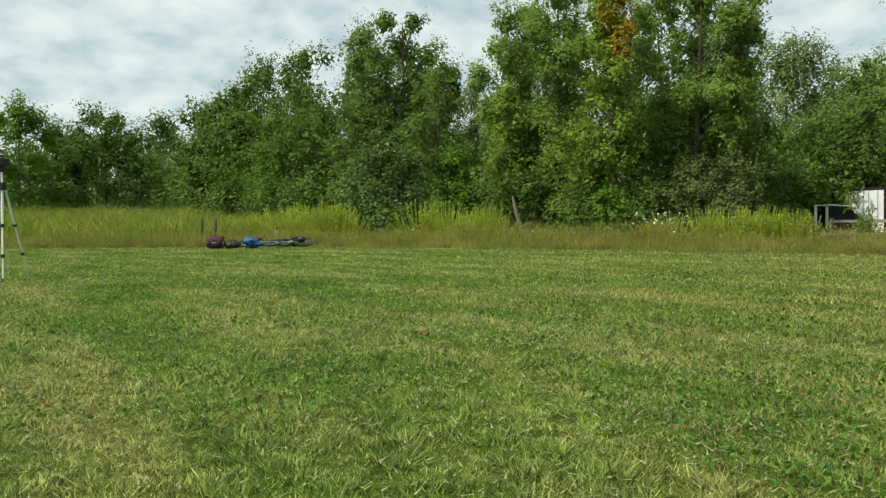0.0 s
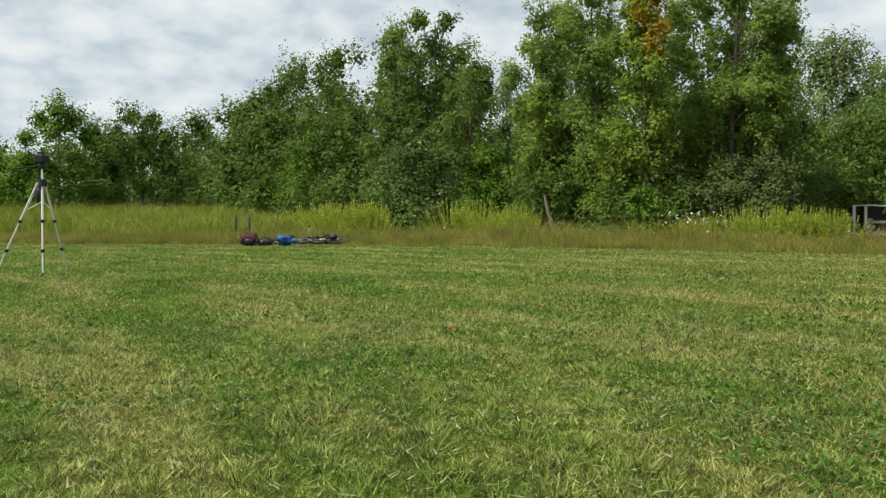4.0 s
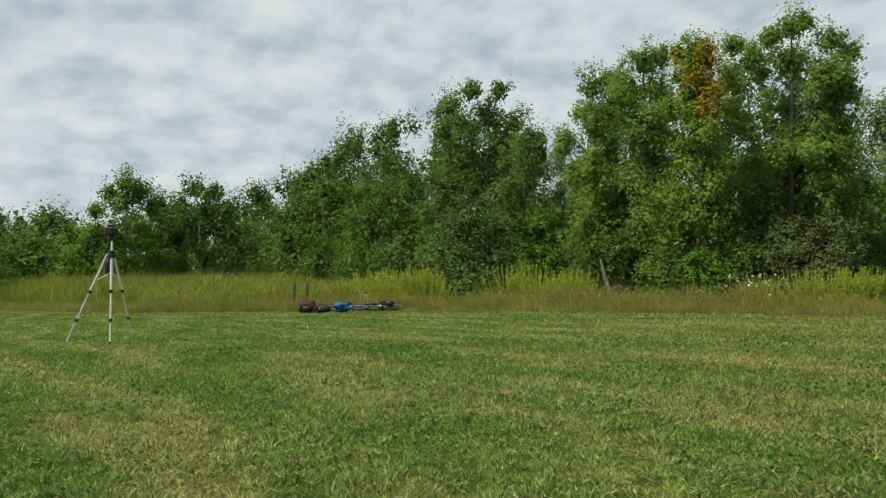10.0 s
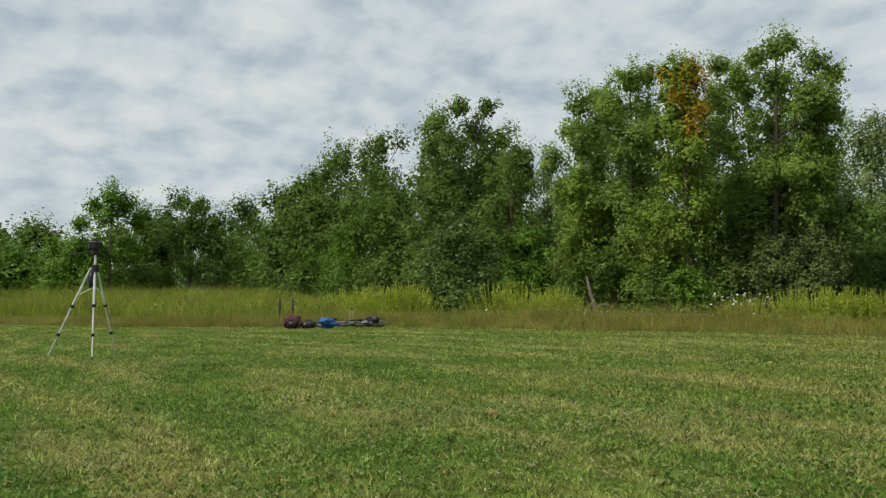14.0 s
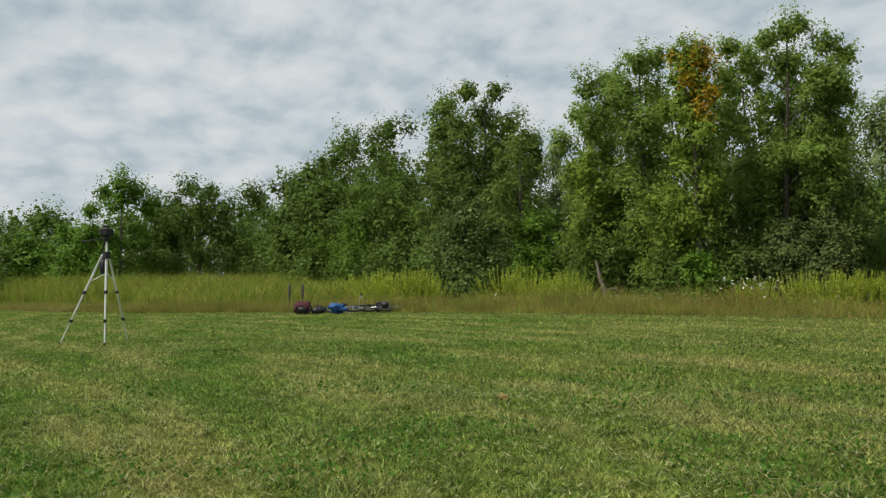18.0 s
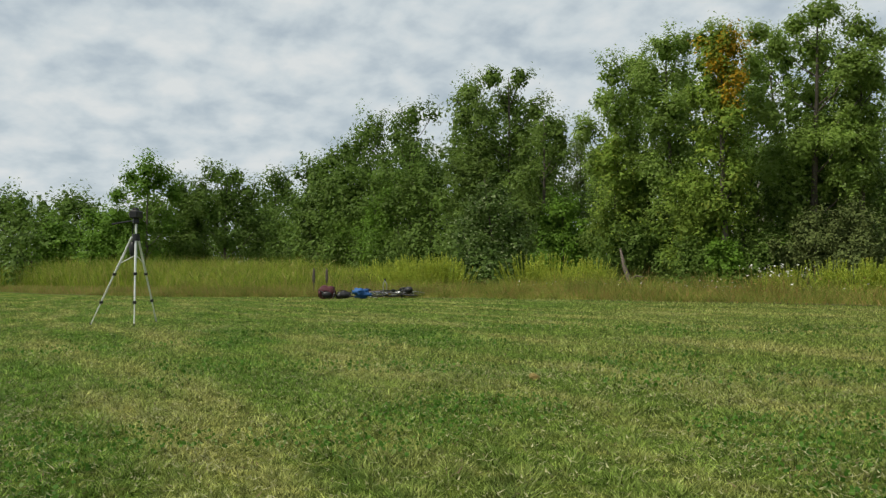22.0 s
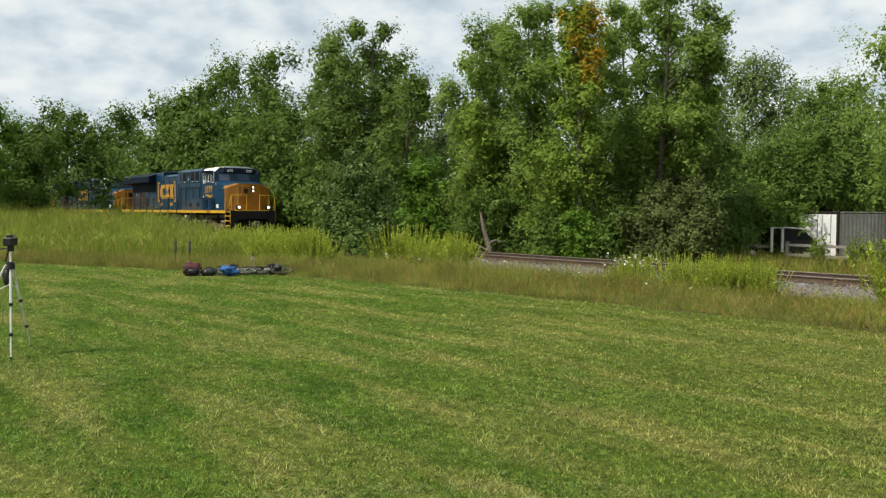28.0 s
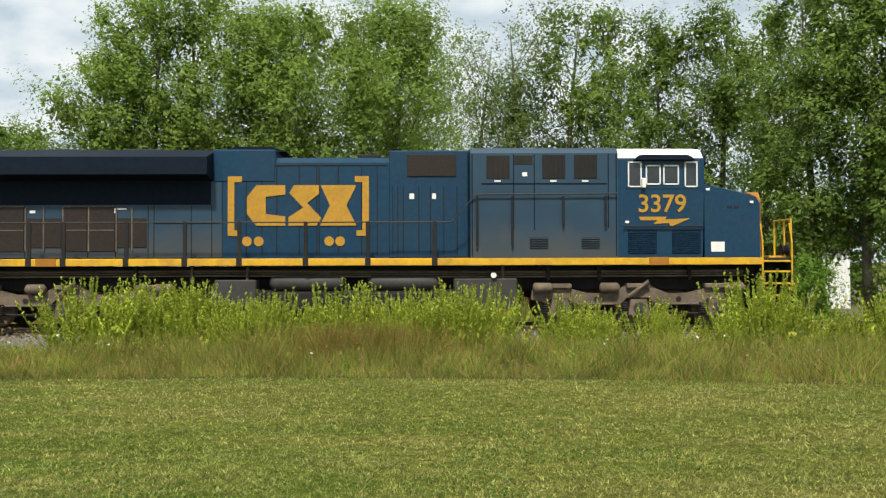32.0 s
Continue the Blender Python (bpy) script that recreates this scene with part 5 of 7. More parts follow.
def thing_part_wheelset(loco, ax):
    s = Shape()
    for side in (-1, 1):
        s.tube([(0, side * 0.69, 0), (0, side * 0.705, 0), (0, side * 0.72, 0), (0, side * 0.82, 0)], [0.55, 0.55, 0.533, 0.525], 30)
        for k in range(5):
            a = 2 * math.pi * k / 5
            s.disc((0.3 * math.cos(a), side * 0.825, 0.3 * math.sin(a)), (0, 1, 0), 0.07, 0.02, 10)
    s.tube([(0, -0.8, 0), (0, 0.8, 0)], 0.09, 12)
    ob = part("wheelset", s, TRUCK, loco, "worn steel wheelset")
    ob.matrix_basis = pose(ax, 0, 0.53)
    return ob


loco_lead, lead_wheels = build_locomotive("locomotive", "3379")
loco_second, second_wheels = build_locomotive("locomotive", "")
tagged(loco_second, "blue and yellow diesel locomotive coupled behind the leading one")


# ---- trees and bushes ----
def crown_points(blobs, count, clump, rng, front=(0.0, -1.0), loose=0.13):
    """Leaf places on short twigs over the lobes (x, y, z, rx, ry, rz) of a crown."""
    b = np.array(blobs, float)
    # every lobe breaks up into a handful of sprays, and every spray into twigs
    area = b[:, 3] * b[:, 5] + 0.08
    k = len(b) * 11
    lobe = rng.choice(len(b), k, p=area / area.sum())
    e = unit(rng.normal(size=(k, 3)) + np.array([0, 0, 0.25]))
    heart = b[lobe, :3] + e * b[lobe, 3:] * (rng.uniform(0.0, 1.0, (k, 1)) ** 0.5) * 1.3
    size = b[lobe, 3:] * rng.uniform(0.2, 0.46, (k, 1))
    n = max(count // clump, 1)
    which = rng.choice(k, n, p=size[:, 0] ** 1.6 / (size[:, 0] ** 1.6).sum())
    d = rng.normal(size=(n, 3))
    d *= np.minimum(1.0, 1.9 / np.maximum(np.linalg.norm(d, axis=1, keepdims=True), 0.01))
    away = (d[:, 0] * front[0] + d[:, 1] * front[1] < -0.1) & (rng.uniform(size=n) < 0.5)
    d[away, :2] *= -1
    c = heart[which] + d * size[which] * 0.62
    d = unit(unit(d) + e[which] * 0.8)
    # a twig points outwards and up, with its leaves strung along it
    twig = unit(d + rng.normal(size=(n, 3)) * 0.5 + np.array([0, 0, 0.35])) * (loose * 3.2)
    along = rng.uniform(-1, 1, (n * clump, 1))
    p = np.repeat(c, clump, 0) + np.repeat(twig, clump, 0) * along + rng.normal(size=(n * clump, 3)) * loose
    return p, unit(np.repeat(d, clump, 0) * 0.7 + np.array([0, 0, 0.6]))


def lobes_for(high, wide, low, rng, slim):
    """Lobes of a natural crown: full in the middle, smaller and looser towards an uneven, rounded top."""
    out = []
    n = int(9 + high * 1.1 + wide * 1.1)
    for k in range(n):
        t = (k + rng.uniform(0, 1.0)) / n
        prof = np.interp(t, [0, 0.15, 0.45, 0.72, 1.0], [0.6, 0.85, 1.0, 0.86, 0.42])
        r = wide * 0.54 * (prof if t < 0.5 else prof ** (1.0 / slim))
        s = (wide * rng.uniform(0.16, 0.25) + 0.12) * (1.0 if t < 0.7 else 0.8)
        a = rng.uniform(0, 2 * math.pi)
        off = max(0.0, r - s * 0.7) * math.sqrt(rng.uniform(0.1, 1.0))
        z = min(low + (high - low) * t, high - s * 0.9)
        out.append((off * math.cos(a), off * math.sin(a), max(z, s * 0.6), s, s, s * rng.uniform(0.85, 1.2)))
    for k in range(int(2 + high * 0.35)):
        t = rng.uniform(0.6, 0.98)
        a, s = rng.uniform(0, 2 * math.pi), wide * rng.uniform(0.06, 0.1) + 0.1
        off = wide * 0.5 * (1.25 - 0.7 * t) * rng.uniform(0.7, 1.2)
        out.append((off * math.cos(a), off * math.sin(a), low + (high - low) * t - s, s, s, s * 1.3))
    return out


def fan(heading, lobes):
    """Lobes written as (across, height, radius), laid out square to a compass heading, staggered in depth."""
    a = radians(heading)
    out = []
    for k, (u, z, r) in enumerate(lobes):
        v = (-0.7, 0.35, 0.8, -0.25, 0.0)[k % 5] * r
        out.append((u * math.cos(a) + v * math.sin(a), -u * math.sin(a) + v * math.cos(a), z, r, r, r * 0.95))
    return out


def build_tree(name, label, x, y, high, wide, low, leaves, leaf=0.2, count=6000, seed=1, bark=None, slim=1.0, lobes=None, group="", category="tree", extra=None, dense=True, clump=8, limbs=0.6):
    rng = random.Random(seed)
    nr = np.random.default_rng(seed)
    z0 = float(ground_z(x, y)) - 0.08
    tree = thing(name, label, category, group, at=pose(x, y, z0))
    blobs = lobes or lobes_for(high, wide, low, rng, slim)
    r0 = max(0.05, high * 0.013)
    top = max(b[2] for b in blobs)
    lean = (rng.uniform(-0.6, 0.7) * high / 11, rng.uniform(-0.3, 0.3))

    def stem(t):
        return (lean[0] * t * t + 0.12 * math.sin(5 * t + seed), lean[1] * t * t, top * t)

    trunk = Shape().tube([stem(t) for t in (0, 0.15, 0.3, 0.5, 0.7, 0.88, 1.0)], [r0 * 1.25, r0, r0 * 0.88, r0 * 0.68, r0 * 0.45, r0 * 0.25, r0 * 0.1], 7)
    for b in blobs:
        if rng.random() > limbs:
            continue
        out_ = math.hypot(b[0], b[1])
        t = max(0.1, min(0.85, (b[2] - 0.9 * out_ - 0.3) / top))
        k = stem(t)
        mid = ((k[0] + b[0]) / 2, (k[1] + b[1]) / 2, k[2] * 0.5 + b[2] * 0.5 - 0.12 * out_)
        trunk.tube([k, mid, b[:3]], [r0 * 0.42 * (1.15 - t), r0 * 0.28 * (1.15 - t), 0.012], 4, False)
        e = (b[0] + rng.uniform(-1, 1) * b[3] * 0.8, b[1] + rng.uniform(-1, 1) * b[4] * 0.8, b[2] + rng.uniform(0.2, 0.9) * b[5])
        trunk.tube([mid, b[:3], e], [r0 * 0.15, r0 * 0.1, 0.008], 3, False)
    part("trunk", trunk, bark or BARK, tree, smooth=True)
    front = (-x / math.hypot(x, y), -y / math.hypot(x, y))
    pts, out = crown_points(blobs, count, clump, nr, front, leaf * 0.85)
    crown = leaf_tris(pts, leaf, nr, 0.3, out)
    if dense:
        # larger inner leaves close the heart of the crown
        b = np.array(blobs)[nr.integers(0, len(blobs), count // 5)]
        heart = b[:, :3] + unit(nr.normal(size=(len(b), 3))) * b[:, 3:] * nr.uniform(0.1, 0.95, (len(b), 1))
        crown = np.concatenate([crown, leaf_tris(heart, leaf * 1.7, nr, 0.3, unit(heart - b[:, :3] + np.array([0, 0, 0.3])))])
    part_mesh("crown", crown, leaves, tree)
    if extra:
        lobes2, mat2, n2 = extra
        pts, out = crown_points(lobes2, n2, clump, nr, front, leaf * 0.85)
        part_mesh("crown", leaf_tris(pts, leaf, nr, 0.3, out), mat2, tree, "turning yellow-orange leaves")
    return tree


def part_mesh(name, leaves, material, parent, label="", sides=3):
    ob = new(name, array_mesh(name, leaves, sides, material))
    ob.parent = parent
    return tagged(ob, label)


def build_woods():
    build_tree("broadleaf_tree", "dense dark green broadleaf tree", -84.99, 0.68, 9.20, 8.67, 0.4, DARK_LEAF, 0.251, 7717, 3, slim=1.0)
    build_tree("broadleaf_tree", "dense dark green broadleaf tree", -81.82, 4.94, 8.74, 7.60, 0.4, DARK_LEAF, 0.251, 7717, 4, slim=1.0)
    build_tree("bush", "low bright green bush", -69.89, 3.48, 5.51, 4.78, 0.2, BRIGHT_LEAF, 0.192, 4410, 5, slim=1.0)
    build_tree("bush", "low bright green bush", -65.59, 6.93, 5.67, 3.94, 0.2, BRIGHT_LEAF, 0.192, 4410, 6, slim=1.0)
    build_tree("bush", "low bright green bush", -61.59, 6.28, 5.85, 4.23, 0.3, BRIGHT_LEAF, 0.192, 4851, 8, slim=1.0)
    build_tree("broadleaf_tree", "dense dark green broadleaf tree", -62.84, 11.52, 8.10, 4.75, 0.4, DARK_LEAF, 0.192, 7717, 9, slim=1.0)
    build_tree("broadleaf_tree", "dense dark green broadleaf tree", -92.01, 27.52, 13.72, 8.04, 0.4, DARK_LEAF, 0.247, 8820, 11, slim=1.0)
    build_tree("broadleaf_tree", "dense dark green broadleaf tree", -76.84, 27.43, 12.76, 7.20, 0.4, DARK_LEAF, 0.247, 9922, 12, slim=1.0)
    build_tree("broadleaf_tree", "dense dark green broadleaf tree", -104.33, 27.61, 10.48, 9.03, 0.3, DARK_LEAF, 0.230, 5512, 13, slim=1.0)
    build_tree("broadleaf_tree", "dense dark green broadleaf tree", -86.49, 27.71, 8.46, 9.29, 0.2, DARK_LEAF, 0.230, 6615, 14, slim=1.0)
    build_tree("broadleaf_tree", "dense dark green broadleaf tree", -68.62, 27.38, 13.24, 7.56, 0.4, DARK_LEAF, 0.212, 13230, 15, slim=1.0)
    build_tree("cottonwood_tree", "tall dark green cottonwood in the dense stand beside the railway", -63.00, 27.41, 14.92, 7.31, 0.8, DARK_LEAF, 0.177, 11466, 16, slim=1.0)
    build_tree("cottonwood_tree", "tall dark green cottonwood in the dense stand beside the railway", -56.68, 27.34, 14.69, 6.70, 0.8, DARK_LEAF, 0.177, 12348, 17, slim=1.0)
    build_tree("broadleaf_tree", "bright green broadleaf tree", -67.81, 27.03, 7.57, 5.63, 0.2, BRIGHT_LEAF, 0.163, 8820, 18, slim=1.0)
    build_tree("broadleaf_tree", "bright green broadleaf tree", -58.70, 27.17, 9.54, 6.09, 0.3, BRIGHT_LEAF, 0.163, 11025, 19, slim=1.0)
    build_tree("broadleaf_tree", "dense dark green broadleaf tree", -53.21, 27.35, 10.17, 7.24, 0.3, DARK_LEAF, 0.163, 13230, 20, slim=1.0)
    build_tree("cottonwood_tree", "tall cottonwood with loose grey-green crown beside the railway", -46.33, 27.01, 14.33, 5.19, 0.8, MID_LEAF, 0.140, 10920, 21, slim=1.0)
    build_tree("cottonwood_tree", "tall cottonwood with loose grey-green crown beside the railway", -38.36, 26.81, 10.61, 4.08, 0.8, MID_LEAF, 0.140, 8400, 23, slim=1.0)
    build_tree("broadleaf_tree", "dense dark green broadleaf tree", -45.28, 27.36, 9.11, 7.40, 0.3, DARK_LEAF, 0.140, 13650, 24, slim=1.0)
    build_tree("broadleaf_tree", "dense dark green broadleaf tree", -54.67, 27.56, 5.27, 9.12, 0.2, DARK_LEAF, 0.140, 9450, 25, slim=1.0)
    build_tree("broadleaf_tree", "dense dark green broadleaf tree", -63.02, 27.08, 4.36, 6.38, 0.2, DARK_LEAF, 0.140, 5250, 26, slim=1.0)
    build_tree("broadleaf_tree", "bright green broadleaf tree", -36.46, 26.87, 5.53, 4.28, 0.2, BRIGHT_LEAF, 0.127, 10500, 27, slim=1.0)
    build_tree("ash_tree", "thin airy tree with pale trunks showing", -43.30, 33.49, 10.36, 3.72, 2, OLIVE_LEAF, 0.140, 8190, 28, slim=1.0, dense=False)
    build_tree("ash_tree", "thin airy tree with pale trunks showing", -56.15, 41.37, 11.89, 3.38, 3, OLIVE_LEAF, 0.140, 2730, 29, slim=1.0, dense=False)
    build_tree("birch_tree", "slender tree with yellow-green leaves", -26.56, 26.77, 5.65, 3.56, 1.5, YELLOWGREEN_LEAF, 0.114, 10500, 33, slim=1.0)
    build_tree("birch_tree", "slender tree with yellow-green leaves", -32.02, 26.68, 8.00, 3.22, 1.5, YELLOWGREEN_LEAF, 0.114, 10500, 34, slim=1.0)
    build_tree("cottonwood_tree", "tall cottonwood with loose grey-green crown beside the railway", -22.51, 32.07, 10.92, 2.37, 5, POPLAR_LEAF, 0.127, 7055, 37, slim=1.0)
    build_tree("broadleaf_tree", "dense dark green broadleaf tree", -31.13, 29.26, 7.34, 5.58, 0.3, DARK_LEAF, 0.127, 12600, 38, slim=1.0)
    build_tree("broadleaf_tree", "dense dark green broadleaf tree", -27.86, 31.04, 7.85, 5.45, 0.3, DARK_LEAF, 0.127, 14700, 39, slim=1.0)
    build_tree("broadleaf_tree", "dense dark green broadleaf tree", -25.24, 31.92, 7.79, 5.32, 0.3, DARK_LEAF, 0.127, 14700, 40, slim=1.0)
    build_tree("broadleaf_tree", "dense dark green broadleaf tree", -24.09, 34.02, 7.23, 5.07, 0.3, DARK_LEAF, 0.127, 13650, 41, slim=1.0)
    build_tree("bush", "low dense green bush at the edge of the woods", -30.31, 26.86, 3.59, 4.53, 0.1, DARK_LEAF, 0.108, 9450, 42, slim=1.0)
    build_tree("bush", "low dense green bush at the edge of the woods", -26.62, 26.52, 2.85, 2.91, 0.1, DARK_LEAF, 0.108, 7350, 43, slim=1.0)
    build_tree("bush", "low bright green bush", -24.58, 26.26, 2.51, 1.86, 0.1, BRIGHT_LEAF, 0.108, 5250, 44, slim=1.0)
    build_tree("bush", "low dense green bush at the edge of the woods", -23.78, 27.95, 2.89, 2.84, 0.1, DARK_LEAF, 0.108, 7350, 45, slim=1.0)
    build_tree("conifer", "dull grey-green young conifer", -21.92, 28.17, 3.73, 3.13, 0.1, PINE, 0.089, 10500, 46, slim=0.42)
    build_tree("conifer", "dull grey-green young conifer", -20.56, 29.17, 3.88, 2.87, 0.1, PINE, 0.089, 10500, 47, slim=0.42)
    build_tree("willow_tree", "olive-green willow with bare limbs showing", -34.12, 54.94, 13.93, 8.49, 2.5, OLIVE_LEAF, 0.210, 25200, 48, slim=1.0, dense=False)
    build_tree("broadleaf_tree", "dense dark green broadleaf tree", -29.44, 45.46, 7.08, 6.12, 0.3, DARK_LEAF, 0.140, 12600, 49, slim=1.0)
    build_tree("broadleaf_tree", "dense dark green broadleaf tree", -23.95, 42.90, 7.06, 6.96, 0.3, DARK_LEAF, 0.140, 14700, 50, slim=1.0)
    build_tree("broadleaf_tree", "dense dark green broadleaf tree", -22.84, 45.73, 8.75, 6.75, 0.3, DARK_LEAF, 0.152, 14700, 51, slim=1.0)
    build_tree("cottonwood_tree", "tall cottonwood with loose grey-green crown beside the railway", -26.10, 53.04, 11.70, 7.53, 0.8, POPLAR_LEAF, 0.165, 10080, 52, slim=1.0)
    build_tree("broadleaf_tree", "dense dark green broadleaf tree", -23.63, 38.47, 3.97, 5.12, 0.2, DARK_LEAF, 0.127, 10500, 53, slim=1.0)
    build_tree("bush", "low dense green bush at the edge of the woods", -24.71, 47.03, 4.18, 5.53, 0.2, DARK_LEAF, 0.152, 6300, 54, slim=1.0)
    build_tree("broadleaf_tree", "dense dark green broadleaf tree", -22.71, 50.20, 5.57, 6.23, 0.3, DARK_LEAF, 0.152, 9450, 55, slim=1.0)
    build_tree("cottonwood_tree", "tall cottonwood with loose grey-green crown beside the railway", -12.83, 33.06, 11.19, 6.04, 3.6, POPLAR_LEAF, 0.107, 20906, 56, slim=0.85)
    build_tree("cottonwood_tree", "tall cottonwood with loose grey-green crown beside the railway", -11.54, 34.05, 14.02, 6.12, 3.6, POPLAR_LEAF, 0.107, 25553, 57, slim=0.85)
    build_tree("cottonwood_tree", "tall cottonwood with loose grey-green crown beside the railway", -9.58, 35.15, 14.64, 6.21, 4.4, POPLAR_LEAF, 0.107, 21117, 58, slim=0.85)
    build_tree("cottonwood_tree", "tall cottonwood with loose grey-green crown beside the railway", -7.73, 35.59, 13.92, 6.21, 4.4, POPLAR_LEAF, 0.107, 21117, 59, slim=0.85)
    build_tree("cottonwood_tree", "tall cottonwood with loose grey-green crown beside the railway", -5.14, 33.02, 13.02, 6.46, 5.2, POPLAR_LEAF, 0.107, 21117, 60, slim=0.85)
    build_tree("cottonwood_tree", "tall cottonwood with loose grey-green crown beside the railway", -1.65, 34.37, 13.62, 6.26, 5.2, POPLAR_LEAF, 0.107, 21117, 61, slim=0.85)
    build_tree("broadleaf_tree", "dense dark green broadleaf tree", -2.88, 37.30, 5.15, 3.52, 0.2, DARK_LEAF, 0.094, 11528, 62, slim=1.0)
    build_tree("broadleaf_tree", "dense dark green broadleaf tree", -21.98, 55.24, 9.79, 7.80, 0.3, DARK_LEAF, 0.138, 7560, 63, slim=1.0)
    build_tree("broadleaf_tree", "dense dark green broadleaf tree", -18.66, 56.43, 8.53, 7.80, 0.3, DARK_LEAF, 0.138, 7560, 64, slim=1.0)
    build_tree("broadleaf_tree", "dense dark green broadleaf tree", -15.41, 57.39, 10.41, 7.80, 0.3, DARK_LEAF, 0.138, 7560, 65, slim=1.0)
    build_tree("broadleaf_tree", "dense dark green broadleaf tree", -12.21, 58.15, 9.52, 7.80, 0.3, DARK_LEAF, 0.138, 7560, 66, slim=1.0)
    build_tree("broadleaf_tree", "dense dark green broadleaf tree", -9.09, 58.71, 8.27, 7.80, 0.3, DARK_LEAF, 0.138, 7560, 67, slim=1.0)
    build_tree("broadleaf_tree", "dense dark green broadleaf tree", -6.12, 59.08, 9.99, 7.80, 0.3, DARK_LEAF, 0.138, 7560, 68, slim=1.0)
    build_tree("broadleaf_tree", "dense dark green broadleaf tree", -25.56, 51.49, 11.11, 8.07, 0.3, DARK_LEAF, 0.144, 12600, 69, slim=1.0)
    build_tree("broadleaf_tree", "dense dark green broadleaf tree", -26.48, 48.77, 8.39, 5.71, 0.3, DARK_LEAF, 0.138, 10500, 70, slim=1.0)
    build_tree("ash_tree", "thin airy tree with pale trunks showing", 5.19, 43.69, 16.09, 8.49, 3, OLIVE_LEAF, 0.115, 14195, 71, slim=1.0, dense=False)
    build_tree("ash_tree", "thin airy tree with pale trunks showing", 2.59, 45.93, 15.35, 6.65, 3, OLIVE_LEAF, 0.115, 9827, 72, slim=1.0, dense=False)
    build_tree("cottonwood_tree", "tall cottonwood with loose grey-green crown beside the railway", 9.13, 41.00, 12.98, 6.11, 0.75, POPLAR_LEAF, 0.113, 11614, 73, slim=1.0)
    build_tree("broadleaf_tree", "dense dark green broadleaf tree", 9.78, 34.65, 12.92, 3.84, 1, MAPLE_LEAF, 0.103, 19798, 74, slim=0.85)
    build_tree("broadleaf_tree", "dense dark green broadleaf tree", 11.96, 33.96, 13.43, 4.89, 1, MAPLE_LEAF, 0.103, 22437, 75, slim=0.85)
    build_tree("cottonwood_tree", "tall cottonwood with loose grey-green crown beside the railway", 15.22, 36.99, 14.16, 4.91, 0.75, POPLAR_LEAF, 0.113, 12670, 76, slim=1.0)
    build_tree("cottonwood_tree", "tall cottonwood with loose grey-green crown beside the railway", 14.16, 29.81, 12.93, 5.17, 2.4, MAPLE_LEAF, 0.103, 17950, 77, slim=0.85)
    build_tree("broadleaf_tree", "dense dark green broadleaf tree", 15.17, 28.17, 12.76, 4.66, 3.4, MAPLE_LEAF, 0.103, 23757, 78, slim=0.85)
    build_tree("broadleaf_tree", "dense dark green broadleaf tree", 16.29, 27.08, 11.60, 4.60, 0.4, MAPLE_LEAF, 0.103, 21117, 79, slim=0.85)
    build_tree("cottonwood_tree", "tall cottonwood with loose grey-green crown beside the railway", -4.70, 56.0, 20.4, 8.63, 3, POPLAR_LEAF, 0.144, 16893, 80, slim=0.85)
    build_tree("cottonwood_tree", "tall cottonwood with loose grey-green crown beside the railway", -9.00, 56.5, 20.0, 7.80, 3, POPLAR_LEAF, 0.144, 14781, 81, slim=0.85)
    build_tree("cottonwood_tree", "tall cottonwood with loose grey-green crown beside the railway", -1.10, 57.0, 21.2, 9.08, 3, POPLAR_LEAF, 0.144, 16893, 82, slim=0.85)
    build_tree("broadleaf_tree", "dense dark green broadleaf tree", 4.68, 45.37, 13.2, 5.63, 1, MAPLE_LEAF, 0.138, 10500, 83, slim=1.1)
    build_tree("broadleaf_tree", "dense dark green broadleaf tree", 7.47, 43.98, 16.48, 5.97, 1, MAPLE_LEAF, 0.138, 10500, 84, slim=1.1)
    build_tree("broadleaf_tree", "dense dark green broadleaf tree", 9.48, 42.57, 16.14, 5.83, 1, MAPLE_LEAF, 0.138, 10500, 85, slim=1.1)
    build_tree("broadleaf_tree", "dense dark green broadleaf tree", 16.78, 38.50, 13.29, 4.48, 1, MAPLE_LEAF, 0.113, 13199, 86, slim=0.85)
    build_tree("bush", "low bright green bush", 12.56, 26.64, 2.46, 2.01, 0.1, BRIGHT_LEAF, 0.064, 6405, 87, slim=1.0)
    build_tree("bush", "low dense green bush at the edge of the woods", 9.21, 36.87, 7.69, 6.49, 0.2, DARK_LEAF, 0.099, 8966, 88, slim=1.0)
    build_tree("broadleaf_tree", "dense dark green broadleaf tree", -69.91, 1.78, 5.53, 9.02, 0.1, DARK_LEAF, 0.234, 1915, 89, slim=1.0)
    build_tree("broadleaf_tree", "dense dark green broadleaf tree", -94.63, 7.45, 5.55, 12.24, 0.1, DARK_LEAF, 0.234, 1915, 90, slim=1.0)
    build_tree("broadleaf_tree", "dense dark green broadleaf tree", -94.07, 12.56, 6.48, 12.24, 0.1, DARK_LEAF, 0.234, 1915, 91, slim=1.0)
    build_tree("broadleaf_tree", "dense dark green broadleaf tree", -138.11, 26.68, 7.48, 18.14, 0.1, DARK_LEAF, 0.234, 1915, 92, slim=1.0)
    build_tree("broadleaf_tree", "dense dark green broadleaf tree", -104.73, 26.65, 8.88, 13.94, 0.1, DARK_LEAF, 0.234, 1915, 93, slim=1.0)
    build_tree("broadleaf_tree", "dense dark green broadleaf tree", -87.05, 27.89, 6.04, 11.80, 0.1, DARK_LEAF, 0.234, 1915, 94, slim=1.0)
    build_tree("broadleaf_tree", "dense dark green broadleaf tree", -70.89, 27.70, 6.01, 9.83, 0.1, DARK_LEAF, 0.234, 1915, 95, slim=1.0)
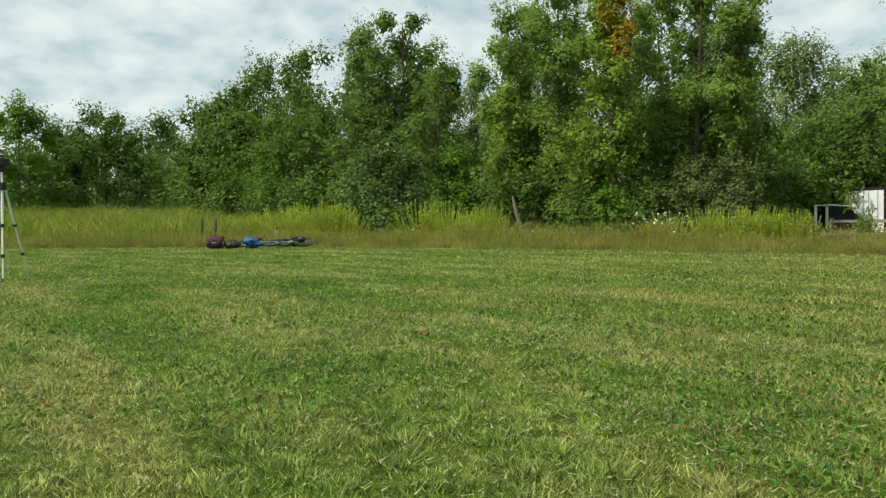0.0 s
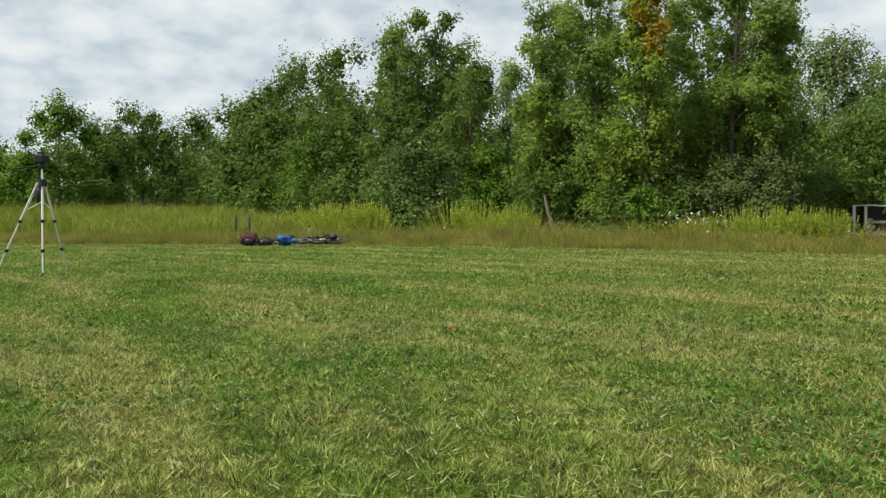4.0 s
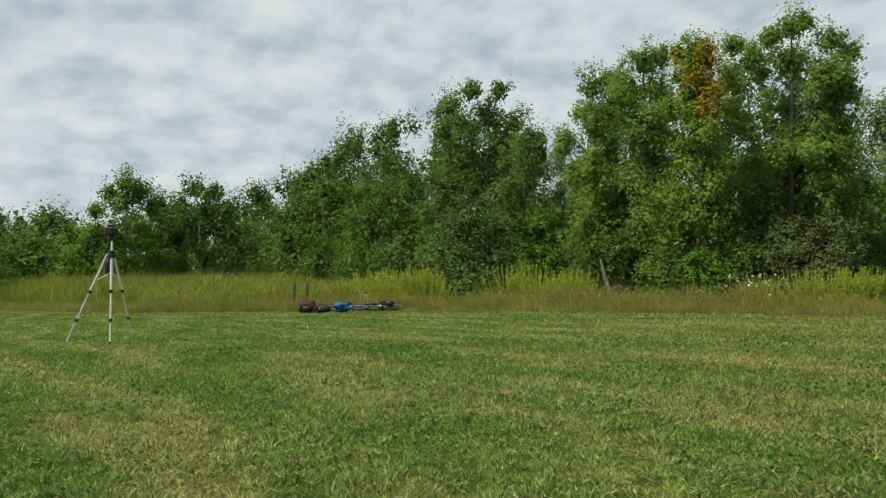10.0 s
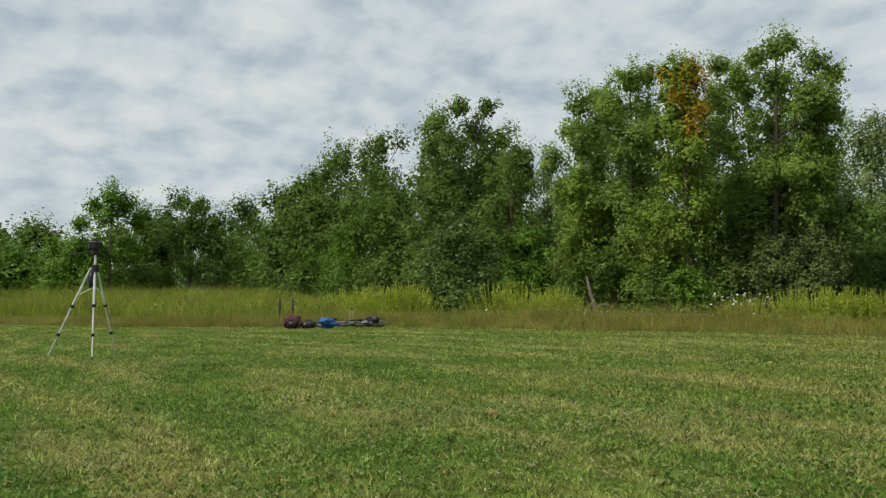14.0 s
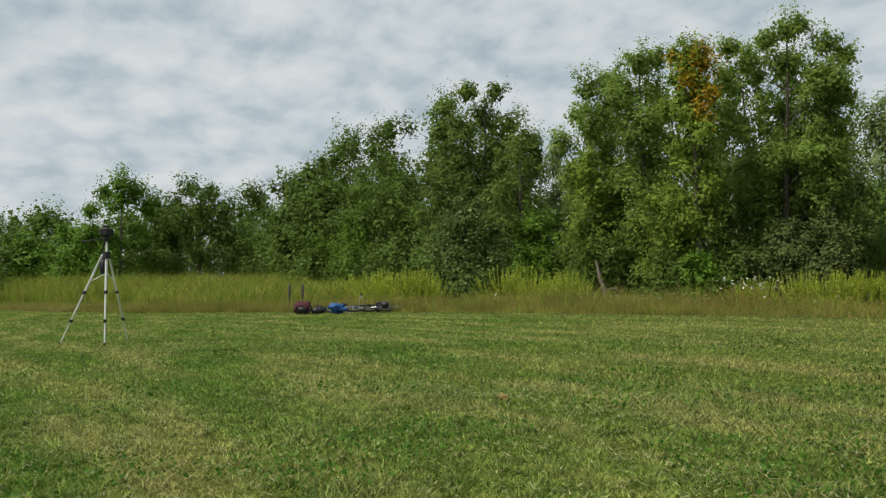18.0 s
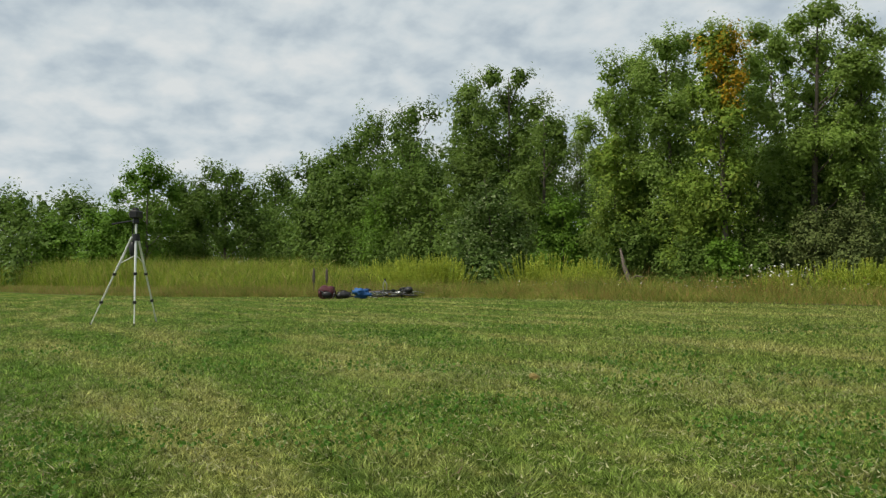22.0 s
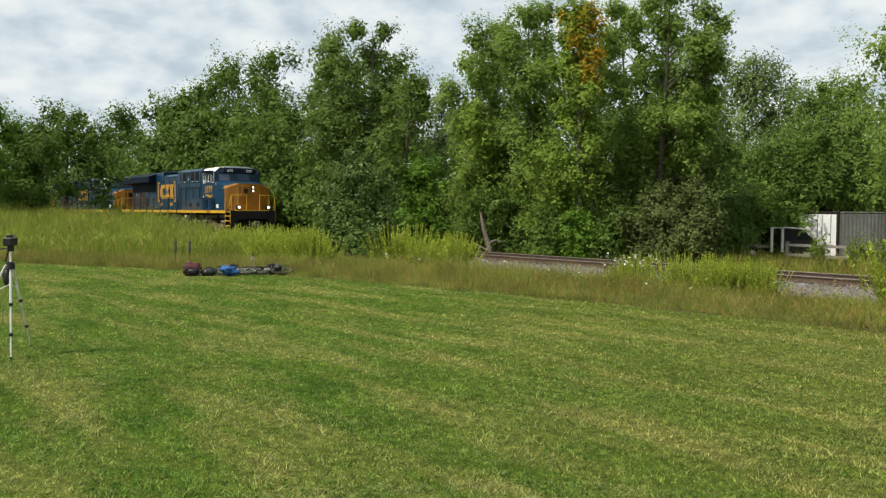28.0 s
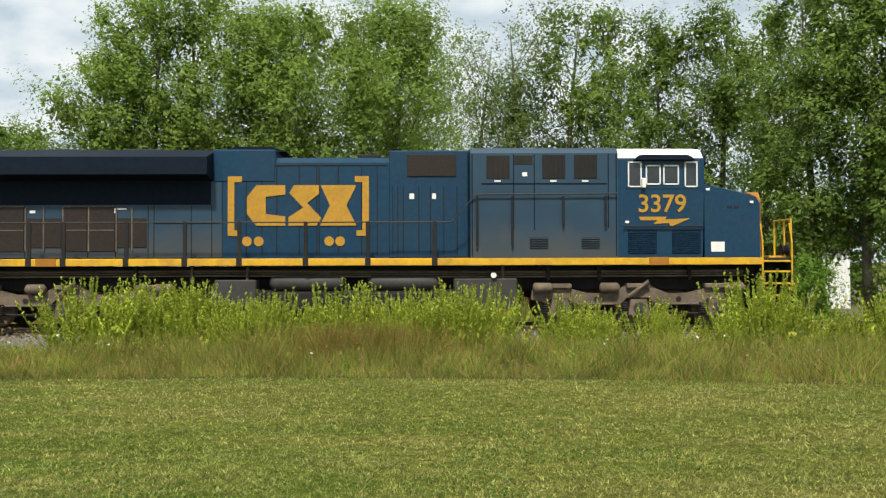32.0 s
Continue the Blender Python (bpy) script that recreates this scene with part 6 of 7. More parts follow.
    build_tree("broadleaf_tree", "dense dark green broadleaf tree", -59.14, 27.57, 4.20, 8.43, 0.1, DARK_LEAF, 0.234, 1915, 96, slim=1.0)
    build_tree("broadleaf_tree", "dense dark green broadleaf tree", -50.23, 27.52, 5.39, 7.41, 0.1, DARK_LEAF, 0.234, 1915, 97, slim=1.0)
    build_tree("broadleaf_tree", "dense dark green broadleaf tree", -43.69, 27.76, 3.88, 6.70, 0.1, DARK_LEAF, 0.234, 1915, 98, slim=1.0)
    build_tree("broadleaf_tree", "dense dark green broadleaf tree", -40.16, 29.37, 4.24, 6.44, 0.1, DARK_LEAF, 0.234, 1915, 99, slim=1.0)
    build_tree("broadleaf_tree", "dense dark green broadleaf tree", -38.18, 31.87, 3.31, 6.44, 0.1, DARK_LEAF, 0.234, 1915, 100, slim=1.0)
    build_tree("broadleaf_tree", "dense dark green broadleaf tree", -36.06, 34.23, 4.58, 6.44, 0.1, DARK_LEAF, 0.234, 1915, 101, slim=1.0)
    build_tree("broadleaf_tree", "dense dark green broadleaf tree", -33.90, 36.35, 3.49, 6.44, 0.1, DARK_LEAF, 0.234, 1915, 102, slim=1.0)
    build_tree("broadleaf_tree", "dense dark green broadleaf tree", -31.67, 38.30, 3.88, 6.44, 0.1, DARK_LEAF, 0.234, 1915, 103, slim=1.0)
    build_tree("broadleaf_tree", "dense dark green broadleaf tree", -30.64, 41.63, 3.05, 6.70, 0.1, DARK_LEAF, 0.234, 1915, 104, slim=1.0)
    build_tree("broadleaf_tree", "dense dark green broadleaf tree", -28.29, 43.25, 4.25, 6.70, 0.1, DARK_LEAF, 0.234, 1915, 105, slim=1.0)
    build_tree("broadleaf_tree", "dense dark green broadleaf tree", -26.06, 44.62, 3.19, 6.70, 0.1, DARK_LEAF, 0.234, 1915, 106, slim=1.0)
    build_tree("broadleaf_tree", "dense dark green broadleaf tree", -39.22, 47.02, 5.72, 9.05, 0.1, DARK_LEAF, 0.234, 3528, 107, slim=1.0)
    build_tree("broadleaf_tree", "dense dark green broadleaf tree", -35.72, 49.68, 5.69, 9.05, 0.1, DARK_LEAF, 0.234, 3528, 108, slim=1.0)
    build_tree("broadleaf_tree", "dense dark green broadleaf tree", -32.20, 51.99, 5.64, 9.05, 0.1, DARK_LEAF, 0.234, 3528, 109, slim=1.0)
    build_tree("broadleaf_tree", "dense dark green broadleaf tree", -28.71, 53.96, 5.58, 9.05, 0.1, DARK_LEAF, 0.234, 3528, 110, slim=1.0)
    build_tree("broadleaf_tree", "dense dark green broadleaf tree", -25.29, 55.62, 5.52, 9.05, 0.1, DARK_LEAF, 0.234, 3528, 111, slim=1.0)
    build_tree("broadleaf_tree", "dense dark green broadleaf tree", -21.87, 47.18, 6.91, 10.27, 0.1, DARK_LEAF, 0.234, 3024, 112, slim=1.0)
    build_tree("broadleaf_tree", "dense dark green broadleaf tree", -17.69, 48.90, 7.07, 10.27, 0.1, DARK_LEAF, 0.234, 3024, 113, slim=1.0)
    build_tree("broadleaf_tree", "dense dark green broadleaf tree", -13.07, 50.33, 7.20, 10.27, 0.1, DARK_LEAF, 0.234, 3024, 114, slim=1.0)
    build_tree("broadleaf_tree", "dense dark green broadleaf tree", -8.08, 51.37, 7.29, 10.27, 0.1, DARK_LEAF, 0.234, 3024, 115, slim=1.0)
    build_tree("broadleaf_tree", "dense dark green broadleaf tree", -2.82, 51.92, 7.34, 10.27, 0.1, DARK_LEAF, 0.234, 3024, 116, slim=1.0)
    build_tree("broadleaf_tree", "dense dark green broadleaf tree", 2.54, 51.94, 7.33, 10.27, 0.1, DARK_LEAF, 0.234, 3024, 117, slim=1.0)
    build_tree("broadleaf_tree", "dense dark green broadleaf tree", 7.83, 51.41, 7.27, 10.27, 0.1, DARK_LEAF, 0.234, 3024, 118, slim=1.0)
    build_tree("broadleaf_tree", "dense dark green broadleaf tree", 12.91, 50.37, 7.17, 10.27, 0.1, DARK_LEAF, 0.234, 3024, 119, slim=1.0)
    build_tree("broadleaf_tree", "dense dark green broadleaf tree", 17.64, 48.92, 7.03, 10.27, 0.1, DARK_LEAF, 0.234, 3024, 120, slim=1.0)
    build_tree("broadleaf_tree", "dense dark green broadleaf tree", 21.94, 47.15, 6.86, 10.27, 0.1, DARK_LEAF, 0.234, 3024, 121, slim=1.0)
    build_tree("broadleaf_tree", "dense dark green broadleaf tree", 25.76, 45.17, 6.67, 10.27, 0.1, DARK_LEAF, 0.234, 3024, 122, slim=1.0)
    build_tree("broadleaf_tree", "dense dark green broadleaf tree", -103.71, 15.71, 11.14, 9.47, 0.3, DARK_LEAF, 0.394, 3570, 123, slim=1.0)
    build_tree("broadleaf_tree", "dense dark green broadleaf tree", -135.91, 26.62, 14.60, 12.50, 0.3, DARK_LEAF, 0.394, 3570, 124, slim=1.0)
    build_tree("broadleaf_tree", "dense dark green broadleaf tree", -113.60, 26.63, 13.72, 10.54, 0.3, DARK_LEAF, 0.394, 3570, 125, slim=1.0)
    build_tree("broadleaf_tree", "dense dark green broadleaf tree", -100.34, 30.40, 12.37, 9.47, 0.3, DARK_LEAF, 0.394, 3570, 126, slim=1.0)
    build_tree("broadleaf_tree", "dense dark green broadleaf tree", -76.02, 27.42, 10.88, 7.31, 0.3, DARK_LEAF, 0.394, 3570, 127, slim=1.0)
    build_tree("broadleaf_tree", "dense dark green broadleaf tree", -66.34, 27.51, 11.18, 6.49, 0.3, DARK_LEAF, 0.328, 3570, 128, slim=1.0)
    build_tree("broadleaf_tree", "dense dark green broadleaf tree", -64.71, 31.11, 13.43, 6.49, 0.3, DARK_LEAF, 0.328, 3570, 129, slim=1.0)
    build_tree("broadleaf_tree", "dense dark green broadleaf tree", -62.37, 35.54, 15.31, 6.49, 0.3, DARK_LEAF, 0.328, 3570, 130, slim=1.0)
    build_tree("broadleaf_tree", "dense dark green broadleaf tree", -59.99, 39.39, 16.58, 6.49, 0.3, DARK_LEAF, 0.328, 3570, 131, slim=1.0)
    build_tree("broadleaf_tree", "dense dark green broadleaf tree", -58.77, 41.17, 12.74, 6.49, 0.3, DARK_LEAF, 0.328, 3570, 132, slim=1.0)
    build_tree("broadleaf_tree", "dense dark green broadleaf tree", -55.64, 45.28, 12.56, 6.49, 0.3, DARK_LEAF, 0.328, 3570, 133, slim=1.0)
    build_tree("broadleaf_tree", "dense dark green broadleaf tree", -53.65, 47.60, 17.65, 6.49, 0.3, DARK_LEAF, 0.328, 3570, 134, slim=1.0)
    build_tree("broadleaf_tree", "dense dark green broadleaf tree", -51.02, 50.40, 18.13, 6.49, 0.3, DARK_LEAF, 0.328, 3570, 135, slim=1.0)
    build_tree("broadleaf_tree", "dense dark green broadleaf tree", -47.98, 53.29, 18.27, 6.49, 0.3, DARK_LEAF, 0.328, 3570, 136, slim=1.0)
    build_tree("broadleaf_tree", "dense dark green broadleaf tree", -45.53, 55.39, 19.88, 6.49, 0.3, DARK_LEAF, 0.328, 3570, 137, slim=1.0)
    build_tree("broadleaf_tree", "dense dark green broadleaf tree", -43.28, 57.15, 20.02, 6.49, 0.3, DARK_LEAF, 0.328, 3570, 138, slim=1.0)
    build_tree("broadleaf_tree", "dense dark green broadleaf tree", -41.24, 58.63, 14.13, 6.49, 0.3, DARK_LEAF, 0.328, 3570, 139, slim=1.0)


build_woods()



def build_marked_trees():
    """Trees that stand out, each with its own crown."""
    tall = "tall open-crowned cottonwood with pale limbs showing"
    build_tree("cottonwood_tree", tall, -23.5, 30.6, 13.4, 5, 4, POPLAR_LEAF, 0.115, 27000, 211, limbs=1.0, lobes=fan(-37.4, (
        (0.25, 12.3, 0.75), (-0.6, 12.2, 0.6), (0.75, 12.8, 0.5), (-2.1, 11.9, 0.6), (-2.2, 10.6, 0.9), (-1.2, 11.2, 0.8), (0.1, 10.9, 0.9), (-0.1, 9.1, 1.0), (1.85, 11.6, 0.75), (2.5, 11.0, 0.55),
        (1.6, 10.0, 0.9), (2.4, 9.4, 0.6), (1.35, 8.5, 0.9), (-1.8, 8.4, 1.1), (-0.4, 6.9, 1.2), (1.1, 6.9, 1.0), (-1.6, 6.0, 1.1), (0.4, 5.0, 1.1), (-0.9, 4.2, 1.0), (1.5, 5.2, 0.9))))
    build_tree("cottonwood_tree", tall, -42.6, 27.2, 14.5, 7, 3, MID_LEAF, 0.14, 26000, 212, limbs=0.9, lobes=fan(-57.4, (
        (-0.85, 13.5, 0.8), (0.85, 13.7, 0.75), (0, 12.4, 1.2), (-2.2, 12.5, 0.8), (-2.7, 11.2, 0.8), (-1.4, 11.0, 1.3), (1.7, 11.6, 0.9), (2.2, 10.2, 0.9), (3.2, 10.3, 0.6), (0.7, 9.7, 1.3),
        (3.1, 9.0, 0.7), (-1.4, 8.6, 1.5), (1.4, 7.6, 1.4), (-0.3, 6.2, 1.6), (-2.4, 7.3, 1.4), (2.6, 6.2, 1.0), (-1.7, 3.9, 1.5), (0.7, 3.9, 1.5), (2.4, 4.0, 1.1))))
    build_tree("cottonwood_tree", tall, -32.9, 27.9, 12.6, 5, 2, POPLAR_LEAF, 0.12, 18000, 213, limbs=0.8, lobes=fan(-50, (
        (-0.25, 11.5, 0.95), (0.9, 12.2, 0.85), (-0.9, 10.5, 0.75), (0.9, 10.9, 1.1), (-0.2, 9.4, 1.2), (-1.7, 8.7, 0.75), (0.5, 7.8, 1.2), (-1.4, 7.1, 0.85), (1.0, 6.0, 1.2), (-0.4, 5.4, 1.1), (0.4, 3.6, 1.2), (-1.2, 3.4, 0.9))))
    build_tree("cottonwood_tree", tall, -30.3, 28.8, 13, 5, 2, POPLAR_LEAF, 0.12, 18000, 214, limbs=0.8, lobes=fan(-46, (
        (-0.1, 12.4, 0.85), (0.75, 12.7, 0.7), (0.5, 11.2, 1.0), (-0.8, 11.0, 1.1), (0.7, 9.9, 1.1), (-0.3, 9.0, 1.2), (0.3, 7.7, 1.2), (1.3, 8.4, 0.8), (-0.8, 6.4, 1.2), (0.7, 5.8, 1.1), (0, 4.2, 1.2))))
    build_tree("broadleaf_tree", "bright green tree with flat layered crown above the reeds", -59.3, 8.45, 8.9, 5, 2, BRIGHT_LEAF, 0.16, 8000, 215, limbs=1.0, lobes=fan(-81, (
        (0, 8.3, 0.9), (0.9, 7.9, 0.8), (-0.9, 7.8, 0.8), (-1.7, 6.5, 0.75), (1.6, 6.8, 0.75), (0, 7.2, 0.8), (-2.2, 4.8, 0.95), (-0.5, 4.4, 0.9), (1.3, 4.4, 0.9), (-2.9, 3.2, 1.0), (-1.3, 2.8, 1.0), (0.6, 2.6, 1.0))))
    build_tree("broadleaf_tree", "round-headed dark green tree above the reeds", -60.25, 14.04, 9.0, 6, 2, DARK_LEAF, 0.16, 11000, 216, limbs=1.0, lobes=fan(-76, (
        (-0.6, 8.2, 0.9), (0.7, 8.1, 0.9), (-1.8, 7.0, 1.1), (1.8, 6.9, 1.1), (0, 6.8, 1.2), (-0.9, 5.4, 1.2), (1.2, 5.4, 1.2), (-2.5, 5.0, 1.2), (2.6, 4.8, 1.2), (-2.2, 3.0, 1.3), (0.2, 3.4, 1.2), (2.3, 2.8, 1.3))))
    build_tree("shrub", "dense upright pear-like shrub with pale leaf undersides before the railway", -27.4, 16.6, 4.9, 3.6, 0.3, SHRUB_LEAF, 0.095, 17000, 201, slim=1.1, category="shrub", clump=6, limbs=1.0, lobes=fan(-58, (
        (0, 1.0, 1.1), (-0.85, 1.2, 0.95), (0.9, 1.1, 0.95), (-0.4, 1.9, 1.05), (0.5, 1.9, 1.0), (-0.95, 2.2, 0.68), (0.9, 2.4, 0.72), (-0.15, 2.8, 0.95), (0.5, 3.1, 0.66), (-0.6, 3.2, 0.56),
        (-0.05, 3.65, 0.66), (0.35, 4.0, 0.42), (-0.2, 4.3, 0.4), (0.1, 4.65, 0.24), (-1.3, 0.9, 0.6), (1.4, 0.85, 0.55), (1.0, 3.1, 0.33), (-1.0, 3.0, 0.33))))
    build_tree("cottonwood_tree", "cottonwood with a yellow-orange turning side beside the railway", -25.14, 26.75, 11.85, 2.6, 3.0, YELLOWGREEN_LEAF, 0.13, 11000, 202, slim=0.9, limbs=0.8,
               extra=([(0.72, -0.03, 10.75, 0.34, 0.4, 0.6), (0.95, 0.05, 10.1, 0.42, 0.4, 0.7), (0.85, 0.07, 9.4, 0.42, 0.4, 0.6), (0.75, -0.35, 8.75, 0.4, 0.3, 0.5), (0.95, -0.3, 8.2, 0.35, 0.3, 0.4), (-0.35, -0.4, 11.0, 0.3, 0.3, 0.5), (0.6, -0.6, 9.9, 0.4, 0.3, 0.6)], GOLD_LEAF, 2800))
    snag = thing("dead_tree", "grey leaning dead trunk with broken limbs", "tree", at=pose(-29.56, 25.3, -0.6))
    part("trunk", Shape().tube([(0.3, 0, 0), (0.15, 0.05, 0.6), (-0.35, 0.1, 1.5), (-0.6, 0.1, 2.3)], [0.17, 0.14, 0.1, 0.04], 8), BARK, snag, smooth=True)
    part("limb", Shape().tube([(0.1, 0, 0.8), (0.5, 0.1, 1.0), (0.95, 0.1, 0.95)], [0.07, 0.05, 0.02], 6), BARK, snag)
    part("limb", Shape().tube([(0.1, 0, 0.5), (-0.7, -0.1, 0.75), (-1.2, -0.1, 0.8)], [0.06, 0.04, 0.015], 6), BARK, snag)
    for k, (x, y, h) in enumerate(((-38.5, 42, 9.5), (-37.2, 43, 10.5), (-36.0, 42, 8.5))):
        bare = thing("bare_tree", "thin leafless tree showing against the sky", "tree", at=pose(x, y, -0.8))
        s = Shape().tube([(0, 0, 0), (0.1, 0, h * 0.5), (0.3 - 0.3 * k, 0, h)], [0.1, 0.06, 0.01], 6)
        r = random.Random(k)
        for _ in range(14):
            z = h * r.uniform(0.35, 0.95)
            s.tube([(0.1, 0, z), (0.1 + r.uniform(-0.7, 0.7), r.uniform(-0.4, 0.4), z + r.uniform(0.3, 1.1))], [0.025, 0.006], 4, False)
        part("trunk", s, PALE_BARK, bare)


build_marked_trees()


# ---- yard behind the railway ----
def corrugated(x0, x1, z0, z1, y, pitch=0.2, deep=0.035):
    s = Shape()
    n = int((x1 - x0) / pitch * 4)
    for i in range(n + 1):
        x = x0 + (x1 - x0) * i / n
        d = deep * (0, 1, 1, 0)[i % 4]
        s.v += [(x, y - d, z0), (x, y - d, z1)]
    s.f = [(2 * i, 2 * i + 2, 2 * i + 3, 2 * i + 1) for i in range(n)]
    k = len(s.v)
    s.v += [(x, yy + 0.08, z) for (x, yy, z) in s.v]
    s.f += [(k + 2 * i, k + 2 * i + 1, k + 2 * i + 3, k + 2 * i + 2) for i in range(n)]
    s.f += [(2 * i + 1, 2 * i + 3, k + 2 * i + 3, k + 2 * i + 1) for i in range(n)]
    return s


def build_sheds():
    z0 = -0.72
    shed = thing("metal_shed", "long white corrugated metal shed with stained walls", "shed", at=pose(-12.2, 44.0, z0))
    part("wall", corrugated(-5.6, 5.8, 0, 3.1, 0), STEEL_WHITE, shed)
    part("wall", Shape().box(-6.2, -6.1, 0.1, 9, 0, 3.1, 0.01), STEEL_WHITE, shed)
    part("wall", Shape().box(6.1, 6.2, 0.1, 9, 0, 3.1, 0.01), STEEL_WHITE, shed)
    part("wall", Shape().box(-5.6, 5.8, 8.95, 9.05, 0, 3.1, 0.01), STEEL_WHITE, shed)
    r = Shape()
    r.add([(-6.5, -0.45, 3.1), (6.5, -0.45, 3.1), (6.5, 4.5, 4.3), (-6.5, 4.5, 4.3), (-6.5, 9.5, 3.1), (6.5, 9.5, 3.1),
           (-6.5, -0.45, 3.02), (6.5, -0.45, 3.02), (6.5, 4.5, 4.2), (-6.5, 4.5, 4.2), (-6.5, 9.5, 3.02), (6.5, 9.5, 3.02)],
          [(0, 1, 2, 3), (3, 2, 5, 4), (7, 6, 9, 8), (8, 9, 10, 11), (0, 6, 7, 1), (4, 5, 11, 10), (0, 3, 9, 6), (3, 4, 10, 9), (1, 7, 8, 2), (2, 8, 11, 5)])
    rf = part("roof", r, STEEL_WHITE, shed, "pale metal roof")
    for k in range(26):
        x = -6.4 + k * 0.51
        part("roof_rib", Shape().tube([(x, -0.44, 3.13), (x, 4.5, 4.33)], 0.03, 5), STEEL_WHITE, rf)
    gable = Shape().add([(6.1, 0.05, 3.08), (6.1, 9.0, 3.08), (6.1, 4.5, 4.2), (6.2, 0.05, 3.08), (6.2, 9.0, 3.08), (6.2, 4.5, 4.2)], [(0, 2, 1), (3, 4, 5), (0, 1, 4, 3), (1, 2, 5, 4), (2, 0, 3, 5)])
    part("gable", gable, STEEL_WHITE, shed, "white metal gable sheet")
    part("door_rail", Shape().box(-2.6, 0.9, -0.12, -0.06, 1.82, 1.9, 0.01), BLACK, shed, "dark sliding-door rail")
    part("corner_sheet", Shape().box(5.8, 6.1, -0.02, 0.06, 0, 3.1, 0.01), STEEL_WHITE, shed)
    # the upper sheets overlap the lower ones with a wavy edge
    upper = part("upper_sheet", Shape().box(-5.9, 6.0, -0.13, -0.09, 2.45, 3.0, 0.008), STEEL_WHITE, shed, "upper wall sheet with a wavy lower edge")
    for k in range(30):
        part("scallop", Shape().disc((-5.7 + k * 0.4, -0.11, 2.45), (0, 1, 0), 0.1, 0.038, 12), STEEL_WHITE, upper)
        if k % 3 == 1:
            part("rust_hole", Shape().disc((-5.5 + k * 0.4, -0.135, 2.72 + 0.05 * (k % 2)), (0, 1, 0), 0.07, 0.012, 10), BLACK, upper, "dark hole in the sheet")
    r5 = random.Random(52)
    for x, w in ((2.0, 0.22), (2.45, 0.3), (2.9, 0.16), (3.3, 0.2), (4.4, 0.16), (-4.8, 0.4), (-1.4, 0.2), (-3.6, 0.3)):
        part("panel_patch", Shape().box(x, x + w, -0.07, -0.05, 0.2, r5.uniform(1.7, 2.4), 0.006), CONTAINER, shed, "grey stained wall sheet")

    low = thing("lean_to_shed", "low white metal lean-to with an open dark front", "shed", at=pose(2.5, 45.5, z0))
    part("wall", corrugated(-5.2, 1.7, 0, 2.2, 0), STEEL_WHITE, low)
    part("wall", Shape().box(1.7, 1.8, -0.05, 5, 0, 2.2, 0.01).box(6.4, 6.5, -0.05, 5, 0, 2.2, 0.01).box(-5.2, 6.5, 4.95, 5.05, 0, 2.2, 0.01), STEEL_WHITE, low)
    part("fascia", Shape().box(-0.3, 6.7, -0.3, -0.2, 2.15, 2.45, 0.02), STEEL_WHITE, low, "white roof fascia")
    part("roof", Shape().box(-5.3, 6.7, -0.2, 5.3, 2.3, 2.4, 0.02), STEEL_WHITE, low)
    for x in (2.9, 4.9):
        part("post", Shape().box(x, x + 0.12, -0.15, -0.03, 0, 2.2, 0.01), GREY_WOOD, low)

    hut = thing("white_hut", "small white corrugated hut with a scalloped roof edge", "shed", at=pose(20.2, 41.4, z0))
    part("wall", corrugated(-1.15, 1.15, 0, 3.0, 0), STEEL_WHITE, hut)
    part("wall", Shape().box(-1.15, -1.07, 0.1, 3, 0, 3.0, 0.01).box(1.07, 1.15, 0.1, 3, 0, 3.0, 0.01).box(-1.15, 1.15, 2.95, 3.05, 0, 3.0, 0.01), STEEL_WHITE, hut)
    part("roof", Shape().box(-1.3, 1.3, -0.25, 3.2, 3.0, 3.08, 0.02), STEEL_WHITE, hut)
    sc = Shape()
    for k in range(8):
        sc.disc((-1.15 + k * 0.29, -0.27, 3.0), (0, 1, 0), 0.12, 0.04, 10)
    part("scalloped_edge", sc, BLACK, hut)


build_sheds()


def build_container():
    c = thing("shipping_container", "weathered grey shipping container with white end doors", "container", at=pose(-19.90, 40.3, -0.72, 0, 0, 78))
    L, W, H = 6.06, 2.44, 2.55
    side = corrugated(0, L, 0.12, H - 0.1, -0.0, 0.28, 0.01)
    part("side_wall", side, CONTAINER, c, "faded grey corrugated side")
    part("side_wall", Shape().box(0, L, W - 0.05, W, 0.1, H - 0.1, 0.01), CONTAINER, c)
    part("end_wall", Shape().box(L - 0.05, L, 0, W, 0.1, H - 0.1, 0.01), CONTAINER, c)
    part("roof", Shape().box(0, L, 0, W, H - 0.06, H, 0.01), CONTAINER, c)
    part("floor", Shape().box(0, L, 0, W, 0.02, 0.14, 0.01), CONTAINER, c)
    for a, b in ((0.06, W / 2 - 0.02), (W / 2 + 0.02, W - 0.06)):
        d = part("door", Shape().box(-0.05, 0.0, a, b, 0.16, H - 0.14, 0.012), STEEL_WHITE, c, "white painted container door")
        for q in (0.3, 0.75):
            y = a + (b - a) * q
            part("lock_rod", Shape().tube([(-0.08, y, 0.18), (-0.08, y, H - 0.16)], 0.018, 6), CONTAINER, d)
    fr = Shape()
    for y in (0.0, W - 0.08):
        fr.box(-0.06, 0.06, y - 0.02, y + 0.1, 0, H, 0.01)
    fr.box(-0.06, 0.06, 0, W, H - 0.12, H + 0.01, 0.01).box(-0.06, 0.06, 0, W, 0, 0.14, 0.01)
    part("door_frame", fr, RUST, c, "rusty dark door frame")


build_container()


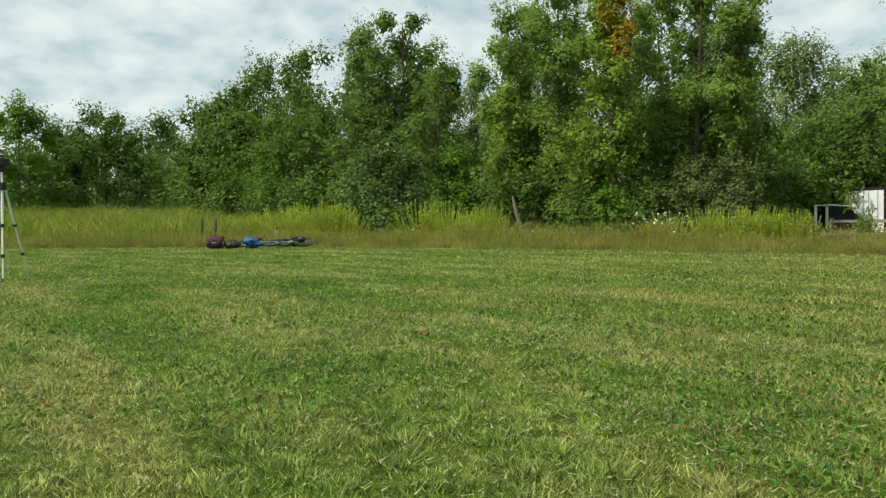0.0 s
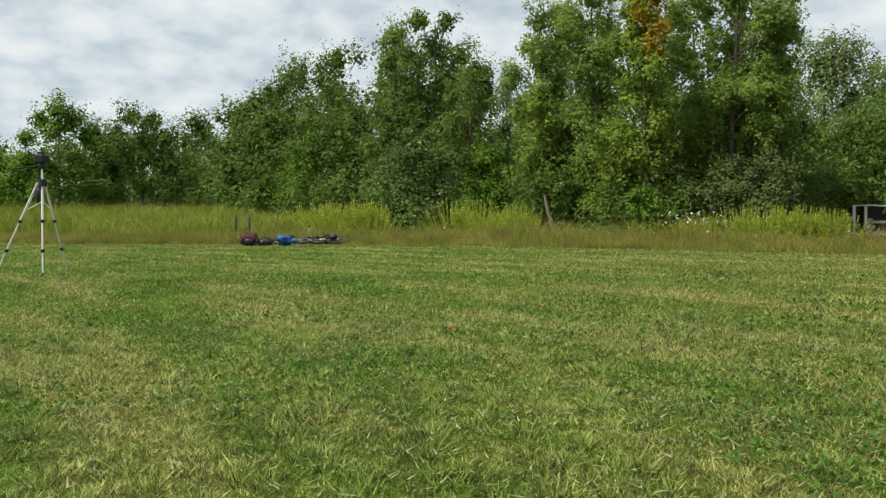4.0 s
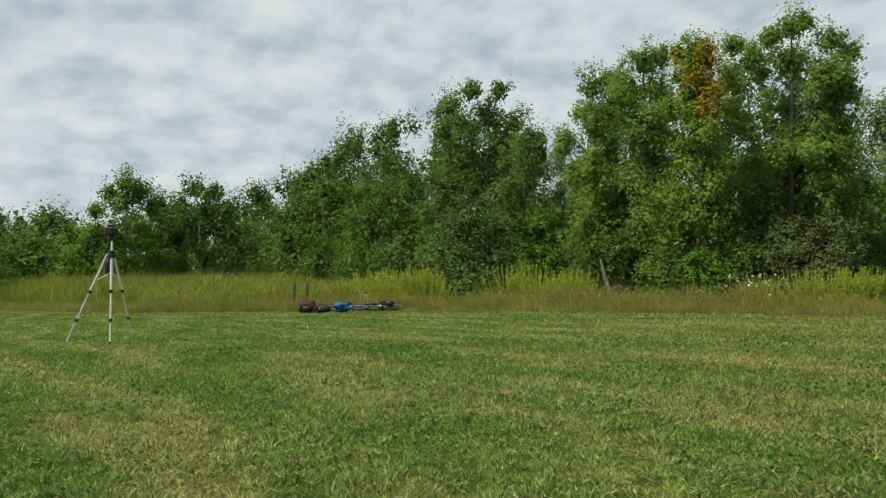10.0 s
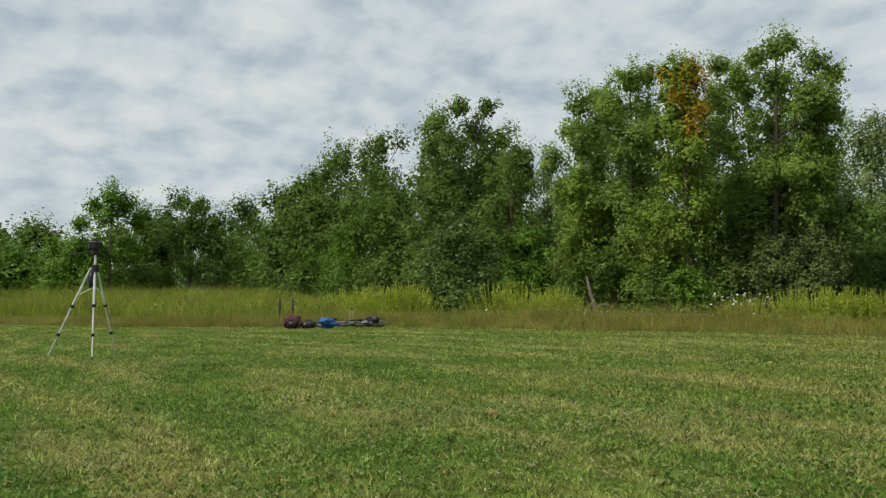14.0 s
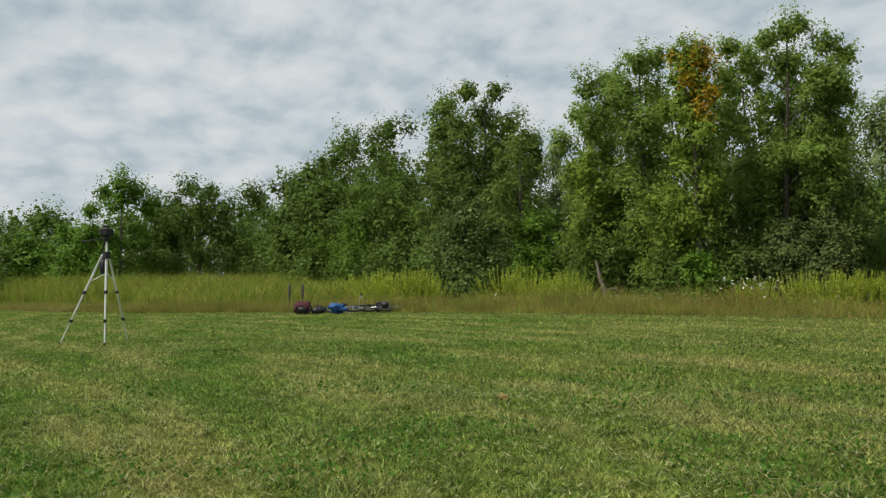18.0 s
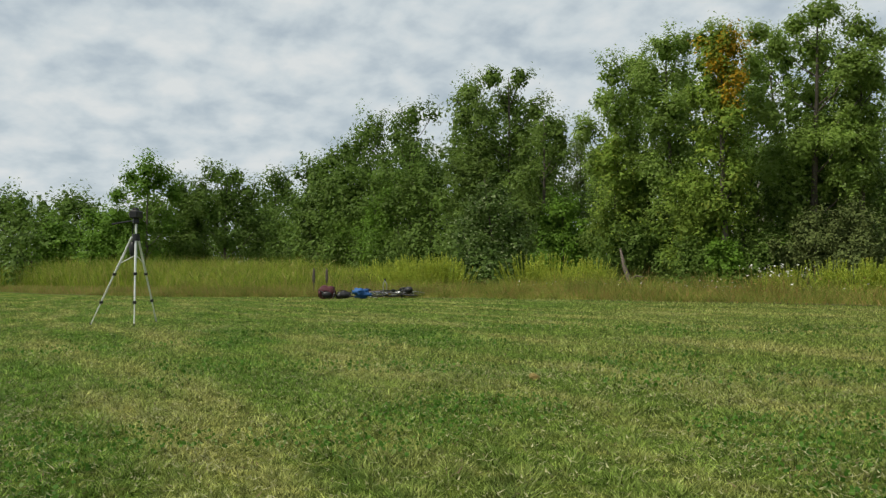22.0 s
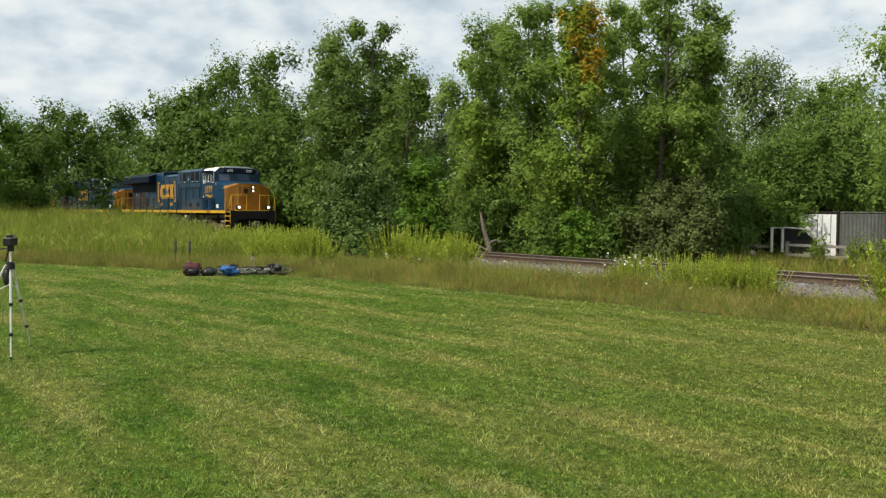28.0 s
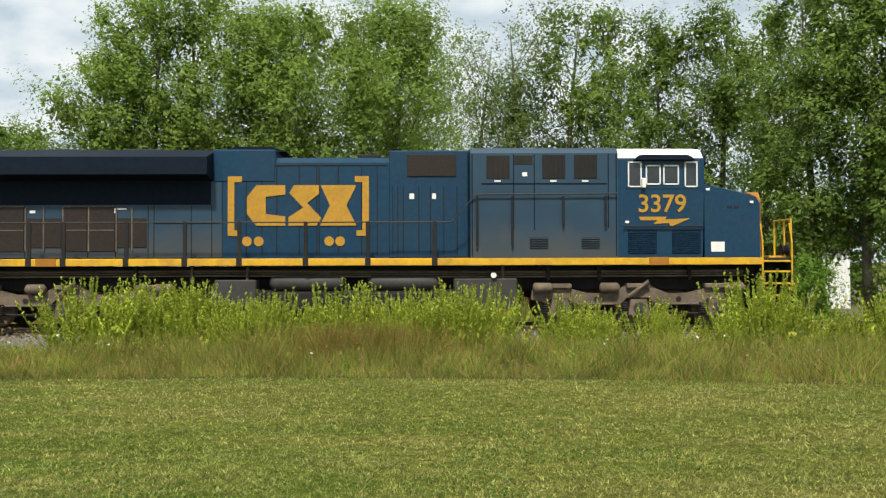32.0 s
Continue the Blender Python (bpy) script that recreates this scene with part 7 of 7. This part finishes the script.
def build_truck_and_fence():
    t = thing("parked_truck", "old dark truck with a silver cab frame parked in the weeds", "truck", at=pose(-22.6, 38.7, -0.72, 0, 0, 64))
    body = Shape()
    body.prism([(0, 0.5), (2.1, 0.5), (2.1, 1.0), (1.9, 1.1), (1.3, 1.62), (0.1, 1.68), (0, 1.1)], -0.8, 0.8)
    cabin = part("cab", body, PLASTIC, t, "dark truck cab")
    part("side_window", Shape().prism([(0.2, 1.08), (1.6, 1.08), (1.25, 1.55), (0.2, 1.58)], -0.83, -0.8), GLASS, cabin)
    part("windshield", Shape().add([(1.93, -0.7, 1.12), (1.93, 0.7, 1.12), (1.36, 0.7, 1.6), (1.36, -0.7, 1.6)], [(0, 1, 2, 3)]), GLASS, cabin)
    for x in (-0.55, 0.05):
        part("frame_post", Shape().box(x - 0.07, x + 0.07, -0.9, -0.83, 0.5, 1.72, 0.01), ALUMINIUM, t, "silver frame post")
    part("frame_rail", Shape().tube([(-0.6, -0.87, 1.72), (0.3, -0.87, 1.74), (1.35, -0.87, 1.66), (1.95, -0.87, 1.2)], 0.035, 6), ALUMINIUM, t, "silver roof edge")
    part("bed", Shape().box(-2.4, -0.65, -0.8, 0.8, 0.7, 0.85, 0.02), GREY_WOOD, t)
    for x in (1.5, -1.6):
        for y in (-0.72, 0.72):
            w = part("wheel", Shape().ring((x, y, 0.42), (0, 1, 0), 0.3, 0.12, 22, 8), RUBBER, t)
            part("rim", Shape().disc((x, y, 0.42), (0, 1, 0), 0.2, 0.14, 14), ALUMINIUM, w)
    f = thing("board_fence", "grey weathered board fence overgrown with vines", "fence", at=pose(-17.2, 36.2, -0.76, 0, 0, -8))
    for k in range(6):
        part("post", Shape().box(-3.5 + k * 1.9, -3.36 + k * 1.9, -0.07, 0.07, 0, 1.15, 0.012), GREY_WOOD, f)
    for z in (0.92, 0.45):
        part("board", Shape().box(-3.5, 6.2, -0.1, -0.07, z, z + 0.13, 0.01), GREY_WOOD, f)
    rng = np.random.default_rng(77)
    n = 5200
    pts = np.stack([rng.uniform(-3.4, 6.1, n), rng.normal(-0.1, 0.2, n), rng.normal(0.8, 0.3, n)], 1)
    keep = (np.sin(pts[:, 0] * 1.7) > -0.4) & (pts[:, 0] > -0.8) | (np.sin(pts[:, 0] * 2.9) > 0.5)
    part_mesh("vines", leaf_quads(pts[keep], 0.12, rng), YELLOWGREEN_LEAF, f, "yellow-green climbing vines", 4)


build_truck_and_fence()


# ---- things on the lawn ----
def build_tripod():
    x, y = -11.15, 1.15
    z = float(ground_z(x, y))
    t = thing("camera_tripod", "silver aluminium camera tripod standing on the lawn", "tripod", at=pose(x, y, z))
    feet = ((0.17, -0.05), (-0.48, -0.5), (-0.72, 0.36))
    for fx, fy in feet:
        a = Vector((fx * 0.09, fy * 0.09, 1.13))
        b = Vector((fx, fy, 0.0))
        leg = part("leg", Shape().tube([a, a.lerp(b, 0.42)], 0.0145, 8), ALUMINIUM, t, "silver telescopic leg")
        part("lower_tube", Shape().tube([a.lerp(b, 0.42), a.lerp(b, 0.74)], 0.0115, 8), ALUMINIUM, leg)
        part("lower_tube", Shape().tube([a.lerp(b, 0.74), b], 0.009, 8), ALUMINIUM, leg)
        for q in (0.42, 0.74):
            c = a.lerp(b, q)
            part("leg_lock", Shape().box(c.x - 0.022, c.x + 0.022, c.y - 0.022, c.y + 0.022, c.z - 0.02, c.z + 0.02, 0.006), PLASTIC, leg, "black leg lock")
        part("rubber_foot", Shape().disc(b + Vector((0, 0, 0.012)), (0, 0, 1), 0.013, 0.03, 8), RUBBER, leg)
        part("brace", Shape().tube([a.lerp(b, 0.3), (0, 0, 0.9)], 0.006, 6), ALUMINIUM, t)
    part("hub", Shape().tube([(0, 0, 1.08), (0, 0, 1.17)], [0.05, 0.042], 12), PLASTIC, t, "black plastic hub")
    part("centre_column", Shape().tube([(0, 0, 0.86), (0, 0, 1.33)], 0.013, 8), ALUMINIUM, t)
    head = part("pan_head", Shape().box(-0.04, 0.04, -0.035, 0.035, 1.3, 1.37, 0.01), PLASTIC, t, "black pan head")
    part("pan_handle", Shape().tube([(0, -0.02, 1.34), (-0.1, -0.17, 1.32), (-0.15, -0.27, 1.3)], [0.008, 0.009, 0.014], 6), PLASTIC, head)
    camc = thing("small_camera", "small black camcorder mounted on the tripod", "camera", at=pose(x, y, z + 1.37, 0, 0, 55))
    part("body", Shape().box(-0.055, 0.055, -0.085, 0.085, 0, 0.1, 0.012), PLASTIC, camc)
    part("lens", Shape().disc((0, 0.1, 0.04), (0, 1, 0), 0.03, 0.06, 14), PLASTIC, camc)
    part("viewfinder_hump", Shape().box(-0.03, 0.03, -0.05, 0.03, 0.098, 0.135, 0.008), PLASTIC, camc)
    bag = thing("camera_bag", "small black bag hanging on its strap from the tripod", "bag", at=pose(x, y, z))
    part("pouch", Shape().blob((-0.07, -0.03, 0.98), (0.06, 0.05, 0.11), 10, 8, 0.15, 3), PLASTIC, bag, smooth=True)
    part("strap", Shape().tube([(-0.05, -0.02, 1.07), (-0.12, -0.03, 1.18), (-0.03, -0.02, 1.3)], 0.008, 5), PLASTIC, bag)


build_tripod()


def build_bicycle(label, m, paint):
    """A bicycle lying on its side: built upright in x-z, then laid down by its pose."""
    b = thing("bicycle", label, "bicycle", "bicycles lying on the grass", at=m)
    r = 0.34
    for wx in (0.0, 1.05):
        w = part("wheel", Shape().ring((wx, 0, r), (0, 1, 0), r - 0.024, 0.025, 36, 6), RUBBER, b, "thin bicycle tyre")
        part("rim", Shape().ring((wx, 0, r), (0, 1, 0), r - 0.05, 0.011, 36, 5), CHROME, w)
        sp = Shape()
        for k in range(18):
            a = 2 * math.pi * k / 18
            sp.tube([(wx, 0.02 * (-1) ** k, r), (wx + (r - 0.05) * math.cos(a), 0, r + (r - 0.05) * math.sin(a))], 0.0022, 4, False)
        part("spokes", sp, CHROME, w)
        part("hub", Shape().disc((wx, 0, r), (0, 1, 0), 0.025, 0.1, 10), CHROME, w)
    fr = Shape()
    bb, seat, head, head2 = (0.45, 0, 0.29), (0.3, 0, 0.8), (0.87, 0, 0.84), (0.91, 0, 0.68)
    for p, q in ((bb, seat), (seat, head), (bb, head2), (bb, (0, 0, r)), (seat, (0, 0, r)), (head, head2)):
        fr.tube([p, q], 0.016, 8)
    part("frame", fr, paint, b)
    part("fork", Shape().tube([head2, (0.97, 0, 0.55), (1.05, 0.03, r)], 0.013, 6).tube([head2, (0.97, 0, 0.55), (1.05, -0.03, r)], 0.013, 6), paint, b)
    part("seatpost", Shape().tube([seat, (0.27, 0, 0.93)], 0.012, 6), CHROME, b)
    part("saddle", Shape().blob((0.25, 0, 0.95), (0.14, 0.075, 0.035), 12, 8, 0.1, 2), PLASTIC, b, smooth=True)
    hb = Shape().tube([head, (0.85, 0, 0.95)], 0.012, 6)
    hb.tube([(0.8, -0.3, 0.98), (0.86, -0.18, 0.95), (0.86, 0.18, 0.95), (0.8, 0.3, 0.98)], 0.011, 8)
    bars = part("handlebar", hb, CHROME, b)
    for y in (-1, 1):
        part("grip", Shape().tube([(0.78, y * 0.34, 0.985), (0.81, y * 0.25, 0.973)], 0.016, 8), RUBBER, bars)
    part("chainring", Shape().ring((0.45, 0.05, 0.29), (0, 1, 0), 0.085, 0.006, 20, 4), CHROME, b)
    part("crank", Shape().tube([(0.45, 0.07, 0.29), (0.58, 0.07, 0.18)], 0.009, 6).tube([(0.45, -0.07, 0.29), (0.32, -0.07, 0.4)], 0.009, 6), CHROME, b)
    part("pedal", Shape().box(0.54, 0.62, 0.08, 0.16, 0.165, 0.19, 0.005), PLASTIC, b)
    part("pedal", Shape().box(0.28, 0.36, -0.16, -0.08, 0.385, 0.41, 0.005), PLASTIC, b)
    part("rear_rack", Shape().tube([(-0.2, 0.05, 0.72), (0.25, 0.05, 0.72), (0.25, -0.05, 0.72), (-0.2, -0.05, 0.72), (-0.2, 0.05, 0.72)], 0.007, 5), PLASTIC, b)


def build_lawn_clutter():
    gz = lambda x, y: float(ground_z(x, y))
    for i, (x, y) in enumerate(((-26.4, 8.9), (-26.1, 9.25))):
        m = thing("mullein_stalk", "dark brown dead mullein stalk in the tan grass", "weed", "mullein stalks", at=pose(x, y, gz(x, y)))
        part("stem", Shape().tube([(0, 0, 0), (0.02, 0, 0.5)], 0.015, 6), BARK, m)
        part("seed_head", Shape().tube([(0.02, 0, 0.45), (0.02, 0, 0.55), (0.03, 0, 0.85), (0.03, 0, 0.95)], [0.025, 0.05, 0.045, 0.015], 8), BARK, m)
    bag = thing("backpack", "dark maroon backpack lying beside the bicycles", "backpack", at=pose(-22.55, 7.95, gz(-22.5, 7.9), 0, 0, 60))
    part("body", Shape().box(-0.24, 0.24, -0.16, 0.16, 0.0, 0.3, 0.07).blob((0, 0, 0.2), (0.25, 0.18, 0.17), 16, 10, 0.5, 1), MAROON, bag, smooth=True)
    part("pocket", Shape().blob((0.02, -0.15, 0.12), (0.16, 0.08, 0.1), 12, 8, 0.2, 2), PLASTIC, bag, smooth=True)
    part("strap", Shape().tube([(-0.2, -0.1, 0.25), (-0.1, -0.19, 0.2), (0.0, -0.2, 0.05)], 0.018, 6), PLASTIC, bag)
    part("strap", Shape().tube([(0.2, -0.08, 0.25), (0.24, -0.17, 0.15), (0.2, -0.2, 0.03)], 0.018, 6), PLASTIC, bag)
    sack = thing("shoulder_bag", "small black bag lying between backpack and bicycles", "bag", at=pose(-22.3, 8.35, gz(-22.3, 8.3), 0, 0, 70))
    part("body", Shape().blob((0, 0, 0.09), (0.22, 0.13, 0.11), 16, 10, 0.5, 8), PLASTIC, sack, smooth=True)
    part("strap", Shape().tube([(-0.2, 0, 0.12), (-0.1, 0.05, 0.24), (0.1, 0.03, 0.22), (0.2, 0, 0.1)], 0.014, 5), PLASTIC, sack)
    pan = thing("blue_pannier", "bright blue nylon pannier bag lying in the grass", "bag", at=pose(-21.8, 8.75, gz(-22, 8.8), 0, 0, 55))
    part("body", Shape().blob((0, 0, 0.12), (0.22, 0.14, 0.13), 20, 14, 0.75, 5), BAG_BLUE, pan, smooth=True)
    part("flap", Shape().blob((-0.08, -0.05, 0.19), (0.17, 0.13, 0.1), 16, 10, 0.8, 6), BAG_BLUE, pan, smooth=True)
    build_bicycle("brown bicycle lying on its side in the grass", pose(-21.98, 8.62, gz(-22, 9) + 0.05, -80, 0, 64), RAIL)
    build_bicycle("dark bicycle lying on its side in the grass", pose(-21.12, 10.05, gz(-22, 9) + 0.06, 80, 0, 247), PLASTIC)
    helmet = thing("bicycle_helmet", "black bicycle helmet lying on the bicycle", "helmet", at=pose(-21.35, 10.0, gz(-22, 9.7)))
    part("shell", Shape().blob((0, 0, 0.22), (0.15, 0.12, 0.1), 14, 9, 0.1, 4), PLASTIC, helmet, smooth=True)
    solid("grass_clipping_clump", Shape().blob((0, 0, 0.02), (0.03, 0.025, 0.02), 9, 6, 0.5, 9), TAN_GRASS, "small dry grass clump on the lawn", "debris", at=pose(-3.5, 2.04, gz(-3.5, 2.04)))
    # flat white umbels among the weeds
    rng = np.random.default_rng(91)
    for x0, x1, y0, y1, n, hi in ((-14.2, -12.6, 15.2, 16.2, 55, 0.66), (-24, -14, 15.0, 17.8, 70, 0.36), (-12, 12, 12.8, 16.5, 22, 0.3), (-8, -2, 13, 16, 8, 0.34)):
        k = n
        px, py = rng.uniform(x0, x1, k), rng.uniform(y0, y1, k)
        pz = ground_z(px, py) + hi * rng.uniform(0.7, 1.15, k)
        s, stems = Shape(), Shape()
        for a, b, c in zip(px, py, pz):
            stems.tube([(a, b, float(ground_z(a, b))), (a, b, c)], [0.005, 0.003], 4, False)
            t = rng.normal(size=2) * 0.25
            q = [(a + 0.027 * math.cos(w), b + 0.027 * math.sin(w), c + 0.012 + 0.05 * (math.cos(w) * t[0] + math.sin(w) * t[1])) for w in np.arange(7) * 0.8976]
            s.add(q + [(a, b, c - 0.01)], [tuple(range(7))] + [(j, 7, (j + 1) % 7) for j in range(7)])
        solid("wild_carrot_flowers", s, FLOWER, "flat white wild carrot flower heads on thin stems", "flowers", kind="stuff")
        solid("flower_stems", stems, MEADOW, "thin green flower stems", "stems", kind="stuff")


build_lawn_clutter()


# ---- what moves ----
def motions():
    nose = 20.68
    places = [(0.0, -469.0), (10.0, -319.0), (20.0, -169.0), (24.5, -101.5), (26.5, -71.5), (27.0, -64.0), (27.5, -56.5), (28.0, -48.95), (28.5, -41.35), (29.0, -33.8), (29.5, -26.4),
              (30.0, -19.3), (30.5, -12.3), (31.0, -5.37), (31.5, 1.55), (32.0, 8.40)]
    for loco, wheels, back in ((loco_lead, lead_wheels, 0.0), (loco_second, second_wheels, 22.4)):
        walk(loco, [(t, pose(x - nose - back, TRACK_Y, 0)) for t, x in places])
        # wheels roll: rows every 0.05 s keep each step below a quarter turn
        for w in wheels:
            ax = w.matrix_basis.translation.x
            rows = []
            for k in range(641):
                t = k * 0.05
                x = float(np.interp(t, [p[0] for p in places], [p[1] for p in places]))
                rows.append((t, pose(ax, 0, 0.53) @ Matrix.Rotation((x - 8.4) / 0.53, 4, "Y")))
            walk(w, rows)


motions()
